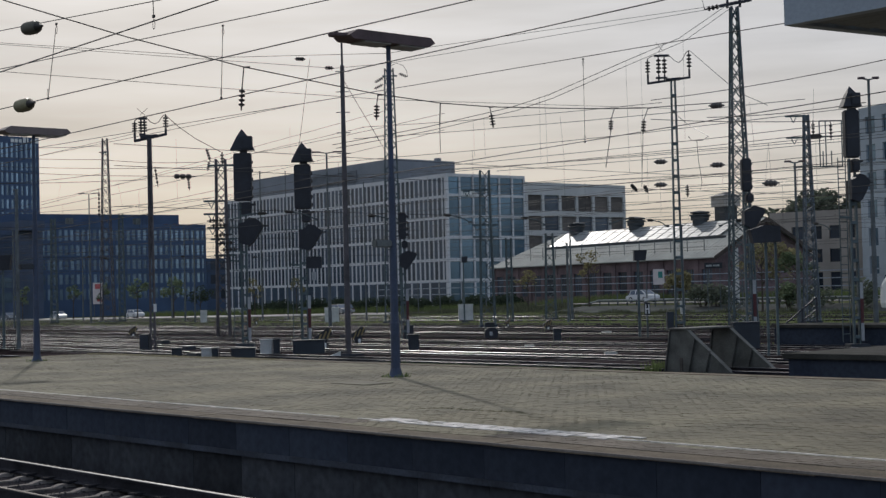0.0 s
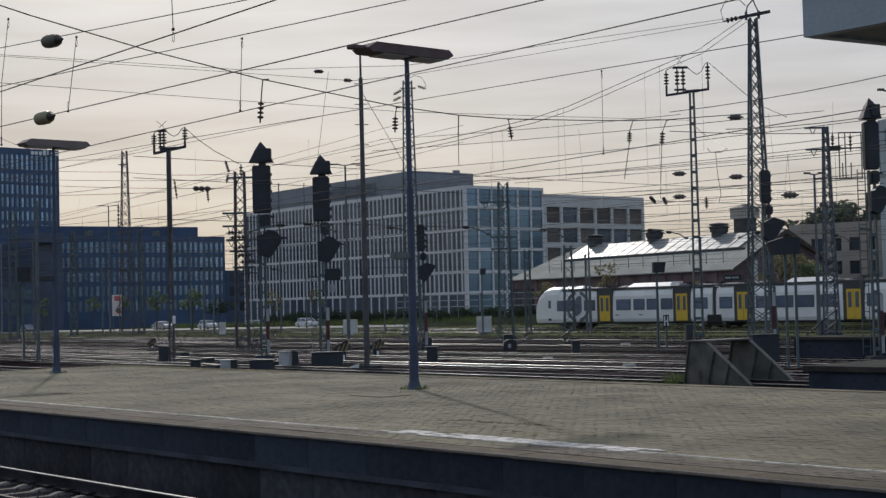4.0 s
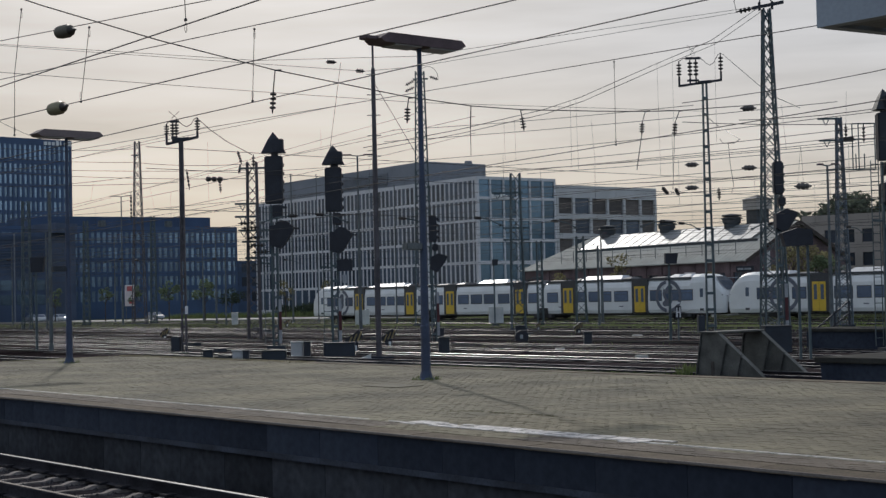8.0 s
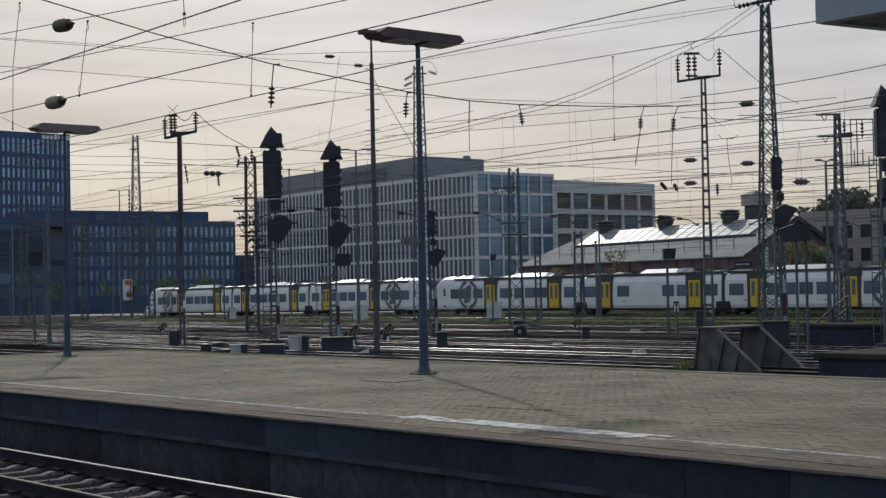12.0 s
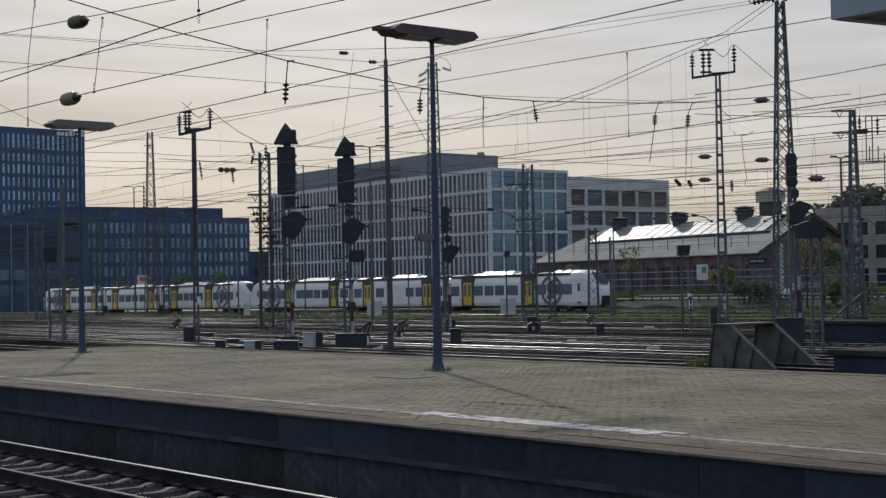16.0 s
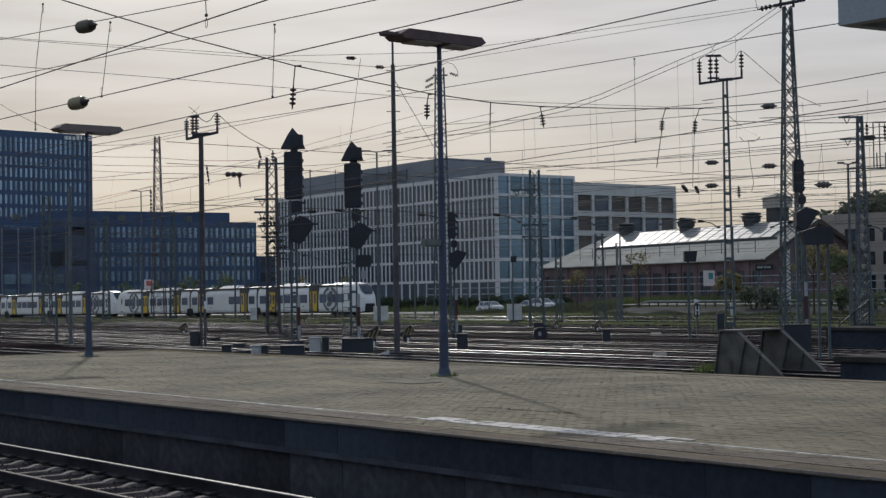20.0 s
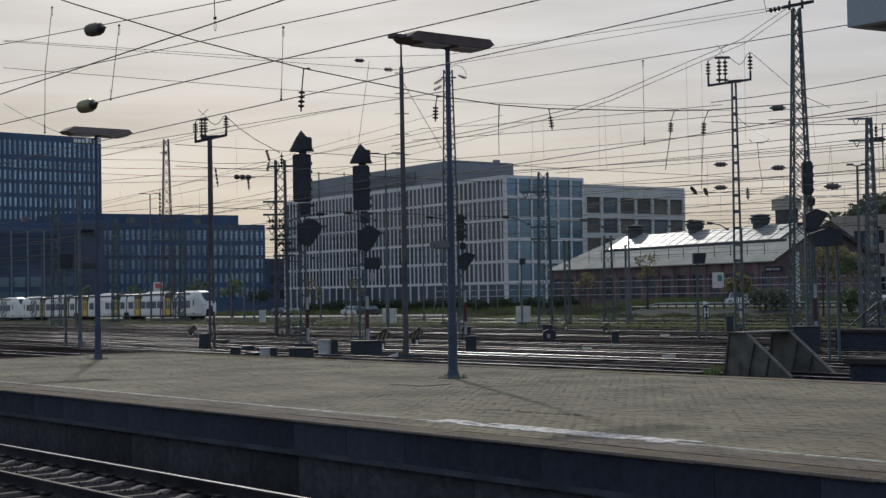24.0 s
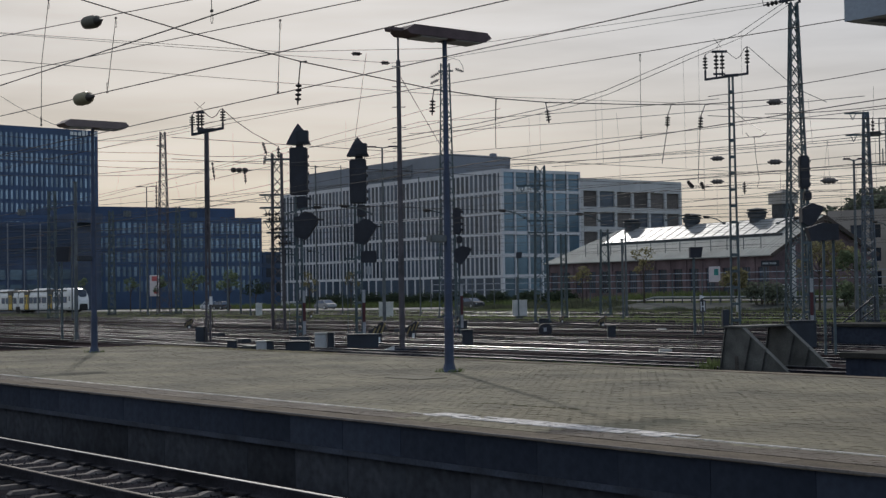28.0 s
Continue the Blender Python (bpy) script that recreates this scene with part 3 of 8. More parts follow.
def facade(parent, x0, y0, x1, y1, rows, z0, z1, pier, m_wall, m_pane, deep=0.45, name="wall", label="", other=None, mull=0):
    """A wall with real openings from (x0, y0) to (x1, y1), outside on its right. rows: bottom, top, bays."""
    length = math.hypot(x1 - x0, y1 - y0)
    ang = math.degrees(math.atan2(y1 - y0, x1 - x0))
    bm = bmesh.new()
    box(bm, 0, length, deep, deep + 0.25, z0, z1)
    edges = [z0] + [v for r in sorted(rows) for v in r[:2]] + [z1]
    for a, b in zip(edges[::2], edges[1::2]):
        box(bm, -0.02, length + 0.02, 0.04, deep, a, b)
    wall = None
    made = []
    for zb, zt, n in rows:
        step = length / n
        for i in range(n + 1):
            c = min(max(i * step, pier / 2), length - pier / 2)
            box(bm, c - pier / 2, c + pier / 2, 0, deep, zb - 0.12, zt + 0.12)
        made.append((zb, zt, n, step))
    wall = part(name, bm, m_wall, parent, label)
    wall.matrix_basis = pose(x0, y0, 0, 0, 0, ang)
    cache = {}
    for zb, zt, n, step in made:
        key = (round(step, 3), round(zt - zb, 2))
        if key not in cache:
            def pane(mm):
                w, h = step - pier, zt - zb
                b = boxed(-w / 2, w / 2, 0, 0.05, 0, h)
                return mesh_of("window", b, mm)
            cache[key] = [pane(m_pane)] + ([pane(other)] if other else [])
        bar = mesh_of("mullion", boxed(-0.05, 0.05, -0.04, 0.04, 0, zt - zb), m_wall) if mull else None
        for i in range(n):
            ms = cache[key]
            me = ms[0] if not other or random.random() < 0.5 else ms[1]
            shared("window", me, wall, pose((i + 0.5) * step, deep - 0.12, zb))
            for k in range(mull):
                shared("mullion", bar, wall, pose(i * step + pier / 2 + (step - pier) * (k + 1) / (mull + 1), deep - 0.15, zb))
    return wall


def prism(bm, pts, z0, z1):
    a = [bm.verts.new((x, y, z0)) for x, y in pts]
    b = [bm.verts.new((x, y, z1)) for x, y in pts]
    n = len(pts)
    for i in range(n):
        bm.faces.new((a[i], a[(i + 1) % n], b[(i + 1) % n], b[i]))
    bm.faces.new(a[::-1])
    bm.faces.new(b)
    bmesh.ops.recalc_face_normals(bm, faces=bm.faces)
    return bm


def inset(pts, d):
    """Footprint moved inwards about its middle by d metres."""
    cx, cy = sum(p[0] for p in pts) / len(pts), sum(p[1] for p in pts) / len(pts)
    out = []
    for x, y in pts:
        l = math.hypot(x - cx, y - cy)
        out.append((x + (cx - x) / l * d * 1.5, y + (cy - y) / l * d * 1.5))
    return out


def grid_building():
    """Pale office block with narrow window ribs, a glazed short side and a lower brown wing."""
    ax, ay = -259.41, 165.97
    bx, by = -184.45, 161.72
    cx, cy = -183.36, 179.02
    ex, ey = -182.48, 204.02
    t = thing("office_building", 0, 0, 0, 0, "pale stone office block with narrow window ribs and a glazed end", "building")
    top = 21.4
    fp = [(ax, ay), (bx, by), (cx, cy), (ax + cx - bx, ay + cy - by)]
    part("body", prism(bmesh.new(), inset(fp, 0.75), BASE_Z, top - 0.5), M_ROOFGREY, t)
    part("roof", prism(bmesh.new(), inset(fp, 0.7), top - 0.5, top - 0.2), M_ROOFGREY, t, "flat grey roof")
    facade(t, ax, ay, bx, by, [(17.8, 20.75, 58), (14.25, 17.35, 58), (10.75, 13.8, 58), (7.15, 10.3, 58), (3.6, 6.7, 58), (-0.7, 3.15, 29)], BASE_Z, top, 0.34, M_STONEWHITE, M_GLASSOFFICE, 0.22, "wall", "pale limestone ribs between narrow dark windows")
    facade(t, bx, by, cx, cy, [(18.0, 20.9, 6), (14.45, 17.55, 6), (10.95, 14.0, 6), (7.2, 10.4, 6), (3.7, 6.6, 6), (-0.7, 3.05, 6)], BASE_Z, top, 0.30, M_STONEWHITE, M_GLASSEND, 0.4, "wall", "large blue glazed bays in a pale stone grid", None, 0)
    wtop = 20.38
    w = thing("office_wing", 0, 0, 0, 0, "lower pale stone wing with square brown shaded windows", "building")
    ox, oy = (ax - bx) / math.hypot(ax - bx, ay - by), (ay - by) / math.hypot(ax - bx, ay - by)
    fp2 = [(cx, cy), (ex, ey), (ex + ox * 18, ey + oy * 18), (cx + ox * 18, cy + oy * 18)]
    part("body", prism(bmesh.new(), inset(fp2, 0.8), BASE_Z, wtop - 0.3), M_ROOFGREY, w)
    facade(w, cx + 0.05, cy + 0.05, ex, ey, [(15.4, 18.2, 6), (11.95, 14.5, 6), (8.4, 11.0, 6), (4.8, 7.4, 6), (1.2, 3.8, 6)], BASE_Z, wtop, 0.55, M_STONEGREY, M_CURTAIN, 0.5, "wall", "pale stone grid with brown blinds", M_GLASSOFFICE, 0)
    # plant storey set back on the roof
    px_, py_ = -255.71, 170.56
    qx, qy = -203.91, 166.28
    rx, ry = -203.73, 180.85
    ph = prism(bmesh.new(), [(px_, py_), (qx, qy), (rx, ry), (px_ + rx - qx, py_ + ry - qy)], top - 0.4, 25.69)
    part("plant_storey", ph, M_ROOFGREY, t, "windowless grey plant storey on the roof")
    lou = boxed(0, 16, 0, 0.12, 22.4, 24.6)
    for i in range(9):
        box(lou, 0, 16, -0.12, 0.0, 22.45 + i * 0.24, 22.55 + i * 0.24)
    lv = part("louvre_band", lou, M_ROOFGREY, t, "grey louvred band")
    lx, ly = -231.75, 168.40
    lv.matrix_basis = pose(lx, ly, 0, 0, 0, math.degrees(math.atan2(qy - py_, qx - px_)))
    co = part("chimney", boxed(-0.5, 0.5, -0.5, 0.5, 25.0, 26.2, bevel=0.05), M_ROOFGREY, t)
    hx, hy = -204.19, 177.09
    co.matrix_basis = pose(hx, hy, 0)
    rail = bmesh.new()
    for i in range(14):
        k = i / 13
        beam(rail, (ax + (bx - ax) * k, ay + (by - ay) * k + 1.5, top - 0.2), (ax + (bx - ax) * k, ay + (by - ay) * k + 1.5, top + 0.8), 0.06)
    beam(rail, (ax, ay + 1.5, top + 0.8), (bx, by + 1.5, top + 0.8), 0.06)
    part("roof_railing", rail, M_GALV, t)
    # plain bars in place of the name on the glazed side
    ang = math.degrees(math.atan2(cy - by, cx - bx))
    for i in range(6):
        sg = part("sign_bar", boxed(i * 0.62, i * 0.62 + 0.42, -0.12, 0.0, 0, 0.55 + 0.25 * (i in (0, 3, 4))), M_WHITE, t, "plain white bar on the wall")
        sg.matrix_basis = pose(bx + (cx - bx) * 0.18, by + (cy - by) * 0.18 - 0.1, 17.75, 0, 0, ang)


def blue_buildings():
    t = thing("office_tower", 0, 0, 0, 0, "dark blue office tower with rows of narrow pale windows", "building")
    x0, y0 = -358.66, 124.14
    x1, y1 = -360.93, 173.93
    rows = [(39.2, 43.0), (35.9, 38.0), (32.8, 35.2), (29.4, 31.9), (25.9, 28.3), (22.6, 24.9), (19.2, 21.4), (15.8, 18.0)]
    facade(t, x0, y0, x1, y1, [(a, b, 36) for a, b in rows], BASE_Z, 44.7, 0.62, M_NAVY, M_GLASSSKY, 0.35, "wall", "navy blue cladding with slim vertical windows")
    nx, ny = -(y1 - y0), (x1 - x0)
    l = math.hypot(nx, ny)
    nx, ny = nx / l * 22, ny / l * 22
    fp = [(x0, y0), (x1, y1), (x1 + nx, y1 + ny), (x0 + nx, y0 + ny)]
    part("body", prism(bmesh.new(), inset(fp, 0.6), BASE_Z, 44.2), M_NAVYDARK, t)
    ang = math.degrees(math.atan2(y1 - y0, x1 - x0))
    k = 0.84
    for i, (w, h) in enumerate(((0.9, 0.9), (0.8, 0.9), (0.8, 0.9), (0.8, 1.3), (0.4, 1.3), (0.8, 0.9), (1.0, 1.1))):
        sg = part("sign_bar", boxed(i * 1.15, i * 1.15 + w, -0.15, 0.0, 0, h), M_WHITE, t, "plain white bar on the roof edge")
        sg.matrix_basis = pose(x0 + (x1 - x0) * k, y0 + (y1 - y0) * k - 0.05, 43.2, 0, 0, ang)
    b = thing("office_block", 0, 0, 0, 0, "long dark blue office block with narrow pale windows", "building")
    x0, y0 = -312.44, 108.14
    x1, y1 = -301.21, 187.45
    rows = [(15.2, 17.6), (11.8, 14.1), (8.6, 10.8), (5.3, 7.5), (1.8, 4.2)]
    facade(b, x0, y0, x1, y1, [(p, q, 60) for p, q in rows], BASE_Z, 19.0, 0.54, M_NAVY, M_GLASSSKY, 0.3, "wall", "navy blue cladding with slim vertical windows")
    nx, ny = -(y1 - y0), (x1 - x0)
    l = math.hypot(nx, ny)
    ux, uy = (x1 - x0) / l, (y1 - y0) / l
    nx, ny = nx / l, ny / l
    fp = [(x0, y0), (x1, y1), (x1 + nx * 26, y1 + ny * 26), (x0 + nx * 26, y0 + ny * 26)]
    part("body", prism(bmesh.new(), inset(fp, 0.6), BASE_Z, 18.6), M_NAVYDARK, b)
    sx0, sy0 = -317.28, 141.99
    sx1, sy1 = -310.40, 185.60
    fp = [(sx0, sy0), (sx1, sy1), (sx1 + nx * 18, sy1 + ny * 18), (sx0 + nx * 18, sy0 + ny * 18)]
    part("top_storey", prism(bmesh.new(), fp, 18.0, 21.74), M_NAVYDARK, b, "set-back dark storey")
    for px in (20, 44, 60):
        v = part("roof_vent", boxed(-0.7, 0.7, -0.7, 0.7, 18.9, 20.3, bevel=0.1), M_GALV, b)
        v.matrix_basis = pose(x0 + ux * px, y0 + uy * px + 3, 0)
    # low building in the gap beside the block
    lx0, ly0 = -321.11, 194.64
    lx1, ly1 = -318.47, 210.66
    lb = thing("low_office_building", 0, 0, 0, 0, "low dark blue-grey building beyond the street", "building")
    facade(lb, lx0, ly0, lx1, ly1, [(8.6, 10.9, 6), (5.0, 7.3, 6), (1.2, 3.8, 6)], BASE_Z, 11.50, 0.9, M_NAVYDARK, M_GLASSDARK, 0.3)
    part("body", prism(bmesh.new(), inset([(lx0, ly0), (lx1, ly1), (lx1 - 6, ly1 + 12), (lx0 - 6, ly0 + 12)], 0.6), BASE_Z, 11.50 - 0.2), M_NAVYDARK, lb)
    # lower dark wing with louvred front before the tower
    wx0, wy0 = -297.38, 102.93
    wx1, wy1 = -292.51, 134.47
    g = thing("louvred_wing", 0, 0, 0, 0, "low dark wing with a louvred upper front", "building")
    fp = [(wx0, wy0), (wx1, wy1), (wx1 - 4, wy1 + 9), (wx0 - 4, wy0 + 9)]
    part("body", prism(bmesh.new(), fp, BASE_Z, 16.68), M_WING, g)
    lo = bmesh.new()
    ln = math.hypot(wx1 - wx0, wy1 - wy0)
    for i in range(12):
        box(lo, 0, ln, -0.25, -0.05, 9.6 + i * 0.55, 9.9 + i * 0.55)
    lo = part("louvre_screen", lo, M_WING, g, "slatted blue screen")
    lo.matrix_basis = pose(wx0, wy0, 0, 0, 0, math.degrees(math.atan2(wy1 - wy0, wx1 - wx0)))
    fin = mesh_of("fin", boxed(-0.12, 0.12, -0.3, 0.0, BASE_Z, 16.4), M_ROOFGREY)
    pane = mesh_of("window", boxed(-1.2, 1.2, -0.12, -0.04, 0, 2.1), M_GLASSBLUE)
    angle = math.degrees(math.atan2(wy1 - wy0, wx1 - wx0))
    for i in range(int(ln / 3.4)):
        k = (i + 0.5) * 3.4 / ln
        x_, y_ = wx0 + (wx1 - wx0) * k, wy0 + (wy1 - wy0) * k
        shared("fin", fin, g, pose(x_, y_, 0, 0, 0, angle), "slim grey upright fin")
        for z in (1.5, 4.6):
            shared("window", pane, g, pose(x_ + 1.7 * (wx1 - wx0) / ln, y_ + 1.7 * (wy1 - wy0) / ln, z, 0, 0, angle))
    pr = prism(bmesh.new(), [(wx1 - 12, wy1 + 1), (wx1 + 1.5, wy1 + 1.8), (wx1 - 1, wy1 + 8), (wx1 - 14, wy1 + 7)], 16.68, 18.79)
    part("roof_plant", pr, M_WING, g)


def brick_hall():
    x0, y0 = -156.30, 145.64
    x1, y1 = -107.22, 134.80
    ln = math.hypot(x1 - x0, y1 - y0)
    wd, eave, ridge = 15.0, 5.0, 9.25
    h = thing("brick_hall", x0, y0, 0, math.degrees(math.atan2(y1 - y0, x1 - x0)), "long old brick hall with a pale metal roof and ventilators", "building")
    wall = bmesh.new()
    n = 15
    step = ln / n
    for i in range(n):
        a = i * step
        box(wall, a, a + 0.55, -0.12, 0.4, BASE_Z, eave - 0.35)
        box(wall, a + 0.55, a + step, 0.0, 0.4, BASE_Z, 0.6)
        box(wall, a + 0.55, a + step, 0.0, 0.4, 3.5, eave - 0.35)
        box(wall, a + 0.55, a + 1.0, 0.0, 0.4, 0.6, 3.5)
        box(wall, a + step - 0.45, a + step, 0.0, 0.4, 0.6, 3.5)
    box(wall, -0.05, ln + 0.05, -0.2, 0.4, eave - 0.35, eave - 0.05)
    part("wall", wall, M_BRICK, h, "sooty red brick with pilasters and a corbelled cornice")
    pm = mesh_of("window", boxed(0, step - 1.45, 0, 0.06, 0, 2.9), M_GLASSOFFICE)
    bar = bmesh.new()
    for k in range(1, 4):
        box(bar, k * (step - 1.45) / 4 - 0.03, k * (step - 1.45) / 4 + 0.03, -0.05, 0, 0, 2.9)
    for k in range(1, 5):
        box(bar, 0, step - 1.45, -0.045, 0, k * 0.58 - 0.03, k * 0.58 + 0.03)
    bm_ = mesh_of("glazing_grid", bar, M_TIMBER)
    for i in range(n):
        w = shared("window", pm, h, pose(i * step + 1.0, 0.22, 0.6))
        shared("glazing_grid", bm_, w, pose(0, 0, 0))
    core = bmesh.new()
    box(core, 0.1, ln - 0.1, 0.42, wd, BASE_Z, eave - 0.1)
    part("body", core, M_BRICK, h)
    # gable end
    gb = bmesh.new()
    pts = [(0, BASE_Z), (wd, BASE_Z), (wd, eave - 0.1), (wd / 2, ridge - 0.15), (0, eave - 0.1)]
    a = [gb.verts.new((ln - 0.1, p, q)) for p, q in pts]
    b = [gb.verts.new((ln + 0.15, p, q)) for p, q in pts]
    for i in range(5):
        gb.faces.new((a[i], a[(i + 1) % 5], b[(i + 1) % 5], b[i]))
    gb.faces.new(a[::-1])
    gb.faces.new(b)
    part("gable", gb, M_BRICK, h, "brick gable with a round window")
    arch = bmesh.new()
    turned(arch, (ln + 0.1, wd / 2, 6.2), (ln + 0.22, wd / 2, 6.2), ((0, 0.9), (1, 0.9)), 18)
    part("round_window", arch, M_GLASSDARK, h)
    hip = 7.0
    # roof slopes with standing seams
    rf = bmesh.new()
    over = 0.5

    def slab(bm, quad, th=0.14):
        lo = [bm.verts.new(p) for p in quad]
        hi = [bm.verts.new((p[0], p[1], p[2] + th)) for p in quad]
        m = len(quad)
        for i in range(m):
            bm.faces.new((lo[i], lo[(i + 1) % m], hi[(i + 1) % m], hi[i]))
        bm.faces.new(lo[::-1])
        bm.faces.new(hi)
        return bm

    def at(x, y):
        k = 1 - abs(y - wd / 2) / (wd / 2)
        return (x, y, eave + (ridge - eave) * k)

    slab(rf, [at(-over, -over), at(ln + 0.7, -over), at(ln + 0.7, wd / 2), at(hip, wd / 2)])
    part("roof_slope", rf, M_METALROOF, h, "pale zinc roof slope with standing seams")
    rb = slab(bmesh.new(), [at(ln + 0.7, wd / 2), at(ln + 0.7, wd + over), at(-over, wd + over), at(hip, wd / 2)])
    part("roof_slope", rb, M_METALROOF, h)
    rh = slab(bmesh.new(), [(-over, -over, eave - 0.28), (hip, wd / 2, ridge), (-over, wd + over, eave - 0.28)])
    part("roof_hip", rh, M_METALROOF, h)
    seam = bmesh.new()
    x = 0.0
    while x < ln:
        y1_ = wd / 2 if x > hip else max(0.6, x / hip * wd / 2)
        p, q = at(x, -over), at(x, y1_)
        beam(seam, (p[0], p[1], p[2] + 0.15), (q[0], q[1], q[2] + 0.15), 0.04, 0.04)
        x += 0.85
    part("roof_seams", seam, M_METALROOF, h)
    # raised glazed strip along the ridge
    s0, s1 = 9.0, ln - 2.5
    panes = int((s1 - s0) / 2.1)
    pane = None
    for i in range(panes):
        xa = s0 + i * 2.1
        p0, p1 = at(xa, 3.75), at(xa, 7.1)
        if pane is None:
            bmp = slab(bmesh.new(), [(0.05, p0[1], p0[2] + 0.35), (2.02, p0[1], p0[2] + 0.35), (2.02, p1[1], p1[2] + 0.35), (0.05, p1[1], p1[2] + 0.35)], 0.06)
            pane = mesh_of("rooflight_pane", bmp, M_SKYLIGHT)
        shared("rooflight_pane", pane, h, pose(xa, 0, 0))
    kerb = bmesh.new()
    p0 = at(s0, 3.65)
    box(kerb, s0 - 0.2, s1 + 0.2, 3.55, 3.75, p0[2] - 0.1, p0[2] + 0.34)
    p0 = at(s0, 7.2)
    box(kerb, s0 - 0.2, s1 + 0.2, 7.1, 7.3, p0[2] - 0.1, p0[2] + 0.4)
    part("rooflight_kerb", kerb, M_VENT, h)
    p0, p1 = at(0, 3.75), at(0, 7.1)
    bar1 = mesh_of("rooflight_bar", beam(bmesh.new(), (0, p0[1], p0[2] + 0.43), (0, p1[1], p1[2] + 0.43), 0.07, 0.05), M_METALROOF)
    for i in range(panes + 1):
        shared("rooflight_bar", bar1, h, pose(s0 + i * 2.1 - 0.03, 0, 0))
    vb = bmesh.new()
    turned(vb, (0, 0, 0), (0, 0, 1.75), ((0, 0.95), (0.3, 0.95), (0.32, 1.12), (0.6, 1.15), (0.62, 1.35), (0.68, 1.35), (0.78, 0.85), (0.82, 1.25), (0.9, 1.2), (1, 0.15)), 16)
    vm = mesh_of("ventilator", vb, M_VENT)
    for vx in (11.5, 25.5, 39.0):
        shared("ventilator", vm, h, pose(vx, wd / 2 - 0.4, ridge - 0.1), "round dark zinc roof ventilator")
    tw = thing("roof_turret", 0, 0, 0, 0, "square boarded roof turret with a hipped cap", "turret")
    tx, ty = -115.1, 147.3
    tw.matrix_basis = pose(tx, ty, 9.45, 0, 0, math.degrees(math.atan2(y1 - y0, x1 - x0)))
    part("shaft", boxed(-1.0, 1.0, -1.0, 1.0, -1.6, 1.9, bevel=0.04), M_VENT, tw)
    part("cabin", boxed(-1.3, 1.3, -1.3, 1.3, 1.9, 3.2, bevel=0.04), M_TURRET, tw, "pale boarded cabin")
    cap = bmesh.new()
    q = [cap.verts.new((sx * 1.5, sy * 1.5, 3.2)) for sx, sy in ((-1, -1), (1, -1), (1, 1), (-1, 1))]
    p = cap.verts.new((0, 0, 3.75))
    for i in range(4):
        cap.faces.new((q[i], q[(i + 1) % 4], p))
    cap.faces.new(q[::-1])
    part("cap", cap, M_VENT, tw)
    # guard rail on the lower slope
    gp = mesh_of("guard_post", boxed(-0.035, 0.035, -0.035, 0.035, -0.1, 1.7), M_GALV)
    for i in range(13):
        q0 = at(9.0 + i * 3.2, 0.9)
        shared("guard_post", gp, h, pose(q0[0], q0[1], q0[2] + 0.12))
    for up in (0.55, 1.1, 1.66):
        q0, q1 = at(9.0, 0.9), at(47.4, 0.9)
        part("guard_rail", beam(bmesh.new(), (q0[0], q0[1], q0[2] + 0.12 + up), (q1[0], q1[1], q1[2] + 0.12 + up), 0.035), M_GALV, h)
    # verge boards on the gable
    vg = bmesh.new()
    e0, er, e1 = at(ln + 0.75, -over), at(ln + 0.75, wd / 2), at(ln + 0.75, wd + over)
    beam(vg, e0, er, 0.1, 0.45)
    beam(vg, er, e1, 0.1, 0.45)
    part("verge_board", vg, M_TIMBER, h)


def right_buildings():
    b = thing("low_beige_building", 0, 0, 0, 0, "low beige rendered building with dark window bands", "building")
    x0, y0 = -125.78, 170.75
    x1, y1 = -112.22, 173.23
    facade(b, x0, y0, x1, y1, [(7.6, 9.4, 5), (4.4, 6.2, 5), (0.5, 3.0, 5)], BASE_Z, 11.50, 1.1, M_BEIGE, M_GLASSDARK, 0.4)
    part("body", prism(bmesh.new(), inset([(x0, y0), (x1, y1), (x1 + 8, y1 + 14), (x0 + 8, y0 + 14)], 0.6), BASE_Z, 11.50 - 0.3), M_BEIGE, b)
    w = thing("apartment_building", 0, 0, 0, 0, "pale grey apartment building with tall windows", "building")
    x0, y0 = -111.10, 170.99
    x1, y1 = -91.23, 163.34
    top = 24.69
    rows = [(top - 1.3 - i * 3.7 - 2.3, top - 1.3 - i * 3.7, 5) for i in range(6)]
    facade(w, x0, y0, x1, y1, rows, BASE_Z, top, 1.5, M_RENDERBLUE, M_GLASSEND, 0.4, "wall", "pale grey render with tall blue windows")
    part("body", prism(bmesh.new(), inset([(x0, y0), (x1, y1), (x1 + 9, y1 + 14), (x0 + 9, y0 + 14)], 0.6), BASE_Z, top - 0.3), M_RENDERBLUE, w)


grid_building()
blue_buildings()
brick_hall()
right_buildings()

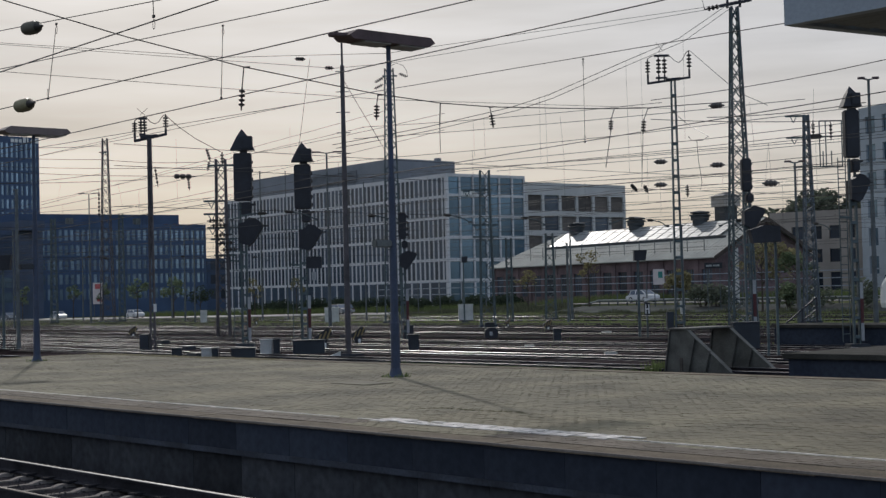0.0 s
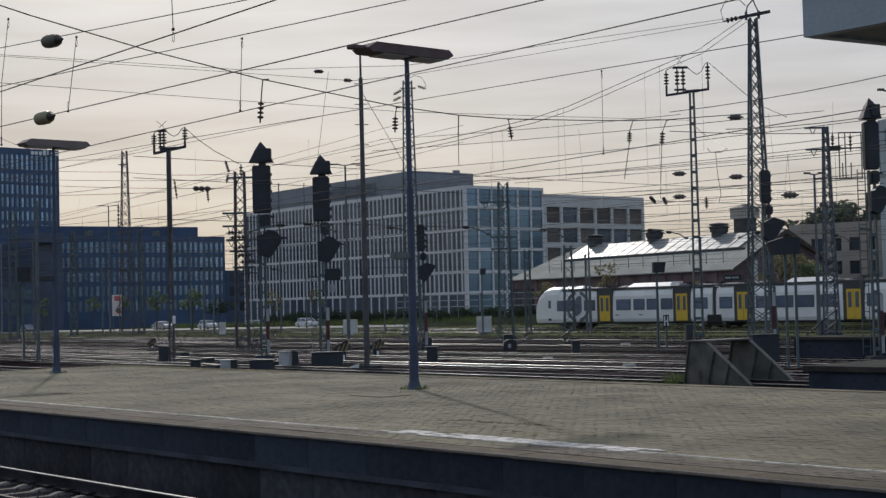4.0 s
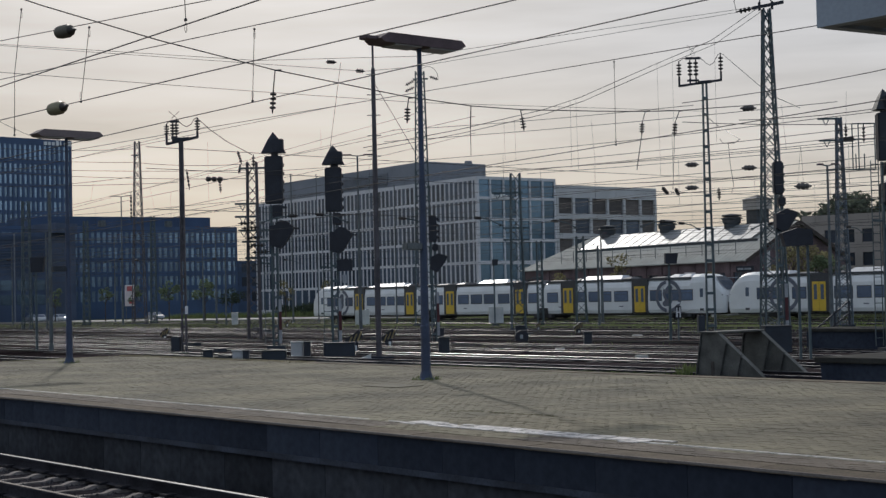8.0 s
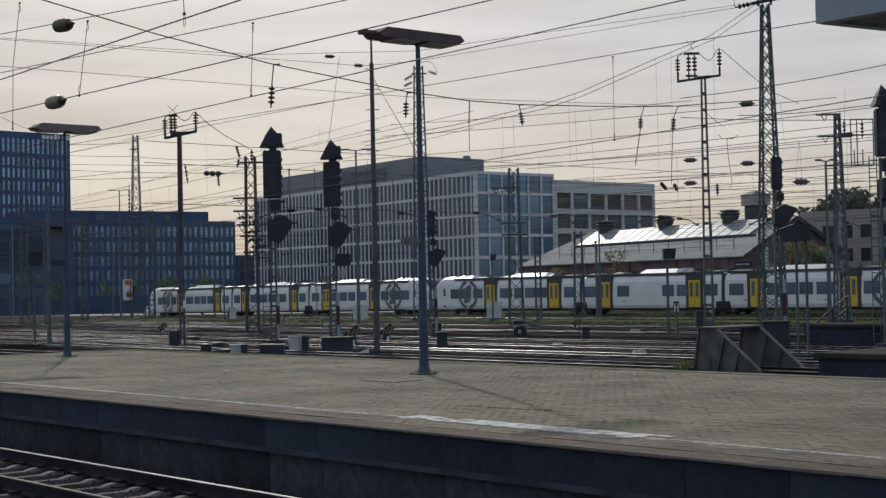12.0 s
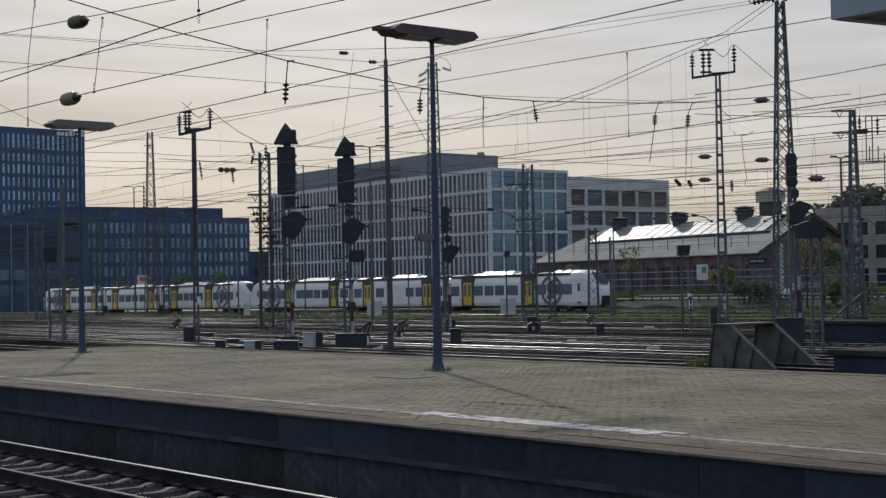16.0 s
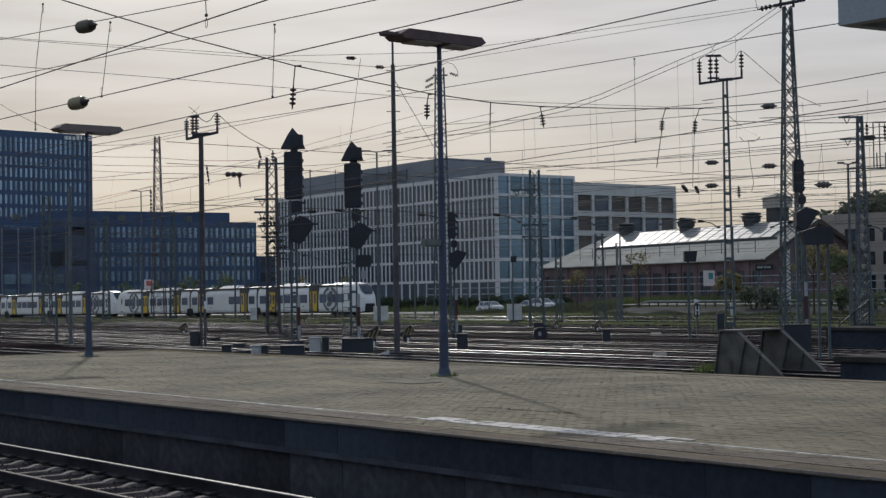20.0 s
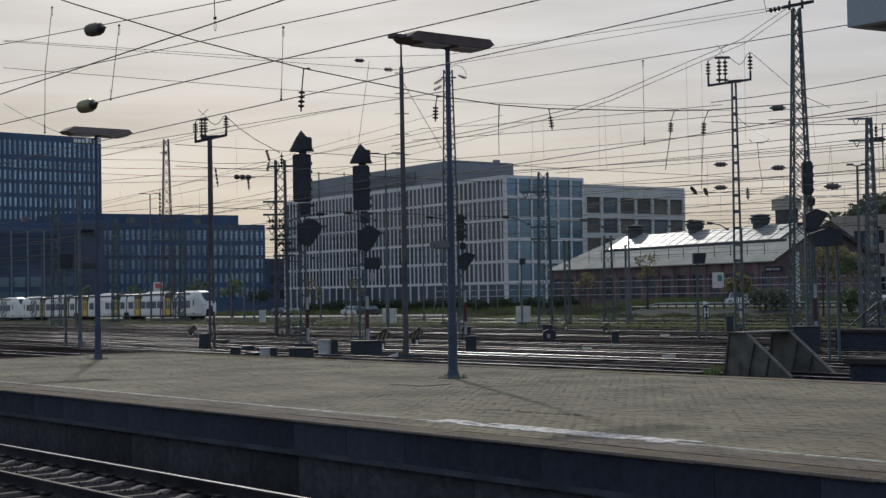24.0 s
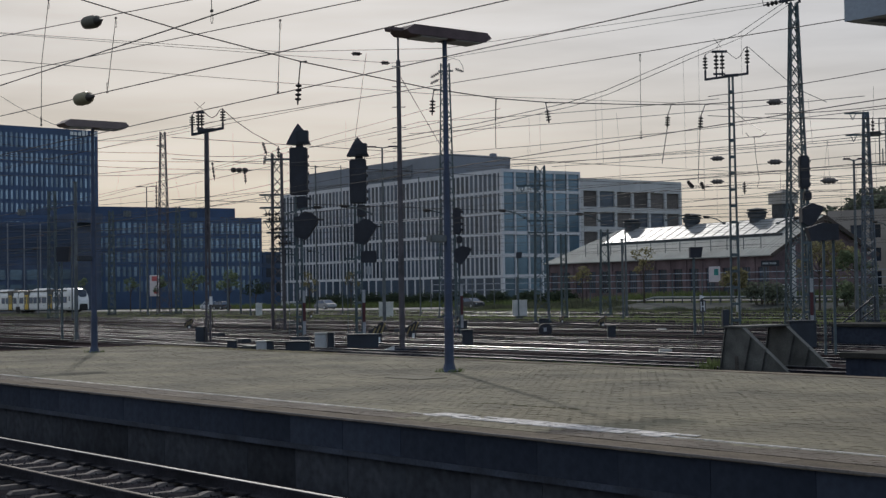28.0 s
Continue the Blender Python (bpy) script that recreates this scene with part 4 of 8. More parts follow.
# ---------------------------------------------------------------- canopy over the platform
def platform_canopy():
    c = thing("platform_canopy", 0, 0, 0, 0, "flat grey station canopy above the platform", "canopy", kind="structure")
    part("fascia", boxed(-8.02, 45, 11.2, 11.32, 3.97, 5.3), M_CANOPY, c, "smooth blue-grey fascia sheet")
    slant = [(-8.02, 11.32), (-7.9, 11.32), (-6.42, 20.6), (-6.54, 20.6)]
    part("end_fascia", prism(bmesh.new(), slant, 3.97, 5.3), M_CANOPY, c)
    sf = bmesh.new()
    y = 11.32
    while y < 20.5:
        box(sf, -7.9 + (y + 0.29 - 11.32) * 0.16, 45, y + 0.004, y + 0.286, 4.0, 4.05)
        y += 0.29
    part("soffit", sf, M_SOFFIT, c, "shaded grey soffit of narrow panels")
    part("deck", boxed(-6.4, 45, 11.32, 20.6, 5.0, 5.2), M_SOFFIT, c)
    for x in (6.0, 16.0, 26.0, 36.0):
        p = bmesh.new()
        tube(p, (x, 16, 0), (x, 16, 4.0), 0.16, 0.16, 12)
        part("column", p, M_BLUE, c)


platform_canopy()


# ---------------------------------------------------------------- platform lamps
def platform_lamp(x, y, drop=0.0, stub=True, y0=-1.12, paint=M_LAMPHEAD, horn=M_GALV):
    t = thing("platform_lamp", x, y, 0.0, 0, "blue platform lamp post with a flat brown head", "street lamp", "lamps along the platform")
    p = bmesh.new()
    turned(p, (0, 0, 0), (0, 0, 6.4 - drop), ((0, 0.092), (0.16, 0.09), (0.165, 0.079), (0.55, 0.068), (0.6, 0.064), (0.605, 0.054), (1, 0.044)), 14)
    part("post", p, M_BLUE, t)
    f = bmesh.new()
    turned(f, (0, 0, -0.01), (0, 0, 0.16), ((0, 0.17), (0.12, 0.17), (0.3, 0.13), (1, 0.098)), 14)
    part("foot", f, M_BLUE, t)
    h = bmesh.new()
    prof = [(y0, 0.07), (y0 + 0.2, 0.19), (0.87, 0.19), (0.98, 0.09), (0.82, 0.0), (y0 + 0.1, 0.0)]
    extrude_profile(h, prof, -0.26, 0.26, 0.0, 6.38 - drop)
    hd = part("lamp_head", h, paint, t, "flat brown lamp housing")
    part("cover", boxed(-0.23, 0.23, -0.75, -0.1, 6.355 - drop, 6.385 - drop, bevel=0.01), M_DIFF, hd)
    part("cover", boxed(-0.23, 0.23, 0.1, 0.76, 6.355 - drop, 6.385 - drop, bevel=0.01), M_DIFF, hd)
    if stub:
        part("end_bracket", boxed(-0.12, 0.12, -1.36, -1.02, 6.43, 6.5, bevel=0.015), M_LAMPHEAD, hd)
    sp = part("loudspeaker", boxed(-0.09, 0.09, -0.46, -0.08, 2.48, 2.62, bevel=0.02), horn, t, "grey loudspeaker box")
    part("bracket", boxed(-0.03, 0.03, -0.1, 0.0, 2.5, 2.58), M_BLUE, sp)
    rnd = random.Random(3)
    w = bmesh.new()
    for _ in range(80):
        a, r = rnd.uniform(0, 6.28), rnd.uniform(0.1, 0.3)
        x, y, hgt = math.cos(a) * r, math.sin(a) * r, rnd.uniform(0.03, 0.09)
        v = [w.verts.new((x - 0.015, y, 0)), w.verts.new((x + 0.015, y, 0)), w.verts.new((x + rnd.uniform(-0.06, 0.06), y + rnd.uniform(-0.06, 0.06), hgt))]
        w.faces.new(v)
    return t, w


LAMP, weeds = platform_lamp(-21.9, 17.8)
tagged(link("weeds", weeds, M_BLADE), "small green weeds round a lamp foot", "weeds", kind="stuff").location = (-21.9, 17.8, 0)
lamp2, spare = platform_lamp(-37.15, 17.75, 0.27, False, -0.95, M_LAMPPALE, M_DARKBOX)
spare.free()
wd2 = new("weeds", bpy.data.objects["weeds"].data)
wd2.location = (-37.15, 17.75, 0)
tagged(wd2, "small green weeds round a lamp foot", "weeds", kind="stuff")


# ---------------------------------------------------------------- masts and overhead line
VIEW_RZ = 51.1  # turn that lays a thing's x axis across the yard's main line of sight


def insulator(bm, p, q, r=0.11, discs=4):
    """Stacked porcelain sheds between p and q."""
    rings = [(0, 0.03)]
    for i in range(discs):
        a = 0.12 + 0.76 * i / discs
        w = 0.76 / discs
        rings += [(a, 0.035), (a + w * 0.25, r), (a + w * 0.55, r * 0.9), (a + w * 0.7, 0.04)]
    rings += [(1, 0.03)]
    return turned(bm, p, q, rings, 10)


def lattice_mast(name, x, y, ztop, w0, w1, bays, m=M_GREEN, rz=VIEW_RZ, label="tall grey-green steel lattice mast", leg=0.09):
    t = thing(name, x, y, GROUND_Z, rz, label, "mast", "overhead line masts")
    h = ztop - stand(x, y)
    bays = max(bays, int(h / (0.5 * (w0 + w1)) / 1.05))
    for sx, sy in ((-1, -1), (1, -1), (1, 1), (-1, 1)):
        part("leg", beam(bmesh.new(), (sx * w0 / 2, sy * w0 / 2, 0), (sx * w1 / 2, sy * w1 / 2, h), leg), m, t)
    cs = ((-1, -1), (1, -1), (1, 1), (-1, 1))
    for i in range(bays):
        a, b = i / bays, (i + 1) / bays
        wa, wb = w0 + (w1 - w0) * a, w0 + (w1 - w0) * b
        for k in range(4):
            (ax, ay), (bx, by) = cs[k], cs[(k + 1) % 4]
            if i % 2:
                (ax, ay), (bx, by) = (bx, by), (ax, ay)
            part("brace", beam(bmesh.new(), (ax * wa / 2, ay * wa / 2, h * a), (bx * wb / 2, by * wb / 2, h * b), leg * 0.55), m, t)
            if bays > 18:
                part("brace", beam(bmesh.new(), (bx * wa / 2, by * wa / 2, h * a), (ax * wb / 2, ay * wb / 2, h * b), leg * 0.5), m, t)
    part("footing", boxed(-w0 * 0.65, w0 * 0.65, -w0 * 0.65, w0 * 0.65, -0.3, 0.18, bevel=0.03), M_RISER, t)
    return t


def channel_mast(x, y, ztop, w=0.36, m=M_GREEN, label="steel mast of two channels with batten plates", w1=None, gap=0.9):
    """Two channels that lean together towards the top, joined by batten plates."""
    t = thing("channel_mast", x, y, GROUND_Z, VIEW_RZ, label, "mast", "overhead line masts")
    h = ztop - stand(x, y)
    w1 = w if w1 is None else w1
    for s in (-1, 1):
        part("channel", beam(bmesh.new(), (s * w / 2, 0, 0), (s * w1 / 2, 0, h), 0.2, 0.085), m, t)
    bat = mesh_of("batten_plate", boxed(-0.5, 0.5, -0.115, 0.115, -0.075, 0.075), m)
    z = 0.6
    while z < h:
        shared("batten_plate", bat, t, pose(0, 0, z) @ Matrix.Diagonal((w + (w1 - w) * z / h, 1, 1, 1)))
        z += gap
    part("footing", boxed(-0.4, 0.4, -0.4, 0.4, -0.3, 0.2, bevel=0.03), M_RISER, t)
    return t, h


def switch_head(t, h, s=1.0, tail=(), v=1.0, r=1.0):
    """Cross arm with post insulators and a looping jumper, on top of a channel mast."""
    a = bmesh.new()
    beam(a, (-1.1 * s, 0, h - 0.18), (r, 0, h + 0.12), 0.12)
    beam(a, (-0.35, 0, h), (0.4, 0, h + 0.05), 0.3, 0.14)
    beam(a, (r, 0, h + 0.07), (r, 0, h + 0.6 * v), 0.1)
    beam(a, (-1.1 * s, 0, h - 0.23), (-1.1 * s, 0, h + 0.35 * v), 0.1)
    beam(a, (-0.75 * s, 0, h + 0.12), (-0.25 * s, 0, h + 0.12), 0.12, 0.1)
    for x in (-0.62 * s, -0.36 * s):
        beam(a, (x, 0, h - 0.1), (x, 0, h + 0.3 * v), 0.08)
    part("cross_arm", a, M_BLACK, t)
    for x, z0, z1 in ((-1.1 * s, h + 0.3 * v, h + 1.2 * v), (-0.62 * s, h + 0.25 * v, h + 1.35 * v), (-0.36 * s, h + 0.25 * v, h + 1.35 * v), (r, h + 0.55 * v, h + 1.6 * v)):
        part("insulator", insulator(bmesh.new(), (x, 0, z0), (x, 0, z1), 0.14), M_PORC, t)
    part("switch_bar", beam(bmesh.new(), (-0.8 * s, 0, h + 1.36 * v), (-0.15 * s, 0, h + 1.36 * v), 0.12), M_BLACK, t)
    j = bmesh.new()
    cable(j, [(-0.15 * s, 0, h + 1.36 * v), (0.1 * r, 0, h + 1.1 * v), (0.35 * r, 0, h + 0.95 * v), (0.6 * r, 0, h + 1.1 * v), (0.82 * r, 0, h + 1.5 * v), (r, 0, h + 1.62 * v)], 0.018)
    cable(j, [(r, 0, h + 1.62 * v)] + [(x * s, 0.05 * x, h + z * (v if z > 0 else 1)) for x, z in tail], 0.016)
    cable(j, [(-1.1 * s, 0, h + 1.2 * v), (-0.9 * s, 0, h + 1.35 * v), (-0.62 * s, 0, h + 1.36 * v)], 0.02)
    x = -0.5 * s
    cable(j, [(x - 0.25, 0, h + 2.1 * v), (x + 0.12, 0, h + 1.6 * v), (x, 0, h + 1.4 * v), (x - 0.12, 0, h + 1.6 * v), (x + 0.25, 0, h + 2.1 * v)], 0.012)
    part("jumper_cable", j, M_WIRE, t)


mast_l, h_l = channel_mast(-61.93, 35.5, 9.33, 0.2, M_BROWNMAST, "grey steel mast with a switch arm at its top", 0.11, 0.8)
part("web_plate", boxed(-0.055, 0.055, -0.02, 0.02, h_l * 0.45, h_l), M_BROWNMAST, mast_l)
switch_head(mast_l, h_l, 0.62, ((1.35, 1.5), (2.2, 0.75), (3.5, -0.1), (5.4, -0.75)), 0.66, 0.79)
part("control_box", boxed(-0.6, -0.18, -0.25, 0.25, 0.12, 0.95, bevel=0.03), M_DARKBOX, mast_l, "dark drive box")
part("number_plate", boxed(0.08, 0.22, -0.16, -0.13, 2.0, 2.38), M_WHITE, mast_l)
mast_r, h_r = channel_mast(-52.86, 63.3, 13.07, 0.46, w1=0.2)
switch_head(mast_r, h_r, 1.27, ((0.85, 1.55), (1.6, 0.7), (2.9, -0.75), (4.2, -1.5)), 1.0, 0.93)
part("control_box", boxed(-0.74, -0.37, -0.25, 0.25, 0.0, 1.2, bevel=0.03), M_DARKBOX, mast_r, "dark drive box")

lattice_mast("lattice_tower", -41.47, 54.1, 14.3, 1.12, 0.29, 22, label="very tall tapering lattice tower carrying wires", leg=0.075)
tower = bpy.data.objects["lattice_tower"]
ta = bmesh.new()
beam(ta, (-0.62, 0, 15.36), (0.8, 0, 15.62), 0.16, 0.13)
beam(ta, (-0.3, 0, 15.25), (-0.3, 0, 15.62), 0.1)
beam(ta, (0.28, 0, 15.3), (0.28, 0, 15.66), 0.1)
part("head_beam", ta, M_BLACK, tower)
part("insulator", insulator(bmesh.new(), (-0.62, 0, 15.36), (-1.35, 0, 15.2), 0.12, 3), M_PORC, tower)
part("horn", cable(bmesh.new(), [(-0.3, 0, 15.6), (-0.22, 0, 15.9), (0.02, 0, 16.15), (0.1, 0, 16.5)], 0.03), M_BLACK, tower)
part("horn", cable(bmesh.new(), [(0.28, 0, 15.6), (0.12, 0, 15.95), (0.0, 0, 16.3)], 0.03), M_BLACK, tower)
part("jumper_cable", cable(bmesh.new(), [(-1.35, 0, 15.2), (-1.45, 0, 15.7), (-1.2, 0, 16.2), (-0.7, 0, 16.3), (-0.3, 0, 15.9)], 0.018), M_WIRE, tower)
lattice_mast("lattice_mast", -98.42, 80.0, 21.00, 1.6, 0.72, 20, label="tall lattice mast beside the tracks")
lattice_mast("lattice_mast", -77.2, 49.2, 10.11, 0.75, 0.55, 14, M_BROWNMAST, label="square lattice mast with many cross arms")
lattice_mast("lattice_mast", -73.58, 68.0, 9.81, 0.95, 0.6, 14, label="broad lattice mast with a dark signal box at its foot")
lattice_mast("lattice_mast", -92.37, 93.0, 6.57, 0.9, 0.6, 9, label="short lattice mast at the grassy edge of the yard")
lattice_mast("lattice_mast", -55.85, 80.0, 12.45, 0.85, 0.26, 16, M_BLUEMAST, label="slim lattice mast with bracket arms")
lattice_mast("lattice_mast", -173.74, 93.0, 22.75, 1.7, 0.6, 16, M_BROWNMAST, label="distant tapering lattice mast")
lattice_mast("lattice_mast", -134.60, 60.0, 11.58, 0.8, 0.6, 10, label="lattice mast among the tracks")
lattice_mast("lattice_mast", -179.01, 98.0, 13.27, 0.8, 0.5, 8, label="distant grey steel lattice mast")
lattice_mast("lattice_mast", -170.71, 84.0, 11.95, 0.8, 0.5, 8, label="distant grey steel lattice mast")
lattice_mast("lattice_mast", -88.18, 84.0, 5.90, 0.45, 0.4, 9, label="slim lattice post at the yard edge")


def stepped_pole():
    t = thing("stepped_pole", -46.63, 35.5, GROUND_Z, 0, "tall slim tubular mast with climbing steps", "mast", "overhead line masts")
    h = 11.94 - GROUND_Z
    p = bmesh.new()
    turned(p, (0, 0, 0), (0, 0, h), ((0, 0.12), (0.3, 0.117), (0.31, 0.106), (0.62, 0.1), (0.63, 0.092), (0.905, 0.084), (0.91, 0.045), (1, 0.04)), 12)
    part("tube", p, M_BROWNMAST, t)
    st = mesh_of("step", beam(bmesh.new(), (-0.27, 0, 0), (0.27, 0, 0), 0.03), M_GREEN)
    z = 6.6
    while z < h * 0.9:
        shared("step", st, t, pose(0, 0, z, 0, 0, VIEW_RZ))
        z += 0.82
    part("footing", boxed(-0.6, 0.6, -0.4, 0.4, -0.2, 0.25, bevel=0.05), M_RISER, t)
    return t


stepped_pole()


def double_lamp(x, y, ztop, arm=0.9, label="slim street lamp with two short arms"):
    t = thing("street_lamp", x, y, GROUND_Z, VIEW_RZ, label, "street lamp", "yard lamps")
    h = ztop - stand(x, y)
    p = bmesh.new()
    turned(p, (0, 0, 0), (0, 0, h), ((0, 0.135), (0.5, 0.11), (0.51, 0.085), (1, 0.065)), 10)
    part("pole", p, M_GALV, t)
    for s in (-1, 1):
        a = bmesh.new()
        beam(a, (0, 0, h - 0.05), (s * arm * 0.5, 0, h + 0.02), 0.07)
        part("arm", a, M_GALV, t)
        hd = bmesh.new()
        extrude_profile(hd, [(-0.12, 0), (0.12, 0), (0.08, 0.1), (-0.08, 0.1)], s * arm * 0.4, s * arm, 0, h + 0.0)
        part("lantern", hd, M_LAMPHEAD, t)
    return t


double_lamp(-88.86, 66.0, 12.28, 1.15)
double_lamp(-161.14, 84.0, 14.43, 1.3)
double_lamp(-86.89, 90.0, 6.50, 0.5)
double_lamp(-51.13, 72.0, 8.68, 0.6)
double_lamp(-159.39, 96.0, 10.62, 1.0)
double_lamp(-189.66, 112.0, 12.47, 1.0)
double_lamp(-217.45, 112.0, 12.58, 1.1)
double_lamp(-220.77, 96.0, 10.80, 0.9)
double_lamp(-39.65, 62.0, 11.36, 0.5)


def plain_post(px_x, y, ztop, r=0.09, label="slim grey steel post"):
    t = thing("steel_post", px_x, y, GROUND_Z, 0, label, "post", "posts in the yard")
    p = bmesh.new()
    turned(p, (0, 0, 0), (0, 0, ztop - stand(px_x, y)), ((0, r * 1.3), (0.06, r * 1.3), (0.07, r), (1, r * 0.8)), 8)
    part("tube", p, M_GALV, t)
    part("cap", boxed(-r, r, -r, r, ztop - stand(px_x, y), ztop - stand(px_x, y) + 0.05), M_GALV, t)
    return t


plain_post(-71.14, 33.0, 7.35, 0.11)
plain_post(-130.21, 60.0, 8.35, 0.08)
plain_post(-137.46, 84.0, 8.73, 0.09)
plain_post(-136.39, 92.0, 15.43, 0.09)
plain_post(-63.11, 76.0, 5.60, 0.08)
plain_post(-81.48, 84.0, 5.20, 0.10)
plain_post(-112.58, 88.0, 12.39, 0.07)
plain_post(-131.47, 92.0, 15.07, 0.06)


# ---------------------------------------------------------------- signals
def tall_signal(name, x, y, ztop, label, s=1.0):
    """Tall black light signal seen from behind: peaked indicator, screen, distant signal hood, channel post."""
    t = thing(name, x, y, GROUND_Z, VIEW_RZ, label, "railway signal", "yard signals")
    h = ztop - stand(x, y)
    # peaked speed indicator
    c = bmesh.new()
    q = [c.verts.new(v) for v in ((-0.56 * s, -0.3, h - 1.05 * s), (0.62 * s, -0.3, h - 1.05 * s), (0.62 * s, 0.3, h - 1.05 * s), (-0.56 * s, 0.3, h - 1.05 * s))]
    m1 = [c.verts.new(v) for v in ((-0.24 * s, -0.2, h - 0.4 * s), (0.34 * s, -0.2, h - 0.4 * s), (0.34 * s, 0.2, h - 0.4 * s), (-0.24 * s, 0.2, h - 0.4 * s))]
    p = c.verts.new((0.0, 0, h))
    for i in range(4):
        c.faces.new((q[i], q[(i + 1) % 4], m1[(i + 1) % 4], m1[i]))
        c.faces.new((m1[i], m1[(i + 1) % 4], p))
    c.faces.new(q[::-1])
    part("indicator", c, M_BLACK, t, "black peaked speed indicator")
    part("indicator_back", boxed(-0.02, 0.52 * s, -0.34, 0.2, h - 0.98 * s, h - 0.38 * s, bevel=0.02), M_BLACK, t)
    # main screen with visors
    b = bmesh.new()
    box(b, -0.42 * s, 0.46 * s, -0.22, 0.22, h - 3.55 * s, h - 1.2 * s, bevel=0.05)
    scr = part("screen", b, M_BLACK, t, "black signal screen")
    vis = mesh_of("visor", turned(bmesh.new(), (0, 0, 0), (0.1, 0.2, -0.02), ((0, 0.13), (1, 0.12)), 10), M_BLACK)
    for k in range(5):
        shared("visor", vis, scr, pose(0.3 * s, 0.2, h - (1.6 + 0.42 * k) * s))
    part("neck", boxed(-0.1, 0.25, -0.1, 0.1, h - 1.25 * s, h - 1.0 * s), M_BLACK, t)
    d = bmesh.new()
    box(d, -0.06 * s, 0.42 * s, -0.24, 0.24, h - 4.25 * s, h - 3.62 * s, bevel=0.05)
    box(d, 0.42 * s, 0.62 * s, -0.2, 0.2, h - 3.78 * s, h - 3.68 * s)
    part("lamp_box", d, M_BLACK, t, "black lamp box with a visor")
    # sloping hood of the lower screen
    hd = bmesh.new()
    prof = [(-0.22, -5.6), (0.28, -5.75), (0.48, -5.6), (0.92, -4.9), (0.96, -4.7), (0.62, -4.42), (0.3, -4.36), (0.02, -4.6), (-0.22, -4.65)]
    va = [hd.verts.new((px * s, -0.33, h + pz * s)) for px, pz in prof]
    vb = [hd.verts.new((px * s, 0.33, h + pz * s)) for px, pz in prof]
    n = len(prof)
    for i in range(n):
        hd.faces.new((va[i], va[(i + 1) % n], vb[(i + 1) % n], vb[i]))
    hd.faces.new(va[::-1])
    hd.faces.new(vb)
    bmesh.ops.recalc_face_normals(hd, faces=hd.faces)
    hood = part("hood", hd, M_BLACK, t, "black sloping signal hood")
    part("visor", boxed(0.55 * s, 1.22 * s, -0.2, 0.2, h - 4.82 * s, h - 4.76 * s), M_BLACK, hood)
    # post of two channels with battens
    for sx in (-0.13, 0.13):
        part("channel", boxed(sx - 0.04, sx + 0.04, -0.09, 0.09, 0, h - 3.6 * s), M_GREEN, t)
    bt = mesh_of("batten_plate", boxed(-0.13, 0.13, -0.1, 0.1, -0.06, 0.06), M_GREEN)
    z = 0.6
    while z < h - 5.5 * s:
        shared("batten_plate", bt, t, pose(0, 0, z))
        z += 0.7
    for z0, z1, mm in ((0.45, 1.1, M_MARKER), (1.1, 2.0, M_RED), (2.0, 2.6, M_MARKER)):
        part("marker_plate", boxed(0.15, 0.29, -0.15, -0.12, z0, z1), mm, t)
    ar = bmesh.new()
    beam(ar, (-0.65, 0, h - 6.45 * s), (-0.1, 0, h - 6.5 * s), 0.1, 0.08)
    part("bracket", ar, M_GREEN, t)
    lad = bmesh.new()
    for sx in (-0.55, -0.2):
        beam(lad, (sx, 0.25, 0.4), (sx, 0.25, h - 3.5 * s), 0.035)
    z = 0.7
    while z < h - 3.6 * s:
        beam(lad, (-0.55, 0.25, z), (-0.2, 0.25, z), 0.03)
        z += 0.32
    part("footing", boxed(-0.45, 0.45, -0.4, 0.4, -0.2, 0.35, bevel=0.03), M_DARKBOX, t)
    part("ladder", lad, M_GREEN, t)
    return t


tall_signal("light_signal", -60.66, 39.9, 9.83, "tall black light signal with a peaked indicator and a sloping hood")
s2 = tall_signal("light_signal", -55.66, 39.9, 8.72, "black light signal with a peaked indicator and a small screen below", 0.88)
part("route_screen", boxed(0.12, 0.82, -0.25, 0.25, 3.85, 4.4, bevel=0.03), M_BLACK, s2, "small black screen")
part("signal_plate", boxed(0.36, 0.56, -0.16, -0.13, 3.3, 3.68), M_MARKER, s2)
s3 = tall_signal("light_signal", -30.88, 47.0, 8.84, "tall black light signal beside a bluish mast", 0.75)
s3.matrix_basis = s3.matrix_basis @ Matrix.Diagonal((0.8, 1, 1, 1))


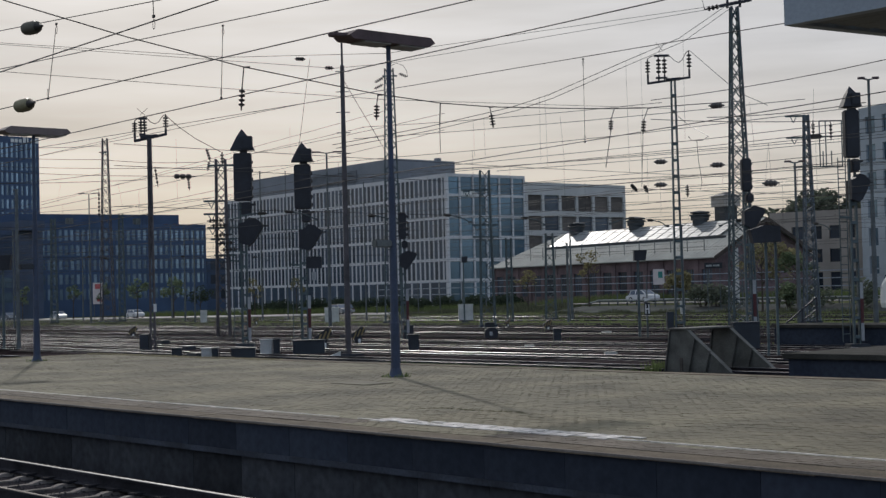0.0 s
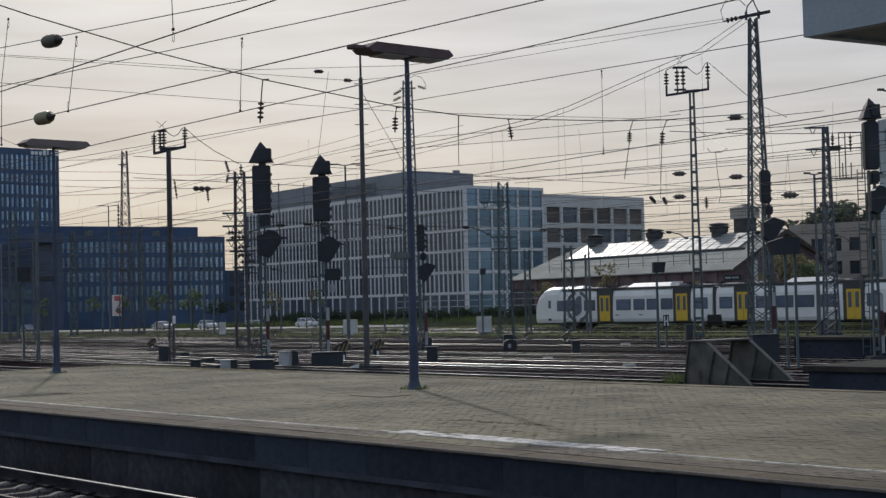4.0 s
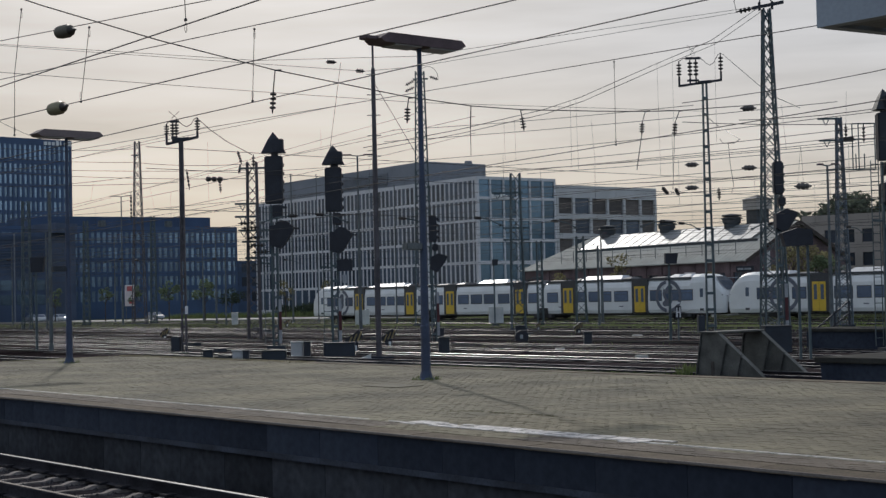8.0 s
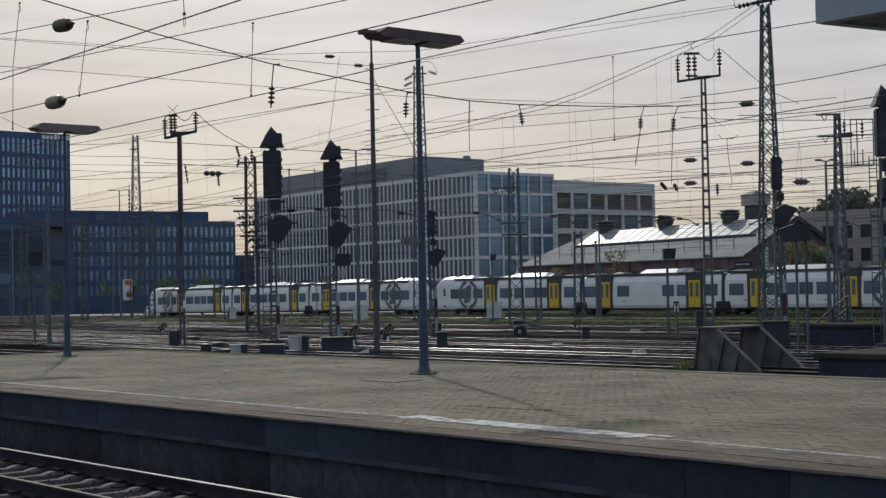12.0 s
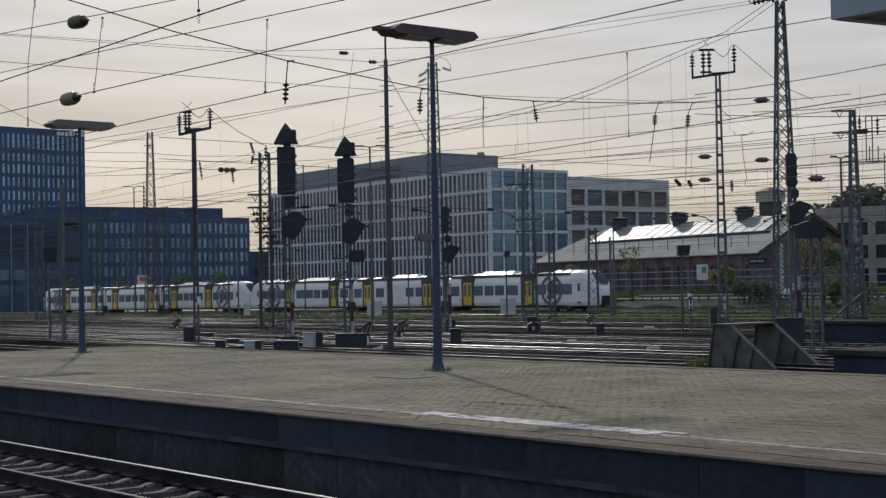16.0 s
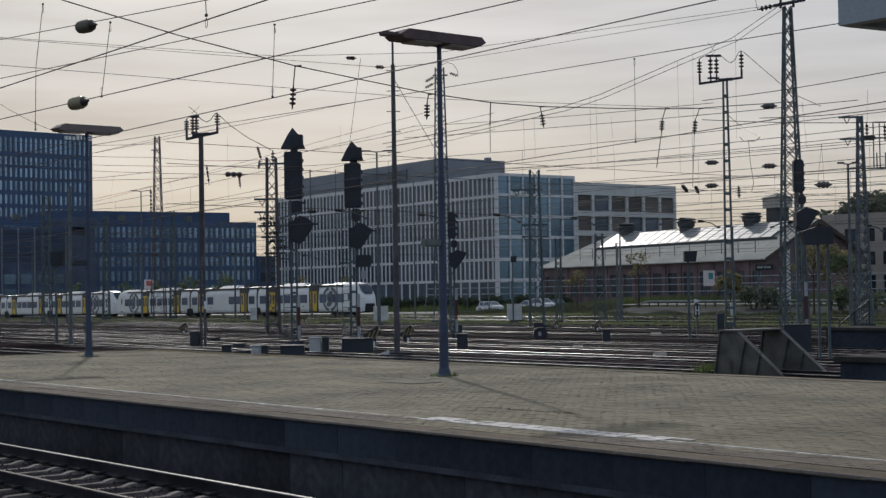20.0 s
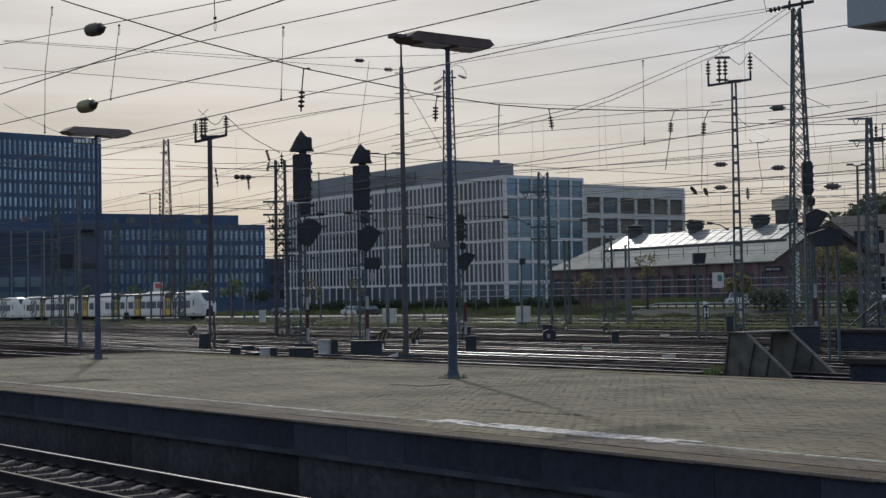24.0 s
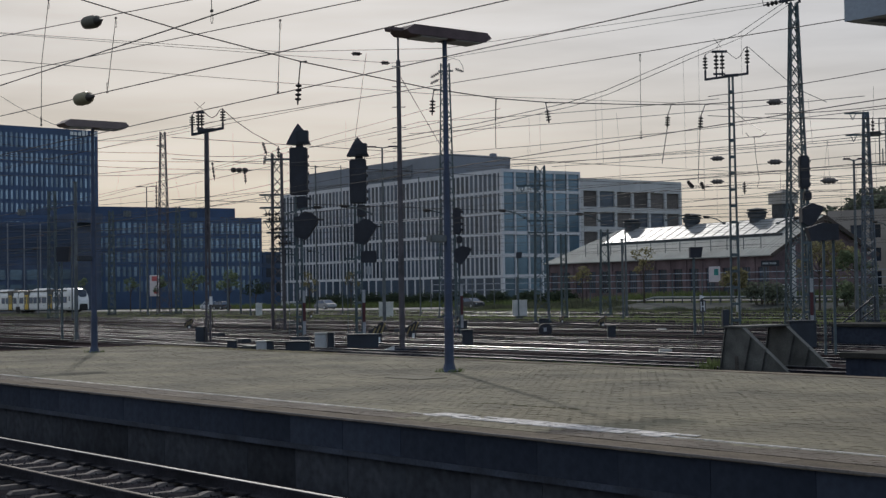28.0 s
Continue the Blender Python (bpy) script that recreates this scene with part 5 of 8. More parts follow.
def small_signal(x, y, ztop, s, label):
    t = thing("light_signal", x, y, GROUND_Z, VIEW_RZ, label, "railway signal", "yard signals")
    h = ztop - stand(x, y)
    part("screen", boxed(-0.3 * s, 0.36 * s, -0.2, 0.2, h - 2.2 * s, h, bevel=0.06), M_BLACK, t, "black signal screen")
    for k in range(4):
        part("visor", turned(bmesh.new(), (0.3 * s, 0.1, h - (0.3 + 0.5 * k) * s), (0.5 * s, 0.25, h - (0.34 + 0.5 * k) * s), ((0, 0.13 * s), (1, 0.1 * s)), 8), M_BLACK, t)
    part("lamp_box", boxed(-0.05 * s, 0.45 * s, -0.22, 0.22, h - 2.95 * s, h - 2.35 * s, bevel=0.05), M_BLACK, t)
    hd = bmesh.new()
    prof = [(-0.25, -4.4), (0.3, -4.75), (0.7, -4.3), (1.1, -3.7), (1.2, -3.4), (0.45, -3.15), (-0.25, -3.5)]
    va = [hd.verts.new((px * s, -0.28, h + pz * s)) for px, pz in prof]
    vb = [hd.verts.new((px * s, 0.28, h + pz * s)) for px, pz in prof]
    for i in range(7):
        hd.faces.new((va[i], va[(i + 1) % 7], vb[(i + 1) % 7], vb[i]))
    hd.faces.new(va[::-1])
    hd.faces.new(vb)
    bmesh.ops.recalc_face_normals(hd, faces=hd.faces)
    part("hood", hd, M_BLACK, t, "black sloping hood")
    for sx in (-0.12, 0.12):
        part("channel", boxed(sx - 0.04, sx + 0.04, -0.08, 0.08, 0, h - 2.2 * s), M_GREEN, t)
    bt = mesh_of("batten_plate", boxed(-0.12, 0.12, -0.09, 0.09, -0.06, 0.06), M_GREEN)
    z = 0.6
    while z < h - 4 * s:
        shared("batten_plate", bt, t, pose(0, 0, z))
        z += 0.75
    for z0, z1, mm in ((0.5, 1.2, M_MARKER), (1.2, 2.2, M_RED), (2.2, 2.8, M_MARKER)):
        part("marker_plate", boxed(0.14, 0.28, -0.15, -0.12, z0, z1), mm, t)
    return t


small_signal(-59.75, 49.2, 5.83, 0.64, "black light signal on a grey channel post")
small_signal(-39.74, 52.3, 7.12, 0.66, "black light signal before the lattice tower")


def stop_signal(x, y, ztop, label, w=0.62, d=0.5):
    """Small dark screen on a slim post."""
    t = thing("repeater_signal", x, y, GROUND_Z, VIEW_RZ, label, "railway signal", "yard signals")
    h = ztop - stand(x, y)
    b = bmesh.new()
    prof = [(-w / 2, -d), (w / 2 - 0.08, -d), (w / 2, 0), (-w / 2, 0)]
    va = [b.verts.new((px, -0.2, h + pz)) for px, pz in prof]
    vb = [b.verts.new((px, 0.2, h + pz)) for px, pz in prof]
    for i in range(4):
        b.faces.new((va[i], va[(i + 1) % 4], vb[(i + 1) % 4], vb[i]))
    b.faces.new(va[::-1])
    b.faces.new(vb)
    part("screen", b, M_BLACK, t)
    p = bmesh.new()
    turned(p, (-0.12, 0, 0), (-0.12, 0, h - 0.4), ((0, 0.11), (0.05, 0.07), (1, 0.06)), 8)
    part("post", p, M_GREEN, t)
    part("footing", boxed(-0.4, 0.2, -0.3, 0.3, -0.1, 0.2, bevel=0.03), M_RISER, t)
    return t


stop_signal(-47.55, 54.1, 3.39, "dark screen on a slim post beside the track")
stop_signal(-73.70, 33.5, 4.09, "dark screen on a slim brown post", 0.72, 0.78)
stop_signal(-89.20, 80.0, 4.43, "small dark signal on a thin post", 0.5)
hs = thing("stop_board", -47.20, 54.1, GROUND_Z, VIEW_RZ, "black and white stopping board with the letter H", "sign")
part("post", boxed(-0.04, 0.04, -0.04, 0.04, 0, 1.6), M_GALV, hs)
part("board", boxed(-0.14, 0.14, -0.08, -0.055, 1.25, 1.85), M_BLACK, hs)
part("letter", box(box(box(bmesh.new(), -0.1, -0.05, -0.1, -0.085, 1.32, 1.78), 0.05, 0.1, -0.1, -0.085, 1.32, 1.78), -0.05, 0.05, -0.1, -0.085, 1.52, 1.58), M_WHITE, hs, "white letter H")
tri = bmesh.new()
va = [tri.verts.new(v) for v in ((-0.14, -0.07, 1.9), (0.16, -0.07, 2.0), (-0.14, -0.07, 2.12))]
vb = [tri.verts.new((v.co.x, -0.04, v.co.z)) for v in va]
for i in range(3):
    tri.faces.new((va[i], va[(i + 1) % 3], vb[(i + 1) % 3], vb[i]))
tri.faces.new(va[::-1])
tri.faces.new(vb)
part("pointer", tri, M_WHITE, hs)


# ---------------------------------------------------------------- overhead wires
def overhead_line(y, x0, x1, zc=4.74, zm=6.4, support=-51.6, span=60.0, drop=0.75, r=0.009, stag=0.25):
    t = thing("overhead_line", 0, 0, 0, 0, "overhead contact line with thin droppers", "overhead wire", "overhead lines", "structure")
    part("contact_wire", cable(bmesh.new(), [(x0, y, zc), (x1, y, zc)], r), M_WIRE, t)
    k0, k1 = math.floor((x0 - support) / span), math.ceil((x1 - support) / span)
    pts = []
    dr = []
    for k in range(k0, k1):
        a, b = support + k * span, support + (k + 1) * span
        seg = sag((a, y, zm), (b, y, zm), drop, 8)
        pts += seg[:-1]
        for j in range(1, 8):
            dr.append((seg[j], (seg[j].x, y, zc)))
    part("messenger_wire", cable(bmesh.new(), pts, r), M_WIRE, t)
    d = mesh_of("dropper", cable(bmesh.new(), [(0, 0, 0), (0, 0, 1)], 0.005, 3), M_WIRE)
    for p, q in dr:
        if -190 < p.x < 5:
            o = shared("dropper", d, t, Matrix.Translation(q) @ Matrix.Diagonal((1, 1, p.z - q[2], 1)))
    return t


for ly, zm in ((33.3, 6.9), (37.7, 6.7), (42.2, 7.1), (46.7, 6.6), (51.7, 6.9), (56.5, 6.6), (61.0, 7.0), (65.5, 6.7), (76.0, 6.8), (96.6, 6.6), (102.0, 6.8)):
    overhead_line(ly, -330, 20, 4.74 + (ly % 3) * 0.06, zm, -51.6 if ly < 66 else -70)


def wire(name, pts, r=0.012, label="single dark overhead wire", n=4):
    b = cable(bmesh.new(), pts, r, n)
    return tagged(link(name, b, M_WIRE), label, "overhead wire", "overhead lines", "structure")


def longer(p, q, k=0.35):
    """The same line, drawn out beyond both ends."""
    p, q = Vector(p), Vector(q)
    return p + (p - q) * 0.15, q + (q - p) * k


def stretched(p, q, x0, x1):
    """The straight line through p and q, from x0 to x1."""
    p, q = Vector(p), Vector(q)
    at = lambda x: p + (q - p) * ((x - p.x) / (q.x - p.x))
    return [at(x0), at((x0 + x1) / 2), at(x1)]


def clamped_dropper(pts, r, line):
    """A dropper with a small clamp and a wire loop at either end."""
    part("dropper", cable(bmesh.new(), pts, r), M_WIRE, line)
    for p, s in ((Vector(pts[0]), -1), (Vector(pts[-1]), 1)):
        part("clamp", beam(bmesh.new(), p - Vector((0.02, 0, 0)), p + Vector((0.02, 0, 0)), 0.02, 0.032), M_WIRE, line)
        q = p + Vector((0, 0, 0.09 * s))
        part("loop", cable(bmesh.new(), [q + Vector((math.cos(a) * 0.025, 0, math.sin(a) * 0.06)) for a in (k * math.pi / 5 for k in range(11))], 0.004), M_WIRE, line)


# near lines above the platform tracks
wire("overhead_wire", stretched((-21.10, 8.60, 4.72), (-13.80, 8.60, 4.82), -45, -2), 0.0085, "thick dark contact wire over the platform track")
M_EGG = mat("pale_ceramic", (0.24, 0.215, 0.13), 0.5, var=0.12)
near2 = thing("overhead_line", 0, 0, 0, 0, "overhead line with two egg-shaped section insulators", "overhead wire", "overhead lines", "structure")
m2a, m2b = (-25.50, 10.40, 6.26), (-18.51, 10.40, 5.79)
c2a, c2b = (-25.52, 10.40, 4.82), (-11.70, 10.40, 4.68)
part("messenger_wire", cable(bmesh.new(), stretched(m2a, m2b, -60, -2), 0.007), M_WIRE, near2)
part("contact_wire", cable(bmesh.new(), stretched(c2a, c2b, -60, -2), 0.008), M_WIRE, near2)
for c, dxy in (((-21.79, 10.40, 5.96), (m2a, m2b)), ((-22.10, 10.40, 4.76), (c2a, c2b))):
    c = Vector(c)
    w = (Vector(dxy[1]) - Vector(dxy[0])).normalized()
    e = turned(bmesh.new(), c - w * 0.30, c + w * 0.30, ((0, 0.02), (0.08, 0.03), (0.15, 0.07), (0.22, 0.1), (0.3, 0.085), (0.38, 0.11), (0.46, 0.09), (0.54, 0.11), (0.62, 0.09), (0.7, 0.11), (0.78, 0.085), (0.86, 0.09), (0.92, 0.03), (1, 0.02)), 14)
    part("section_insulator", e, M_EGG if dxy[0] == c2a else M_FIBRE, near2, "egg-shaped ribbed insulator", True)
    part("end_clamp", turned(bmesh.new(), c + w * 0.22, c + w * 0.42, ((0, 0.075), (0.5, 0.035), (1, 0.012)), 10), M_PORC, near2)
clamped_dropper([(-20.91, 10.40, 5.89), (-21.23, 10.40, 4.77)], 0.006, near2)
clamped_dropper([(-23.40, 10.40, 6.58), (-23.70, 10.40, 5.55), (-23.74, 10.40, 4.49)], 0.006, near2)
near3 = thing("overhead_line", 0, 0, 0, 0, "overhead line crossing above the platform", "overhead wire", "overhead lines", "structure")
part("messenger_wire", cable(bmesh.new(), stretched((-31.15, 12.70, 6.43), (-17.55, 12.70, 5.89), -75, -5), 0.008), M_WIRE, near3)
part("contact_wire", cable(bmesh.new(), stretched((-26.18, 12.70, 4.71), (-11.02, 12.70, 4.82), -75, -5), 0.008), M_WIRE, near3)
clamped_dropper([(-19.78, 12.70, 5.92), (-19.87, 12.70, 4.78)], 0.006, near3)
clamped_dropper([(-14.85, 8.60, 4.86), (-14.88, 8.60, 5.39)], 0.006, near3)
near4 = thing("overhead_line", 0, 0, 0, 0, "overhead line above the track behind the platform", "overhead wire", "overhead lines", "structure")
part("contact_wire", cable(bmesh.new(), stretched((-25.92, 23.05, 4.65), (-17.25, 23.05, 4.89), -110, -5), 0.0095), M_WIRE, near4)
part("messenger_wire", cable(bmesh.new(), stretched((-28.44, 23.05, 6.69), (-16.47, 23.05, 6.51), -110, -5), 0.009), M_WIRE, near4)
clamped_dropper([(-21.72, 23.05, 6.54), (-21.73, 23.05, 4.75)], 0.007, near4)
wire("overhead_wire", stretched((-61.71, 33.30, 8.97), (-43.94, 33.30, 9.03), -160, -45.2), 0.010)
wire("overhead_wire", [(-49.39, 37.00, 7.88), (-46.33, 39.50, 8.44), (-44.19, 42.50, 9.25), (-43.47, 44.00, 9.79), (-42.17, 47.50, 11.37), (-41.74, 50.50, 12.55), (-41.55, 54.0, 14.50)], 0.013, "feeder wire rising to the lattice tower")
wire("overhead_wire", [(-49.12, 37.00, 7.71), (-46.08, 39.50, 8.27), (-43.95, 42.50, 9.07), (-43.25, 44.00, 9.62), (-41.95, 47.50, 11.19), (-41.52, 50.50, 12.36), (-41.55, 54.0, 14.25)], 0.012, "feeder wire rising to the lattice tower")
wire("overhead_wire", [(-63.74, 26.00, 13.41), (-52.80, 34.00, 11.78), (-49.32, 40.00, 12.00), (-41.83, 54.00, 14.46)], 0.010, "thin feeder wire")
wire("overhead_wire", [(-63.74, 26.00, 13.36), (-53.17, 40.00, 11.85), (-51.80, 42.00, 12.05), (-41.99, 54.00, 14.36)], 0.010, "thin feeder wire")
wire("overhead_wire", [(-51.00, 20.80, 10.05), (-51.00, 32.82, 10.15), (-51.00, 41.32, 10.26), (-51.00, 60.88, 11.11)], 0.010, "cross wire of the headspan")
wire("overhead_wire", sag((-73.60, 30.00, 11.93), (-86.43, 40.00, 11.85), 0.2, 6), 0.014, "slanting guy wire")
wire("overhead_wire", [(-46.63, 35.50, 10.22), (-54.37, 44.00, 8.20)], 0.014, "slanting guy wire")
wire("overhead_wire", [(-54.99, 40.00, 12.51), (-55.99, 40.00, 8.55)], 0.012, "hanging jumper wire")
for a, b, r in (((-55.35, 40.00, 12.56), (-55.46, 39.50, 12.55), 0.1), ((-53.17, 40.00, 11.85), (-53.32, 39.60, 11.86), 0.1)):
    o = insulator(bmesh.new(), b, a, r, 4)
    tagged(link("strain_insulator", o, M_PORC), "small dark strain insulator in a wire", "insulator", "insulators")

# headspan across the yard
hp = thing("headspan", 0, 0, 0, 0, "heavy sagging headspan wire across the tracks with hanging insulators", "overhead wire", kind="structure")
span_pts = [(-51.60, 16.95, 14.22), (-51.60, 23.76, 12.81), (-51.60, 28.66, 11.96), (-51.60, 34.12, 11.22), (-51.60, 37.21, 10.94), (-51.60, 41.12, 10.59), (-51.60, 44.99, 10.42), (-51.60, 48.23, 10.45), (-51.60, 53.26, 10.70), (-51.60, 56.89, 10.91), (-51.60, 59.67, 11.13), (-51.60, 61.97, 11.40), (-51.60, 67.84, 12.05)]
part("span_wire", cable(bmesh.new(), span_pts, 0.024), M_WIRE, hp)
for a, b, c in (((-51.60, 34.12, 11.20), (-51.60, 34.02, 10.38), (-51.60, 33.95, 9.38)), ((-51.60, 41.28, 10.52), (-51.60, 41.20, 10.16), (-51.60, 41.16, 9.39)), ((-51.60, 48.15, 10.42), (-51.60, 48.22, 10.15), (-51.60, 48.35, 9.45)), ((-51.60, 57.02, 10.92), (-51.60, 56.75, 10.35), (-51.60, 56.69, 9.70)), ((-51.60, 59.67, 11.10), (-51.60, 59.33, 10.51), (-51.60, 59.22, 9.72))):
    part("hanger", cable(bmesh.new(), [a, b], 0.03), M_WIRE, hp)
    part("hook", beam(bmesh.new(), Vector(a) - Vector((0, 0.02, 0)), Vector(a) + Vector((0, 0.3, 0.05)), 0.06), M_WIRE, hp)
    part("insulator", insulator(bmesh.new(), b, c, 0.14, 4), M_PORC, hp, "stacked porcelain insulator")
part("hanger", cable(bmesh.new(), [(-51.60, 44.99, 10.42), (-51.60, 44.93, 9.36)], 0.035), M_WIRE, hp)
part("hanger", cable(bmesh.new(), [(-51.60, 44.93, 9.36), (-51.60, 44.93, 8.09)], 0.02), M_WIRE, hp)
part("hanger", cable(bmesh.new(), [(-51.60, 56.69, 9.70), (-51.60, 56.25, 7.84)], 0.03), M_WIRE, hp)
part("hanger", cable(bmesh.new(), [(-51.60, 59.22, 9.72), (-51.60, 59.00, 6.91)], 0.018), M_WIRE, hp)

# egg insulators in lines near the right masts
for c, y in (((-40.98, 52.00, 9.57), 52), ((-44.18, 56.00, 7.34), 56), ((-49.41, 58.00, 8.00), 58), ((-51.15, 60.00, 7.00), 60), ((-36.72, 50.00, 5.75), 50)):
    c = Vector(c)
    w = Vector((0.63, 0.78, 0.0))
    e = turned(bmesh.new(), c - w * 0.36, c + w * 0.36, ((0, 0.03), (0.12, 0.05), (0.2, 0.115), (0.28, 0.135), (0.36, 0.105), (0.45, 0.135), (0.55, 0.135), (0.64, 0.105), (0.72, 0.135), (0.8, 0.115), (0.88, 0.05), (1, 0.03)), 10)
    tagged(link("section_insulator", e, M_SECTION), "ribbed grey-brown insulator in an overhead wire", "insulator", "insulators", "structure")


# ---------------------------------------------------------------- buffer stop
def buffer_stop():
    y0, y1 = 32.5, 34.42
    zt, zb = 0.36, GROUND_Z
    t = thing("buffer_stop", 0.15, 0, 0, 0, "grey-brown steel buffer stop with two sloping side frames", "buffer stop")
    for y in (y0, y1):
        f = bmesh.new()
        prof = [(-27.85, zb), (-25.37, zb), (-25.39, zb + 0.08), (-27.06, zt), (-27.6, zt)]
        va = [f.verts.new((px, y - 0.025, pz)) for px, pz in prof]
        vb = [f.verts.new((px, y + 0.025, pz)) for px, pz in prof]
        for i in range(5):
            f.faces.new((va[i], va[(i + 1) % 5], vb[(i + 1) % 5], vb[i]))
        f.faces.new(va[::-1])
        f.faces.new(vb)
        bmesh.ops.recalc_face_normals(f, faces=f.faces)
        fr = part("side_frame", f, M_BUFFER, t)
        part("flange", beam(bmesh.new(), (-27.05, y, zt + 0.025), (-25.36, y, zb + 0.1), 0.16, 0.035), M_BUFFER, fr)
        part("edge_flange", beam(bmesh.new(), (-27.87, y, zb), (-27.62, y, zt), 0.16, 0.03), M_BUFFER, fr)
        for xt, zz, xb in ((-26.72, 0.12, -27.02), (-26.2, -0.22, -26.42)):
            part("stiffener", beam(bmesh.new(), (xt, y - 0.05, zz), (xb, y - 0.05, zb), 0.09, 0.03), M_BUFFER, fr)
    part("cross_beam", boxed(-27.66, -26.98, y0 - 0.1, y1 + 0.1, zt, zt + 0.05, bevel=0.01), M_BUFFER, t)
    part("marker_post", boxed(-27.05, -26.97, y0 - 0.35, y0 - 0.29, zb, -0.42), M_SLEEPEROLD, t)


buffer_stop()


# ---------------------------------------------------------------- trackside boxes
def cabinet(x, y, w, d, h, m, label, lid=True, rz=VIEW_RZ, z=GROUND_Z, name="trackside_cabinet"):
    t = thing(name, x, y, z, rz, label, "cabinet", "trackside cabinets")
    part("body", boxed(-w / 2, w / 2, -d / 2, d / 2, 0, h, bevel=0.02), m, t)
    part("door", boxed(-w / 2 + 0.05, w / 2 - 0.05, -d / 2 - 0.02, -d / 2 + 0.01, 0.12, h - 0.1, bevel=0.008), m, t)
    if lid:
        part("lid", boxed(-w / 2 - 0.04, w / 2 + 0.04, -d / 2 - 0.04, d / 2 + 0.04, h, h + 0.06, bevel=0.02), m, t)
    return t


cabinet(-51.93, 35.2, 0.5, 0.5, 0.74, M_CABINET, "pale grey cabinet beside the platform")
cabinet(-51.47, 35.4, 0.26, 0.5, 0.74, M_DARKBOX, "narrow dark cabinet beside the pale one")
cabinet(-51.48, 32.0, 0.46, 0.35, 0.345, M_CABINET, "low pale grey cable box", True, VIEW_RZ, -0.84)
cabinet(-51.04, 32.1, 0.24, 0.35, 0.345, M_DARKBOX, "low dark cable box", True, VIEW_RZ, -0.84)
cabinet(-53.7, 31.9, 0.4, 0.35, 0.32, M_DARKBOX, "low black lineside box", True, VIEW_RZ, -0.84)
cabinet(-50.00, 36.0, 1.3, 0.5, 0.7, M_DARKBOX, "dark grey equipment cabinets beside the signal")
cabinet(-49.29, 32.3, 0.95, 0.4, 0.36, M_DARKBOX, "low dark equipment box at the signal foot", True, VIEW_RZ, -0.84)
cabinet(-112.14, 83.5, 1.35, 0.8, 1.35, M_CABINET, "large pale grey switch cabinet")
cabinet(-98.6, 88.4, 1.3, 0.8, 1.45, M_CABINET, "large pale grey switch cabinet")
cabinet(-135.72, 84.0, 0.65, 0.6, 1.25, M_CABINET, "pale grey switch cabinet in the grass")
cabinet(-34.82, 45.5, 1.0, 0.6, 1.14, M_DARKBOX, "dark blue-grey equipment cabinet")
cabinet(-59.76, 49.5, 0.5, 0.5, 0.85, M_DARKBOX, "dark box at the signal foot")
cabinet(-61.56, 57.0, 0.55, 0.5, 0.75, M_DARKBOX, "dark signal box low among the rails")
cabinet(-47.73, 39.8, 0.45, 0.45, 0.8, M_DARKBOX, "low dark post box between the tracks")
cabinet(-48.80, 49.5, 0.36, 0.4, 0.7, M_DARKBOX, "small grey post box between the tracks")
cabinet(-49.09, 44.4, 1.0, 0.6, 0.26, M_SLEEPEROLD, "low brown cable cover between the tracks", False)
cabinet(-36.71, 40.0, 0.45, 0.4, 0.28, M_PALE, "low pale concrete marker between the tracks", False)
cabinet(-54.13, 58.7, 0.5, 0.4, 0.28, M_PALE, "low pale concrete marker between the tracks", False)
cabinet(-45.47, 44.4, 0.4, 0.4, 0.25, M_PALE, "low pale concrete marker between the tracks", False)


def switch_lantern(x, y, s=1.0, striped=True, z=GROUND_Z):
    s = s * 0.78
    """Point lantern with a striped tilted counterweight."""
    t = thing("point_lever", x, y, z, VIEW_RZ, "point lever with a black and yellow striped counterweight", "point lever", "point levers")
    b = bmesh.new()
    beam(b, (-0.3 * s, 0, 0.5 * s), (0.28 * s, 0, 0.92 * s), 0.3 * s, 0.34 * s)
    w = part("weight", b, M_BLACK, t)
    for k in (-0.12, 0.08, 0.28):
        st = bmesh.new()
        beam(st, (-0.15 * s + k * s, -0.17 * s, 0.45 * s + k * 0.5 * s), (0.02 * s + k * s, -0.17 * s, 0.85 * s + k * 0.5 * s), 0.02, 0.07 * s)
        part("stripe", st, M_STRIPE_Y, w)
    part("stand", boxed(-0.2 * s, 0.15 * s, -0.2 * s, 0.2 * s, 0, 0.55 * s, bevel=0.02), M_BLACK, t)
    part("plate", boxed(-0.02, 0.1 * s, -0.23 * s, -0.205 * s, 0.2 * s, 0.42 * s), M_WHITE, t)
    return t


switch_lantern(-53.54, 39.4, 1.4)
switch_lantern(-57.59, 44.5, 1.25)
switch_lantern(-62.89, 63.0, 1.0)
switch_lantern(-86.1, 47.9, 1.05)
switch_lantern(-109.68, 73.3, 0.9)
switch_lantern(-71.65, 68.0, 0.7)
ds = thing("dwarf_signal", -52.7, 48.9, GROUND_Z + 0.15, VIEW_RZ, "low black shunting signal on a pale concrete plinth", "railway signal", "yard signals")
part("plinth", boxed(-0.62, 0.45, -0.3, 0.3, -0.1, 0.14, bevel=0.03), M_SLEEPEROLD, ds)
hz = bmesh.new()
hp_ = [(-0.4, 0.2), (0.34, 0.2), (0.42, 0.42), (0.4, 0.66), (0.26, 0.84), (-0.1, 0.88), (-0.36, 0.74), (-0.44, 0.45)]
ha, hb = [hz.verts.new((x, -0.2, z)) for x, z in hp_], [hz.verts.new((x, 0.2, z)) for x, z in hp_]
for i in range(8):
    hz.faces.new((ha[i], ha[(i + 1) % 8], hb[(i + 1) % 8], hb[i]))
hz.faces.new(ha[::-1])
hz.faces.new(hb)
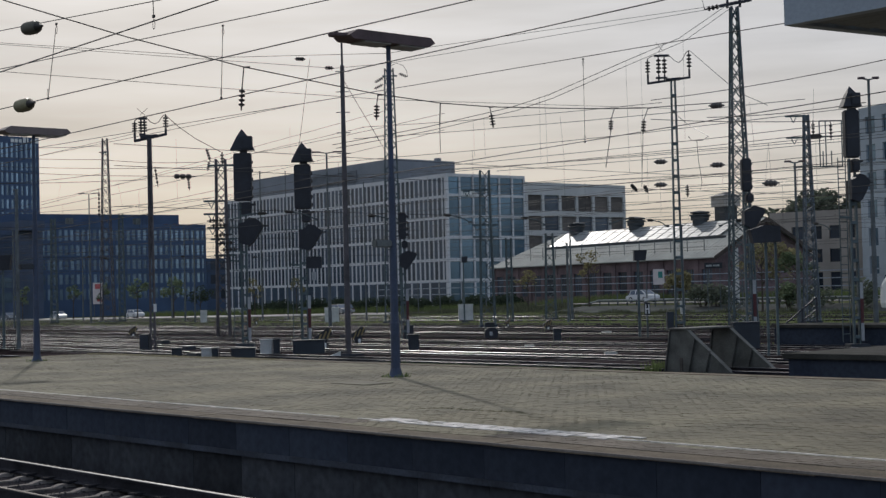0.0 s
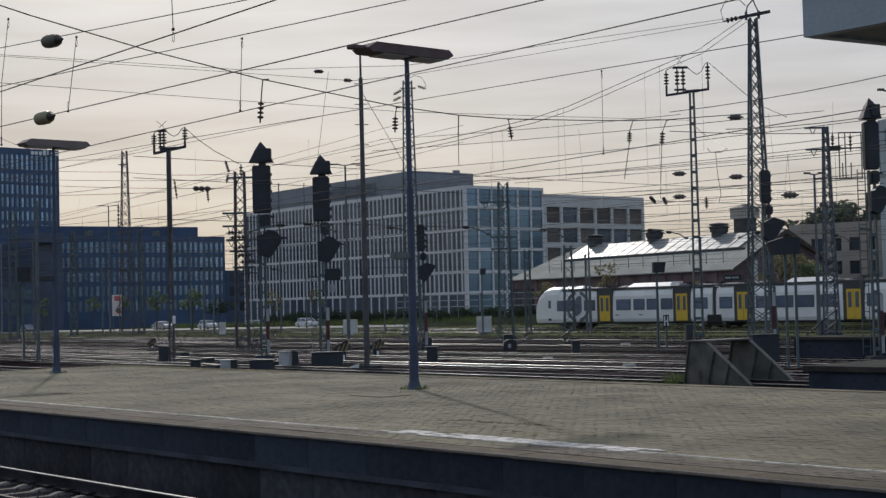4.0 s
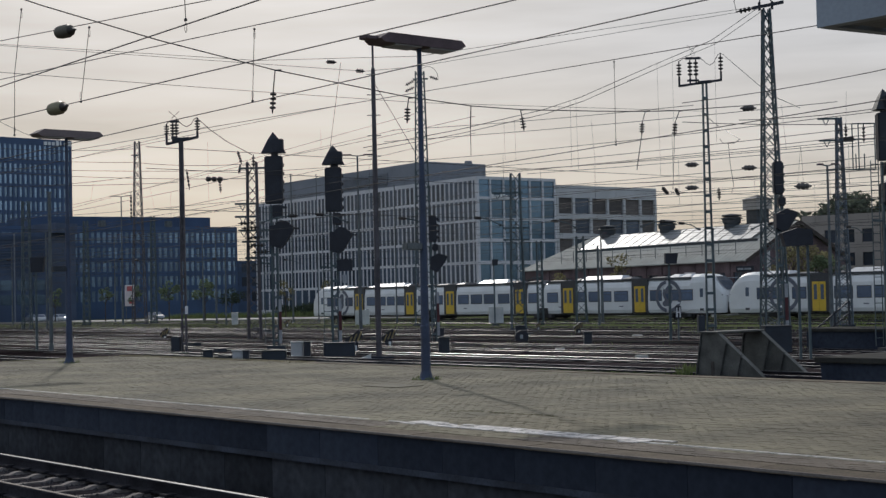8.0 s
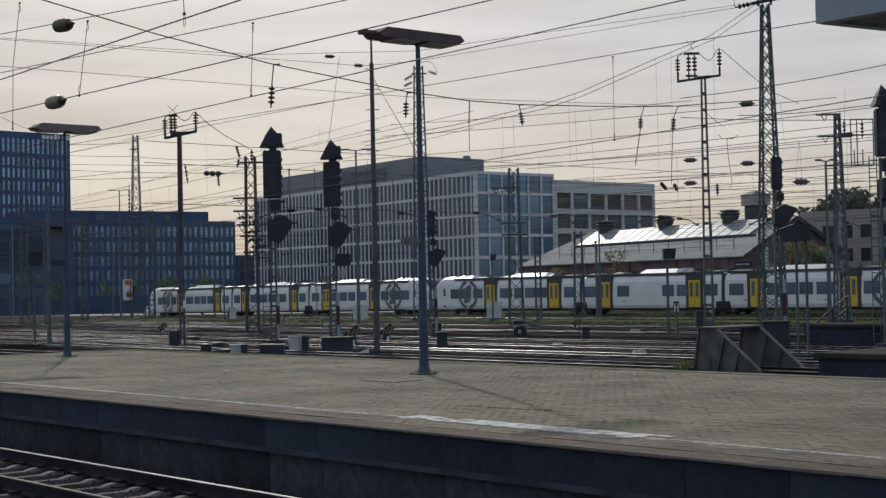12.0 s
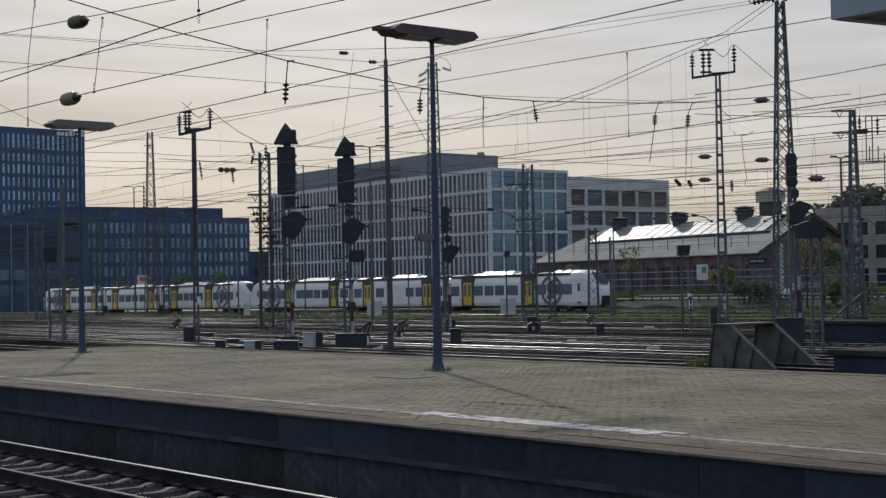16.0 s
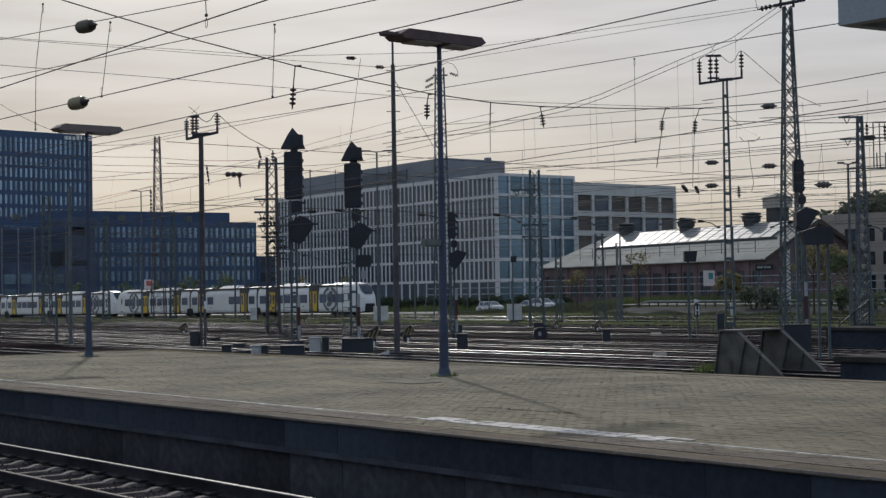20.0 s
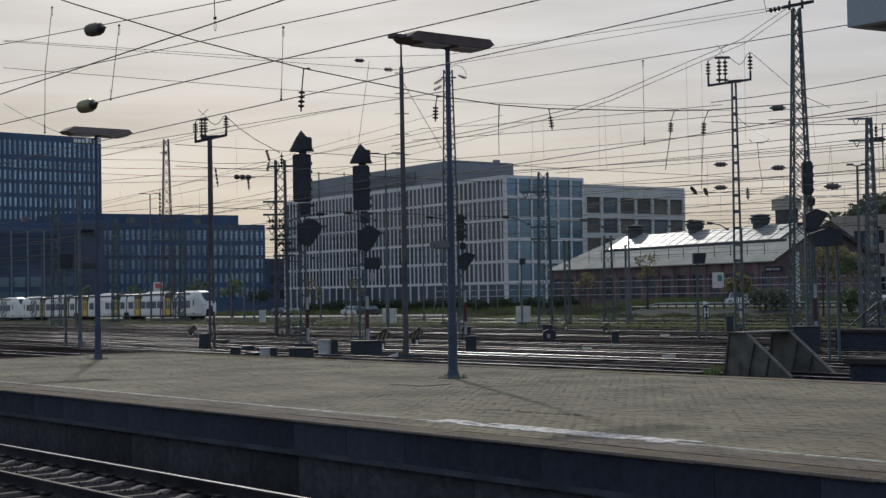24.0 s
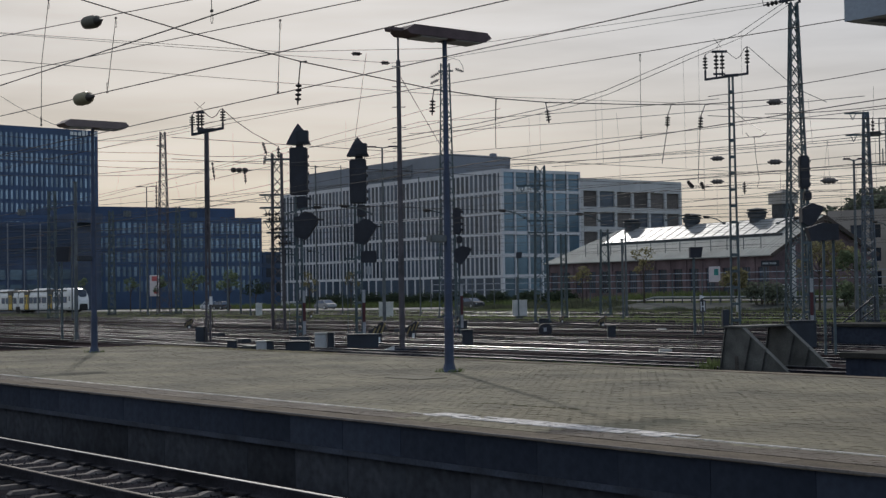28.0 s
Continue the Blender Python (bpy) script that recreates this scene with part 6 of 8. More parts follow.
bmesh.ops.recalc_face_normals(hz, faces=hz.faces)
part("housing", hz, M_BLACK, ds)
part("visor", boxed(0.3, 0.72, -0.16, 0.16, 0.66, 0.72), M_BLACK, ds)
part("plate", boxed(-0.12, 0.06, -0.225, -0.203, 0.36, 0.6), M_MARKER, ds)
part("foot", boxed(-0.12, 0.12, -0.12, 0.12, 0.12, 0.24), M_BLACK, ds)
ds.matrix_basis = ds.matrix_basis @ Matrix.Diagonal((0.78, 0.78, 0.78, 1))
dw = thing("derailer_wedge", -46.82, 35.0, GROUND_Z + 0.15, VIEW_RZ, "pale grey steel wedge beside the rail", "track device")
wb = bmesh.new()
va = [wb.verts.new(v) for v in ((-0.35, -0.15, 0), (0.2, -0.15, -0.05), (0.2, -0.15, 0.22))]
vb = [wb.verts.new((v.co.x, 0.15, v.co.z)) for v in va]
for i in range(3):
    wb.faces.new((va[i], va[(i + 1) % 3], vb[(i + 1) % 3], vb[i]))
wb.faces.new(va[::-1])
wb.faces.new(vb)
part("wedge", wb, M_CABINET, dw)


sb = thing("signal_screen", -30.34, 41.0, GROUND_Z, VIEW_RZ, "large dark box-shaped screen on two posts", "railway signal")
zt = 3.54 - GROUND_Z
scn = bmesh.new()
prof = [(-0.62, -0.1), (-0.5, -0.55), (0.42, -0.52), (0.42, 0.0), (-0.1, 0.06)]
va = [scn.verts.new((px, -0.22, zt + pz)) for px, pz in prof]
vb = [scn.verts.new((px, 0.22, zt + pz)) for px, pz in prof]
for i in range(5):
    scn.faces.new((va[i], va[(i + 1) % 5], vb[(i + 1) % 5], vb[i]))
scn.faces.new(va[::-1])
scn.faces.new(vb)
bmesh.ops.recalc_face_normals(scn, faces=scn.faces)
part("screen", scn, M_BLACK, sb)
for sx in (-0.05, 0.28):
    part("post", boxed(sx - 0.04, sx + 0.04, -0.04, 0.04, 0, zt - 0.5), M_GREEN, sb)
hr = thing("stair_handrail", -36.79, 52.0, GROUND_Z, VIEW_RZ, "black steel handrail of short steps", "handrail")
for x0, z0, z1 in ((-0.75, 0.3, 0.9), (0.0, 0.3, 1.55), (0.62, 0.3, 2.0)):
    part("post", boxed(x0 - 0.03, x0 + 0.03, -0.03, 0.03, z0 - 0.3, z1), M_BLACK, hr)
part("rail", beam(bmesh.new(), (-0.75, 0, 0.9), (0.62, 0, 2.0), 0.06), M_BLACK, hr)
part("rail", beam(bmesh.new(), (-0.75, 0, 0.45), (0.62, 0, 1.5), 0.05), M_BLACK, hr)


# ---------------------------------------------------------------- bracket arms and finer wires
def bracket_arms(t, rows):
    """Arms (height, from, to) with V hangers under them, on a lattice mast."""
    for z, xa, xb in rows:
        part("bracket_arm", beam(bmesh.new(), (xa, 0, z), (xb, 0, z), 0.1, 0.12), M_GREEN, t)
        n = max(1, int(abs(xb - xa) / 0.9))
        for i in range(n):
            c = xa + (xb - xa) * (i + 0.35) / n
            v = bmesh.new()
            beam(v, (c - 0.22, 0, z), (c, 0, z - 0.42), 0.045)
            beam(v, (c + 0.22, 0, z), (c, 0, z - 0.42), 0.045)
            part("hanger", v, M_GREEN, t)


masts = [o for o in scene.objects if o.name.startswith("lattice_mast")]
for o in masts:
    y = round(o.location.y, 1)
    if y == 49.2:
        bracket_arms(o, ((10.75, -0.8, 0.9), (8.55, -1.1, 0.3), (7.75, -1.1, 0.3), (6.9, -0.9, 1.0), (6.2, -0.7, 0.9), (5.2, -0.5, 0.8)))
        for k, z in enumerate((7.3, 7.0, 6.4, 5.9, 5.5)):
            part("insulator", insulator(bmesh.new(), (-0.85 + 0.2 * k, -0.5, z), (0.25 + 0.2 * k, -0.5, z + 0.05), 0.13, 4), M_PORC, o)
        part("post_insulator", insulator(bmesh.new(), (0.1, 0, 10.8), (0.1, 0, 11.6), 0.12, 3), M_PORC, o)
    elif y == 80.0 and o.location.x > -75:
        bracket_arms(o, ((13.4, -1.35, 0.15), (12.0, -1.3, 0.15)))
        for z, xa, xb in ((12.05, 0.15, 2.3), (10.1, -0.9, 2.3), (13.05, 0.85, 2.3)):
            part("cage_beam", beam(bmesh.new(), (xa, 0, z), (xb, 0, z), 0.07, 0.08), M_GREEN, o)
        for x, z0, z1 in ((0.85, 10.1, 13.05), (1.25, 10.1, 13.0), (2.3, 10.1, 13.05), (1.05, 10.15, 11.1), (1.6, 10.15, 11.1)):
            part("cage_post", beam(bmesh.new(), (x, 0, z0), (x, 0, z1), 0.06), M_GREEN, o, "slim upright of a switch cage")
        for x, z in ((0.45, 12.35), (1.6, 12.25)):
            part("insulator", insulator(bmesh.new(), (x, 0, z - 0.45), (x, 0, z + 0.75), 0.11, 4), M_PORC, o)
        part("switch_drive", boxed(0.25, 0.95, -0.2, 0.2, 11.9, 12.2, bevel=0.06), M_PORC, o)
    elif y == 68.0:
        bracket_arms(o, ((9.4, -1.6, 0.5), (7.0, -0.9, 0.9), (6.2, -0.9, 0.9)))
    elif y == 93.0 and o.location.x < -120:
        bracket_arms(o, ((22.3, -0.8, 0.5),))
        part("insulator", insulator(bmesh.new(), (-0.9, 0, 13.5), (-0.9, 0, 17.5), 0.16, 6), M_PORC, o)
    elif y == 80.0:
        bracket_arms(o, ((21.4, -0.6, 0.7),))
        for a_, b_ in (((-1.25, 0, 20.85), (-0.45, 0, 21.3)), ((0.85, 0, 21.6), (1.6, 0, 21.3)), ((-1.3, 0, 20.3), (-0.5, 0, 20.7))):
            part("insulator", insulator(bmesh.new(), a_, b_, 0.15, 4), M_PORC, o)
        part("loop_cable", cable(bmesh.new(), [(0.2, 0, 22.3), (0.7, 0, 22.5), (1.25, 0, 22.3), (1.55, 0, 21.8), (1.6, 0, 21.3)], 0.02), M_WIRE, o)
        part("post_insulator", insulator(bmesh.new(), (0.15, 0, 22.2), (0.15, 0, 22.8), 0.1, 3), M_PORC, o)

# wires of the far side, between the masts
def far_wire(a, b):
    wire("overhead_wire", sag(*longer(a, b), 0.12, 5), 0.015, "thin dark overhead wire")


for a, b, dip in (((-228.28, 93.00, 27.22), (-174.20, 93.00, 21.81), 0.5), ((-228.30, 93.00, 25.85), (-174.55, 93.00, 20.04), 0.4), ((-174.55, 93.00, 20.04), (-147.14, 93.00, 17.55), 0.3), ((-228.34, 93.00, 23.94), (-147.16, 93.00, 16.82), 0.4), ((-228.35, 93.00, 23.39), (-147.18, 93.00, 15.82), 0.5), ((-206.93, 93.00, 19.19), (-174.59, 93.00, 18.17), 0.2), ((-228.40, 93.00, 20.75), (-163.12, 93.00, 16.54), 0.2)):
    wire("overhead_wire", sag(a, b, dip, 6), 0.03, "thin dark wire between far masts")
for a, b in (((-172.01, 70.00, 10.27), (-108.89, 70.00, 14.11)), ((-162.17, 66.00, 10.61), (-104.42, 66.00, 12.92)), ((-147.34, 60.00, 14.61), (-112.58, 60.00, 15.14)), ((-123.81, 60.00, 9.70), (-94.99, 60.00, 9.23)), ((-103.61, 56.00, 8.61), (-87.16, 56.00, 9.30)), ((-105.36, 70.00, 11.96), (-86.48, 70.00, 12.96)), ((-90.28, 60.00, 12.06), (-74.10, 60.00, 12.52)), ((-74.10, 60.00, 12.52), (-58.62, 62.00, 11.99)), ((-67.94, 55.00, 10.97), (-46.08, 55.00, 10.08))):
    far_wire(a, b)
for a, b in ( ((-67.75, 60.00, 9.03), (-40.77, 60.00, 8.83)), ((-65.48, 58.00, 9.18), (-39.40, 58.00, 8.95)), ((-64.89, 64.00, 9.15), (-43.50, 64.00, 8.80)), ((-69.02, 66.00, 8.52), (-44.88, 66.00, 8.38)), ((-73.21, 70.00, 8.47), (-47.62, 70.00, 8.10)), ((-69.06, 74.00, 7.95), (-50.36, 74.00, 7.55)), ((-69.35, 76.00, 7.55), (-51.74, 76.00, 6.96)), ((-73.01, 80.00, 7.29), (-54.48, 80.00, 6.81)), ((-41.90, 50.00, 8.94), (-33.96, 50.00, 8.12)), ((-37.68, 45.00, 9.10), (-30.52, 45.00, 9.23)), ((-37.58, 48.00, 8.50), (-32.59, 48.00, 8.35))):
    far_wire(a, b)
def hanging_wire(a, b):
    wire("dropper_wire", [a, b], 0.007, "thin dropper wire hanging between wires", 3)


for a, b in (((-100.54, 60.00, 14.13), (-100.47, 60.00, 9.21)), ((-93.55, 66.00, 14.66), (-93.60, 66.00, 12.63)), ((-65.81, 60.00, 11.94), (-65.76, 60.00, 9.74)), ((-64.85, 60.00, 12.05), (-64.81, 60.00, 9.49)), ((-60.08, 60.00, 12.77), (-60.09, 60.00, 8.79)), ((-61.61, 62.00, 13.12), (-61.53, 62.00, 8.88)), ((-60.39, 62.00, 11.72), (-60.14, 62.00, 8.94)), ((-53.37, 60.00, 13.88), (-53.32, 60.00, 7.81))):
    hanging_wire(a, b)
for a, b in ( ((-54.02, 62.00, 14.67), (-54.04, 62.00, 9.19)), ((-49.34, 60.00, 14.73), (-49.40, 60.00, 9.29)), ((-42.20, 56.00, 10.13), (-42.00, 56.00, 8.01)), ((-42.65, 58.00, 8.36), (-42.89, 58.00, 6.65)), ((-42.65, 58.00, 8.36), (-42.57, 58.00, 6.63)), ((-41.40, 60.00, 10.95), (-41.48, 60.00, 9.11)), ((-161.28, 80.00, 13.34), (-160.18, 80.00, 16.32)), ((-146.63, 80.00, 14.70), (-145.66, 80.00, 11.79))):
    hanging_wire(a, b)
j = cable(bmesh.new(), [(-52.78, 63.00, 11.31), (-50.80, 62.00, 10.28), (-47.86, 60.00, 9.27), (-48.26, 60.00, 9.10), (-48.96, 60.00, 9.16), (-49.18, 60.00, 9.39)], 0.018)
tagged(link("jumper_wire", j, M_WIRE), "looped jumper wire hanging from the mast", "overhead wire", kind="structure")
j = cable(bmesh.new(), [(-48.63, 60.00, 9.13), (-48.55, 60.00, 8.05), (-48.36, 60.00, 6.93), (-48.51, 60.00, 6.53)], 0.018)
tagged(link("jumper_wire", j, M_WIRE), "looped jumper wire hanging from the mast", "overhead wire", kind="structure")
e = insulator(bmesh.new(), (-134.95, 80.00, 14.43), (-130.41, 80.00, 14.05), 0.28, 3)
tagged(link("strain_insulator", e, M_PORC), "dark strain insulator of three sheds in a wire", "insulator", "insulators", "structure")
e = insulator(bmesh.new(), (-131.75, 80.00, 14.08), (-131.56, 80.00, 12.71), 0.16, 4)
tagged(link("hanging_insulator", e, M_PORC), "small hanging insulator under a wire", "insulator", "insulators", "structure")
for a, b in (((-121.16, 70.00, 13.96), (-120.68, 70.00, 12.00)), ((-96.12, 60.00, 12.99), (-95.57, 60.00, 11.94)), ((-95.73, 60.00, 11.96), (-95.99, 60.00, 11.24)), ((-56.80, 64.00, 7.56), (-56.30, 64.00, 7.08)), ((-55.79, 64.00, 7.43), (-55.51, 64.00, 6.96)), ((-52.64, 64.00, 7.23), (-52.62, 64.00, 6.54))):
    e = insulator(bmesh.new(), a, b, 0.12, 4)
    tagged(link("hanging_insulator", e, M_PORC), "small slanting porcelain insulator", "insulator", "insulators", "structure")


def steady_arm(x, y, z, seed):
    rnd = random.Random(seed)
    s = rnd.choice((-1, 1))
    t = thing("steady_arm", x, y, z, 0, "short registration arm with an insulator on a contact wire", "overhead fitting", "steady arms", "structure")
    part("arm", cable(bmesh.new(), [(0, 0, 0), (0.1, s * 0.7, 0.22), (0.1, s * 1.3, 0.3)], 0.03), M_GREEN, t)
    part("insulator", insulator(bmesh.new(), (0.1, s * 1.3, 0.3), (0.1, s * 1.75, 0.31), 0.08, 4), M_PORC, t)
    part("clamp", boxed(-0.08, 0.08, -0.05, 0.05, -0.05, 0.06), M_GALV, t)


for i, sx in enumerate((-51.6, -111.6, -171.6)):
    cw = thing("cross_wires", 0, 0, 0, 0, "pair of cross wires tying the contact lines", "overhead wire", "overhead lines", "structure")
    for z in (5.15, 6.75, 7.6):
        part("cross_wire", cable(bmesh.new(), [(sx, 28, z + 0.1), (sx, 50, z), (sx, 80, z + 0.1), (sx, 110, z + 0.15)], 0.012), M_WIRE, cw)
    for k, y in enumerate((33.3, 37.7, 42.2, 46.7, 51.7, 56.5, 61.0, 65.5, 76.0)):
        steady_arm(sx, y, 4.76 + (y % 3) * 0.06, i * 20 + k)


# ---------------------------------------------------------------- train
TRAIN_Y = 102.0
UNIT = 63.1
BODY = 62.95


def body_section(x, half, z0, z1, nose=0.0):
    """Half-rounded body outline at x: skirt, side, shoulder, roof."""
    h = half
    pts = [(-h * 0.9, z0), (-h, z0 + 0.35), (-h, z0 + (z1 - z0) * 0.45), (-h * 0.97, z0 + (z1 - z0) * 0.78), (-h * 0.84, z0 + (z1 - z0) * 0.93), (-h * 0.5, z1)]
    pts = pts + [(-p, q) for p, q in pts[::-1]]
    return [(x, p, q) for p, q in pts]


def loft(bm, secs):
    rs = [[bm.verts.new(v) for v in s] for s in secs]
    n = len(rs[0])
    for a, b in zip(rs, rs[1:]):
        for i in range(n):
            bm.faces.new((a[i], a[(i + 1) % n], b[(i + 1) % n], b[i]))
    bm.faces.new(rs[0][::-1])
    bm.faces.new(rs[-1])
    bmesh.ops.recalc_face_normals(bm, faces=bm.faces)
    return bm


def arc_strip(bm, cx, cz, r0, r1, a0, a1, y, n=18):
    """A flat curved band on the car side."""
    for i in range(n):
        a, b = radians(a0 + (a1 - a0) * i / n), radians(a0 + (a1 - a0) * (i + 1) / n)
        q = [(cx + r * math.cos(t), cz + r * math.sin(t)) for t, r in ((a, r0), (b, r0), (b, r1), (a, r1))]
        lo = [bm.verts.new((x, y, z)) for x, z in q]
        hi = [bm.verts.new((x, y + 0.02, z)) for x, z in q]
        bm.faces.new(lo)
        for k in range(4):
            bm.faces.new((lo[k], hi[k], hi[(k + 1) % 4], lo[(k + 1) % 4]))
    return bm


# cab outline: distance from the tip, height, half width, skirt
NOSE = ((0.0, 1.75, 0.55, 0.72), (0.07, 2.1, 0.84, 0.62), (0.24, 2.5, 1.02, 0.57), (0.52, 2.94, 1.13, 0.56), (0.92, 3.4, 1.2, 0.56), (1.4, 3.76, 1.25, 0.56), (2.0, 3.96, 1.28, 0.56), (2.8, 4.04, 1.3, 0.56), (3.7, 4.0, 1.3, 0.56))


def drop_shape(bm, cx, cz, rx, rz, lean, y, n=16):
    """A flat filled oval on the car side."""
    c, s = math.cos(radians(lean)), math.sin(radians(lean))
    ring = [(cx + rx * math.cos(a) * c - rz * math.sin(a) * s, cz + rx * math.cos(a) * s + rz * math.sin(a) * c) for a in (2 * math.pi * i / n for i in range(n))]
    lo = [bm.verts.new((x, y, z)) for x, z in ring]
    hi = [bm.verts.new((x, y + 0.02, z)) for x, z in ring]
    bm.faces.new(lo)
    bm.faces.new(hi[::-1])
    for k in range(n):
        bm.faces.new((lo[k], hi[k], hi[(k + 1) % n], lo[(k + 1) % n]))
    return bm


def train_unit(middle):
    t = thing("train_unit", 0, TRAIN_Y, RAIL_Z, 0, "white three-car electric train unit with yellow doors and grey swirls", "train", "coupled train units")
    H, S0, HW = 3.68, 0.56, 1.3
    cars = ((0.0, 22.58), (23.02, BODY - 23.02), (BODY - 22.58, BODY))
    mirror = lambda pairs: [(BODY - b, BODY - a) for a, b in pairs]
    for i, (a, b) in enumerate(cars):
        cab = [body_section(x, hw, z0, z1) for x, z1, hw, z0 in NOSE]
        if i == 0:
            secs = cab + [body_section(3.85, HW, S0, H), body_section(b, HW, S0, H)]
        elif i == 2:
            secs = [body_section(a, HW, S0, H), body_section(BODY - 3.85, HW, S0, H)]
            secs += [[(BODY - x, y_, z) for x, y_, z in q] for q in cab[::-1]]
        else:
            secs = [body_section(a, HW, S0, H), body_section(b, HW, S0, H)]
        part("car_body", loft(bmesh.new(), secs), M_TRAIN, t, "white enamelled car body")
        part("underframe", boxed(a + 1.2, b - 1.2, -1.05, 1.05, 0.42, 0.7), M_BOGIE, t)
    for a in (22.58, BODY - 23.02):
        part("gangway_bellows", boxed(a, a + 0.44, -1.15, 1.15, 0.6, 3.6), M_TRAINGREY, t, "dark folding gangway")
    # bogies with wheels, the shared ones behind dark covers
    wheel = mesh_of("wheel", turned(bmesh.new(), (0, -0.06, 0), (0, 0.06, 0), ((0, 0.40), (0.4, 0.40), (0.5, 0.43), (1, 0.43)), 16), M_BOGIE)
    for bx in (5.0, 22.8, BODY - 22.8, BODY - 5.0):
        bg = part("bogie", boxed(bx - 1.5, bx + 1.5, -1.15, 1.15, 0.2, 0.6, bevel=0.05), M_BOGIE, t)
        for sx in (-1.05, 1.05):
            for sy in (-0.78, 0.78):
                shared("wheel", wheel, bg, pose(bx + sx, sy, 0.43))
        for sy in (-1.24, 1.24):
            part("axle_box", boxed(bx - 1.25, bx - 0.85, sy - 0.06, sy + 0.06, 0.25, 0.55, bevel=0.02), M_TRAINGREY, bg)
            part("axle_box", boxed(bx + 0.85, bx + 1.25, sy - 0.06, sy + 0.06, 0.25, 0.55, bevel=0.02), M_TRAINGREY, bg)
            if 10 < bx < BODY - 10:
                part("bogie_cover", boxed(bx - 0.78, bx + 0.78, sy * 1.04 - 0.05, sy * 1.04 + 0.05, 0.5, 1.18, bevel=0.02), M_BOGIE, t, "dark cover below the gangway")
    # doors
    leaf = mesh_of("door_leaf", boxed(-0.325, 0.325, -0.02, 0.02, 0.0, 2.4, bevel=0.012), M_DOORYELLOW)
    glass = mesh_of("door_window", boxed(-0.165, 0.165, -0.012, 0.012, 0, 1.25, bevel=0.03), M_TRAINGLASS)
    front = [(3.5, 5.02), (5.1, 6.7), (7.15, 8.5), (11.3, 13.0), (13.45, 14.72), (15.05, 16.35), (16.75, 18.05), (20.6, 22.05)]
    frames = {}
    for side in (-1, 1):
        ys = side * (HW + 0.012)
        for dx in (9.8, 19.15, 26.0, BODY - 26.0, BODY - 19.15, BODY - 9.8):
            fr = part("door_portal", boxed(dx - 1.02, dx + 1.02, min(ys - side * 0.16, ys), max(ys - side * 0.16, ys), 0.57, 3.6, bevel=0.02), M_TRAINGREY, t, "anthracite door surround")
            for s in (-0.335, 0.335):
                shared("door_leaf", leaf, fr, pose(dx + s, ys + side * 0.015, 0.68))
                shared("door_window", glass, fr, pose(dx + s, ys + side * 0.035, 1.62))
            part("door_step", boxed(dx - 0.75, dx + 0.75, min(ys, ys + side * 0.06), max(ys, ys + side * 0.06), 0.58, 0.66), M_BOGIE, fr)
        # side windows: dark frame, pane coloured by reflected sky, vent bar
        for n_, (a, b) in enumerate(front + [(23.45, 24.75)] + middle + mirror([(23.45, 24.75)]) + mirror(front)):
            k = round(b - a, 2)
            if k not in frames:
                frames[k] = (mesh_of("window_frame", boxed(-k / 2 - 0.05, k / 2 + 0.05, -0.01, 0.01, -0.05, 0.95, bevel=0.008), M_TRAINGREY),
                             mesh_of("side_window", boxed(-k / 2, k / 2, -0.015, 0.015, 0, 0.9, bevel=0.03), M_TRAINPANE),
                             mesh_of("vent_bar", boxed(-k / 2, k / 2, -0.008, 0.008, 0, 0.035), M_TRAINGREY))
            fm = shared("window_frame", frames[k][0], t, pose((a + b) / 2, ys, 1.74))
            shared("side_window", frames[k][1], fm, pose(0, side * 0.008, 0))
            if n_ % 3 != 1:
                shared("vent_bar", frames[k][2], fm, pose(0, side * 0.026, 0.62))
        # curved decor by the cabs
        for cx, m in ((6.3, 1), (BODY - 6.3, -1)):
            d = bmesh.new()
            yy = ys - 0.035 if side < 0 else ys + 0.015
            arc_strip(d, cx - 0.08, 2.1, 1.14, 1.46, 98, 262, yy)
            arc_strip(d, cx + 0.08, 2.1, 1.14, 1.48, -84, 80, yy)
            drop_shape(d, cx + 0.06, 2.72, 0.5, 0.32, 38, yy)
            drop_shape(d, cx - 0.2, 1.5, 0.52, 0.3, 12, yy - 0.004)
            arc_strip(d, cx + 0.25, 2.36, 0.62, 0.9, 150, 232, yy + 0.003, 8)
            arc_strip(d, cx - 0.45, 2.0, 0.66, 0.95, -35, 40, yy + 0.006, 8)
            part("swirl", d, M_DECOR, t, "slate grey curved swirl")
        for cx in (2.45, BODY - 2.45):
            part("cab_door_frame", boxed(cx - 0.34, cx + 0.34, ys - 0.008, ys + 0.008, 0.72, 3.0, bevel=0.006), M_TRAIN, t)
            part("cab_door_window", boxed(cx - 0.2, cx + 0.2, ys - 0.02, ys + 0.02, 1.95, 2.75, bevel=0.04), M_TRAINGLASS, t)
            part("cab_step", boxed(cx - 0.22, cx + 0.22, ys - 0.015, ys + 0.015, 0.78, 0.98), M_TRAINGREY, t)
        for cx in (5.2, BODY - 5.2):
            part("bogie_skirt", boxed(cx - 1.25, cx + 1.25, ys - 0.01, ys + 0.05 if side > 0 else ys + 0.01, 0.72, 0.86, bevel=0.01), M_TRAIN, t, "white ledge over the bogie")
        for a, b in cars:
            part("skirt_line", boxed(a + (4.4 if a == 0 else 0.1), b - (4.4 if b == BODY else 0.1), ys - 0.006, ys + 0.006, 0.57, 0.63), M_TRAINGREY, t)
        for a in (11.1, 14.0, 28.2, BODY - 20.5, BODY - 12.4):
            part("lettering_bar", boxed(a, a + 0.5, ys - 0.006, ys + 0.006, 1.2, 1.29), M_DECOR, t, "small plain grey bar of lettering")
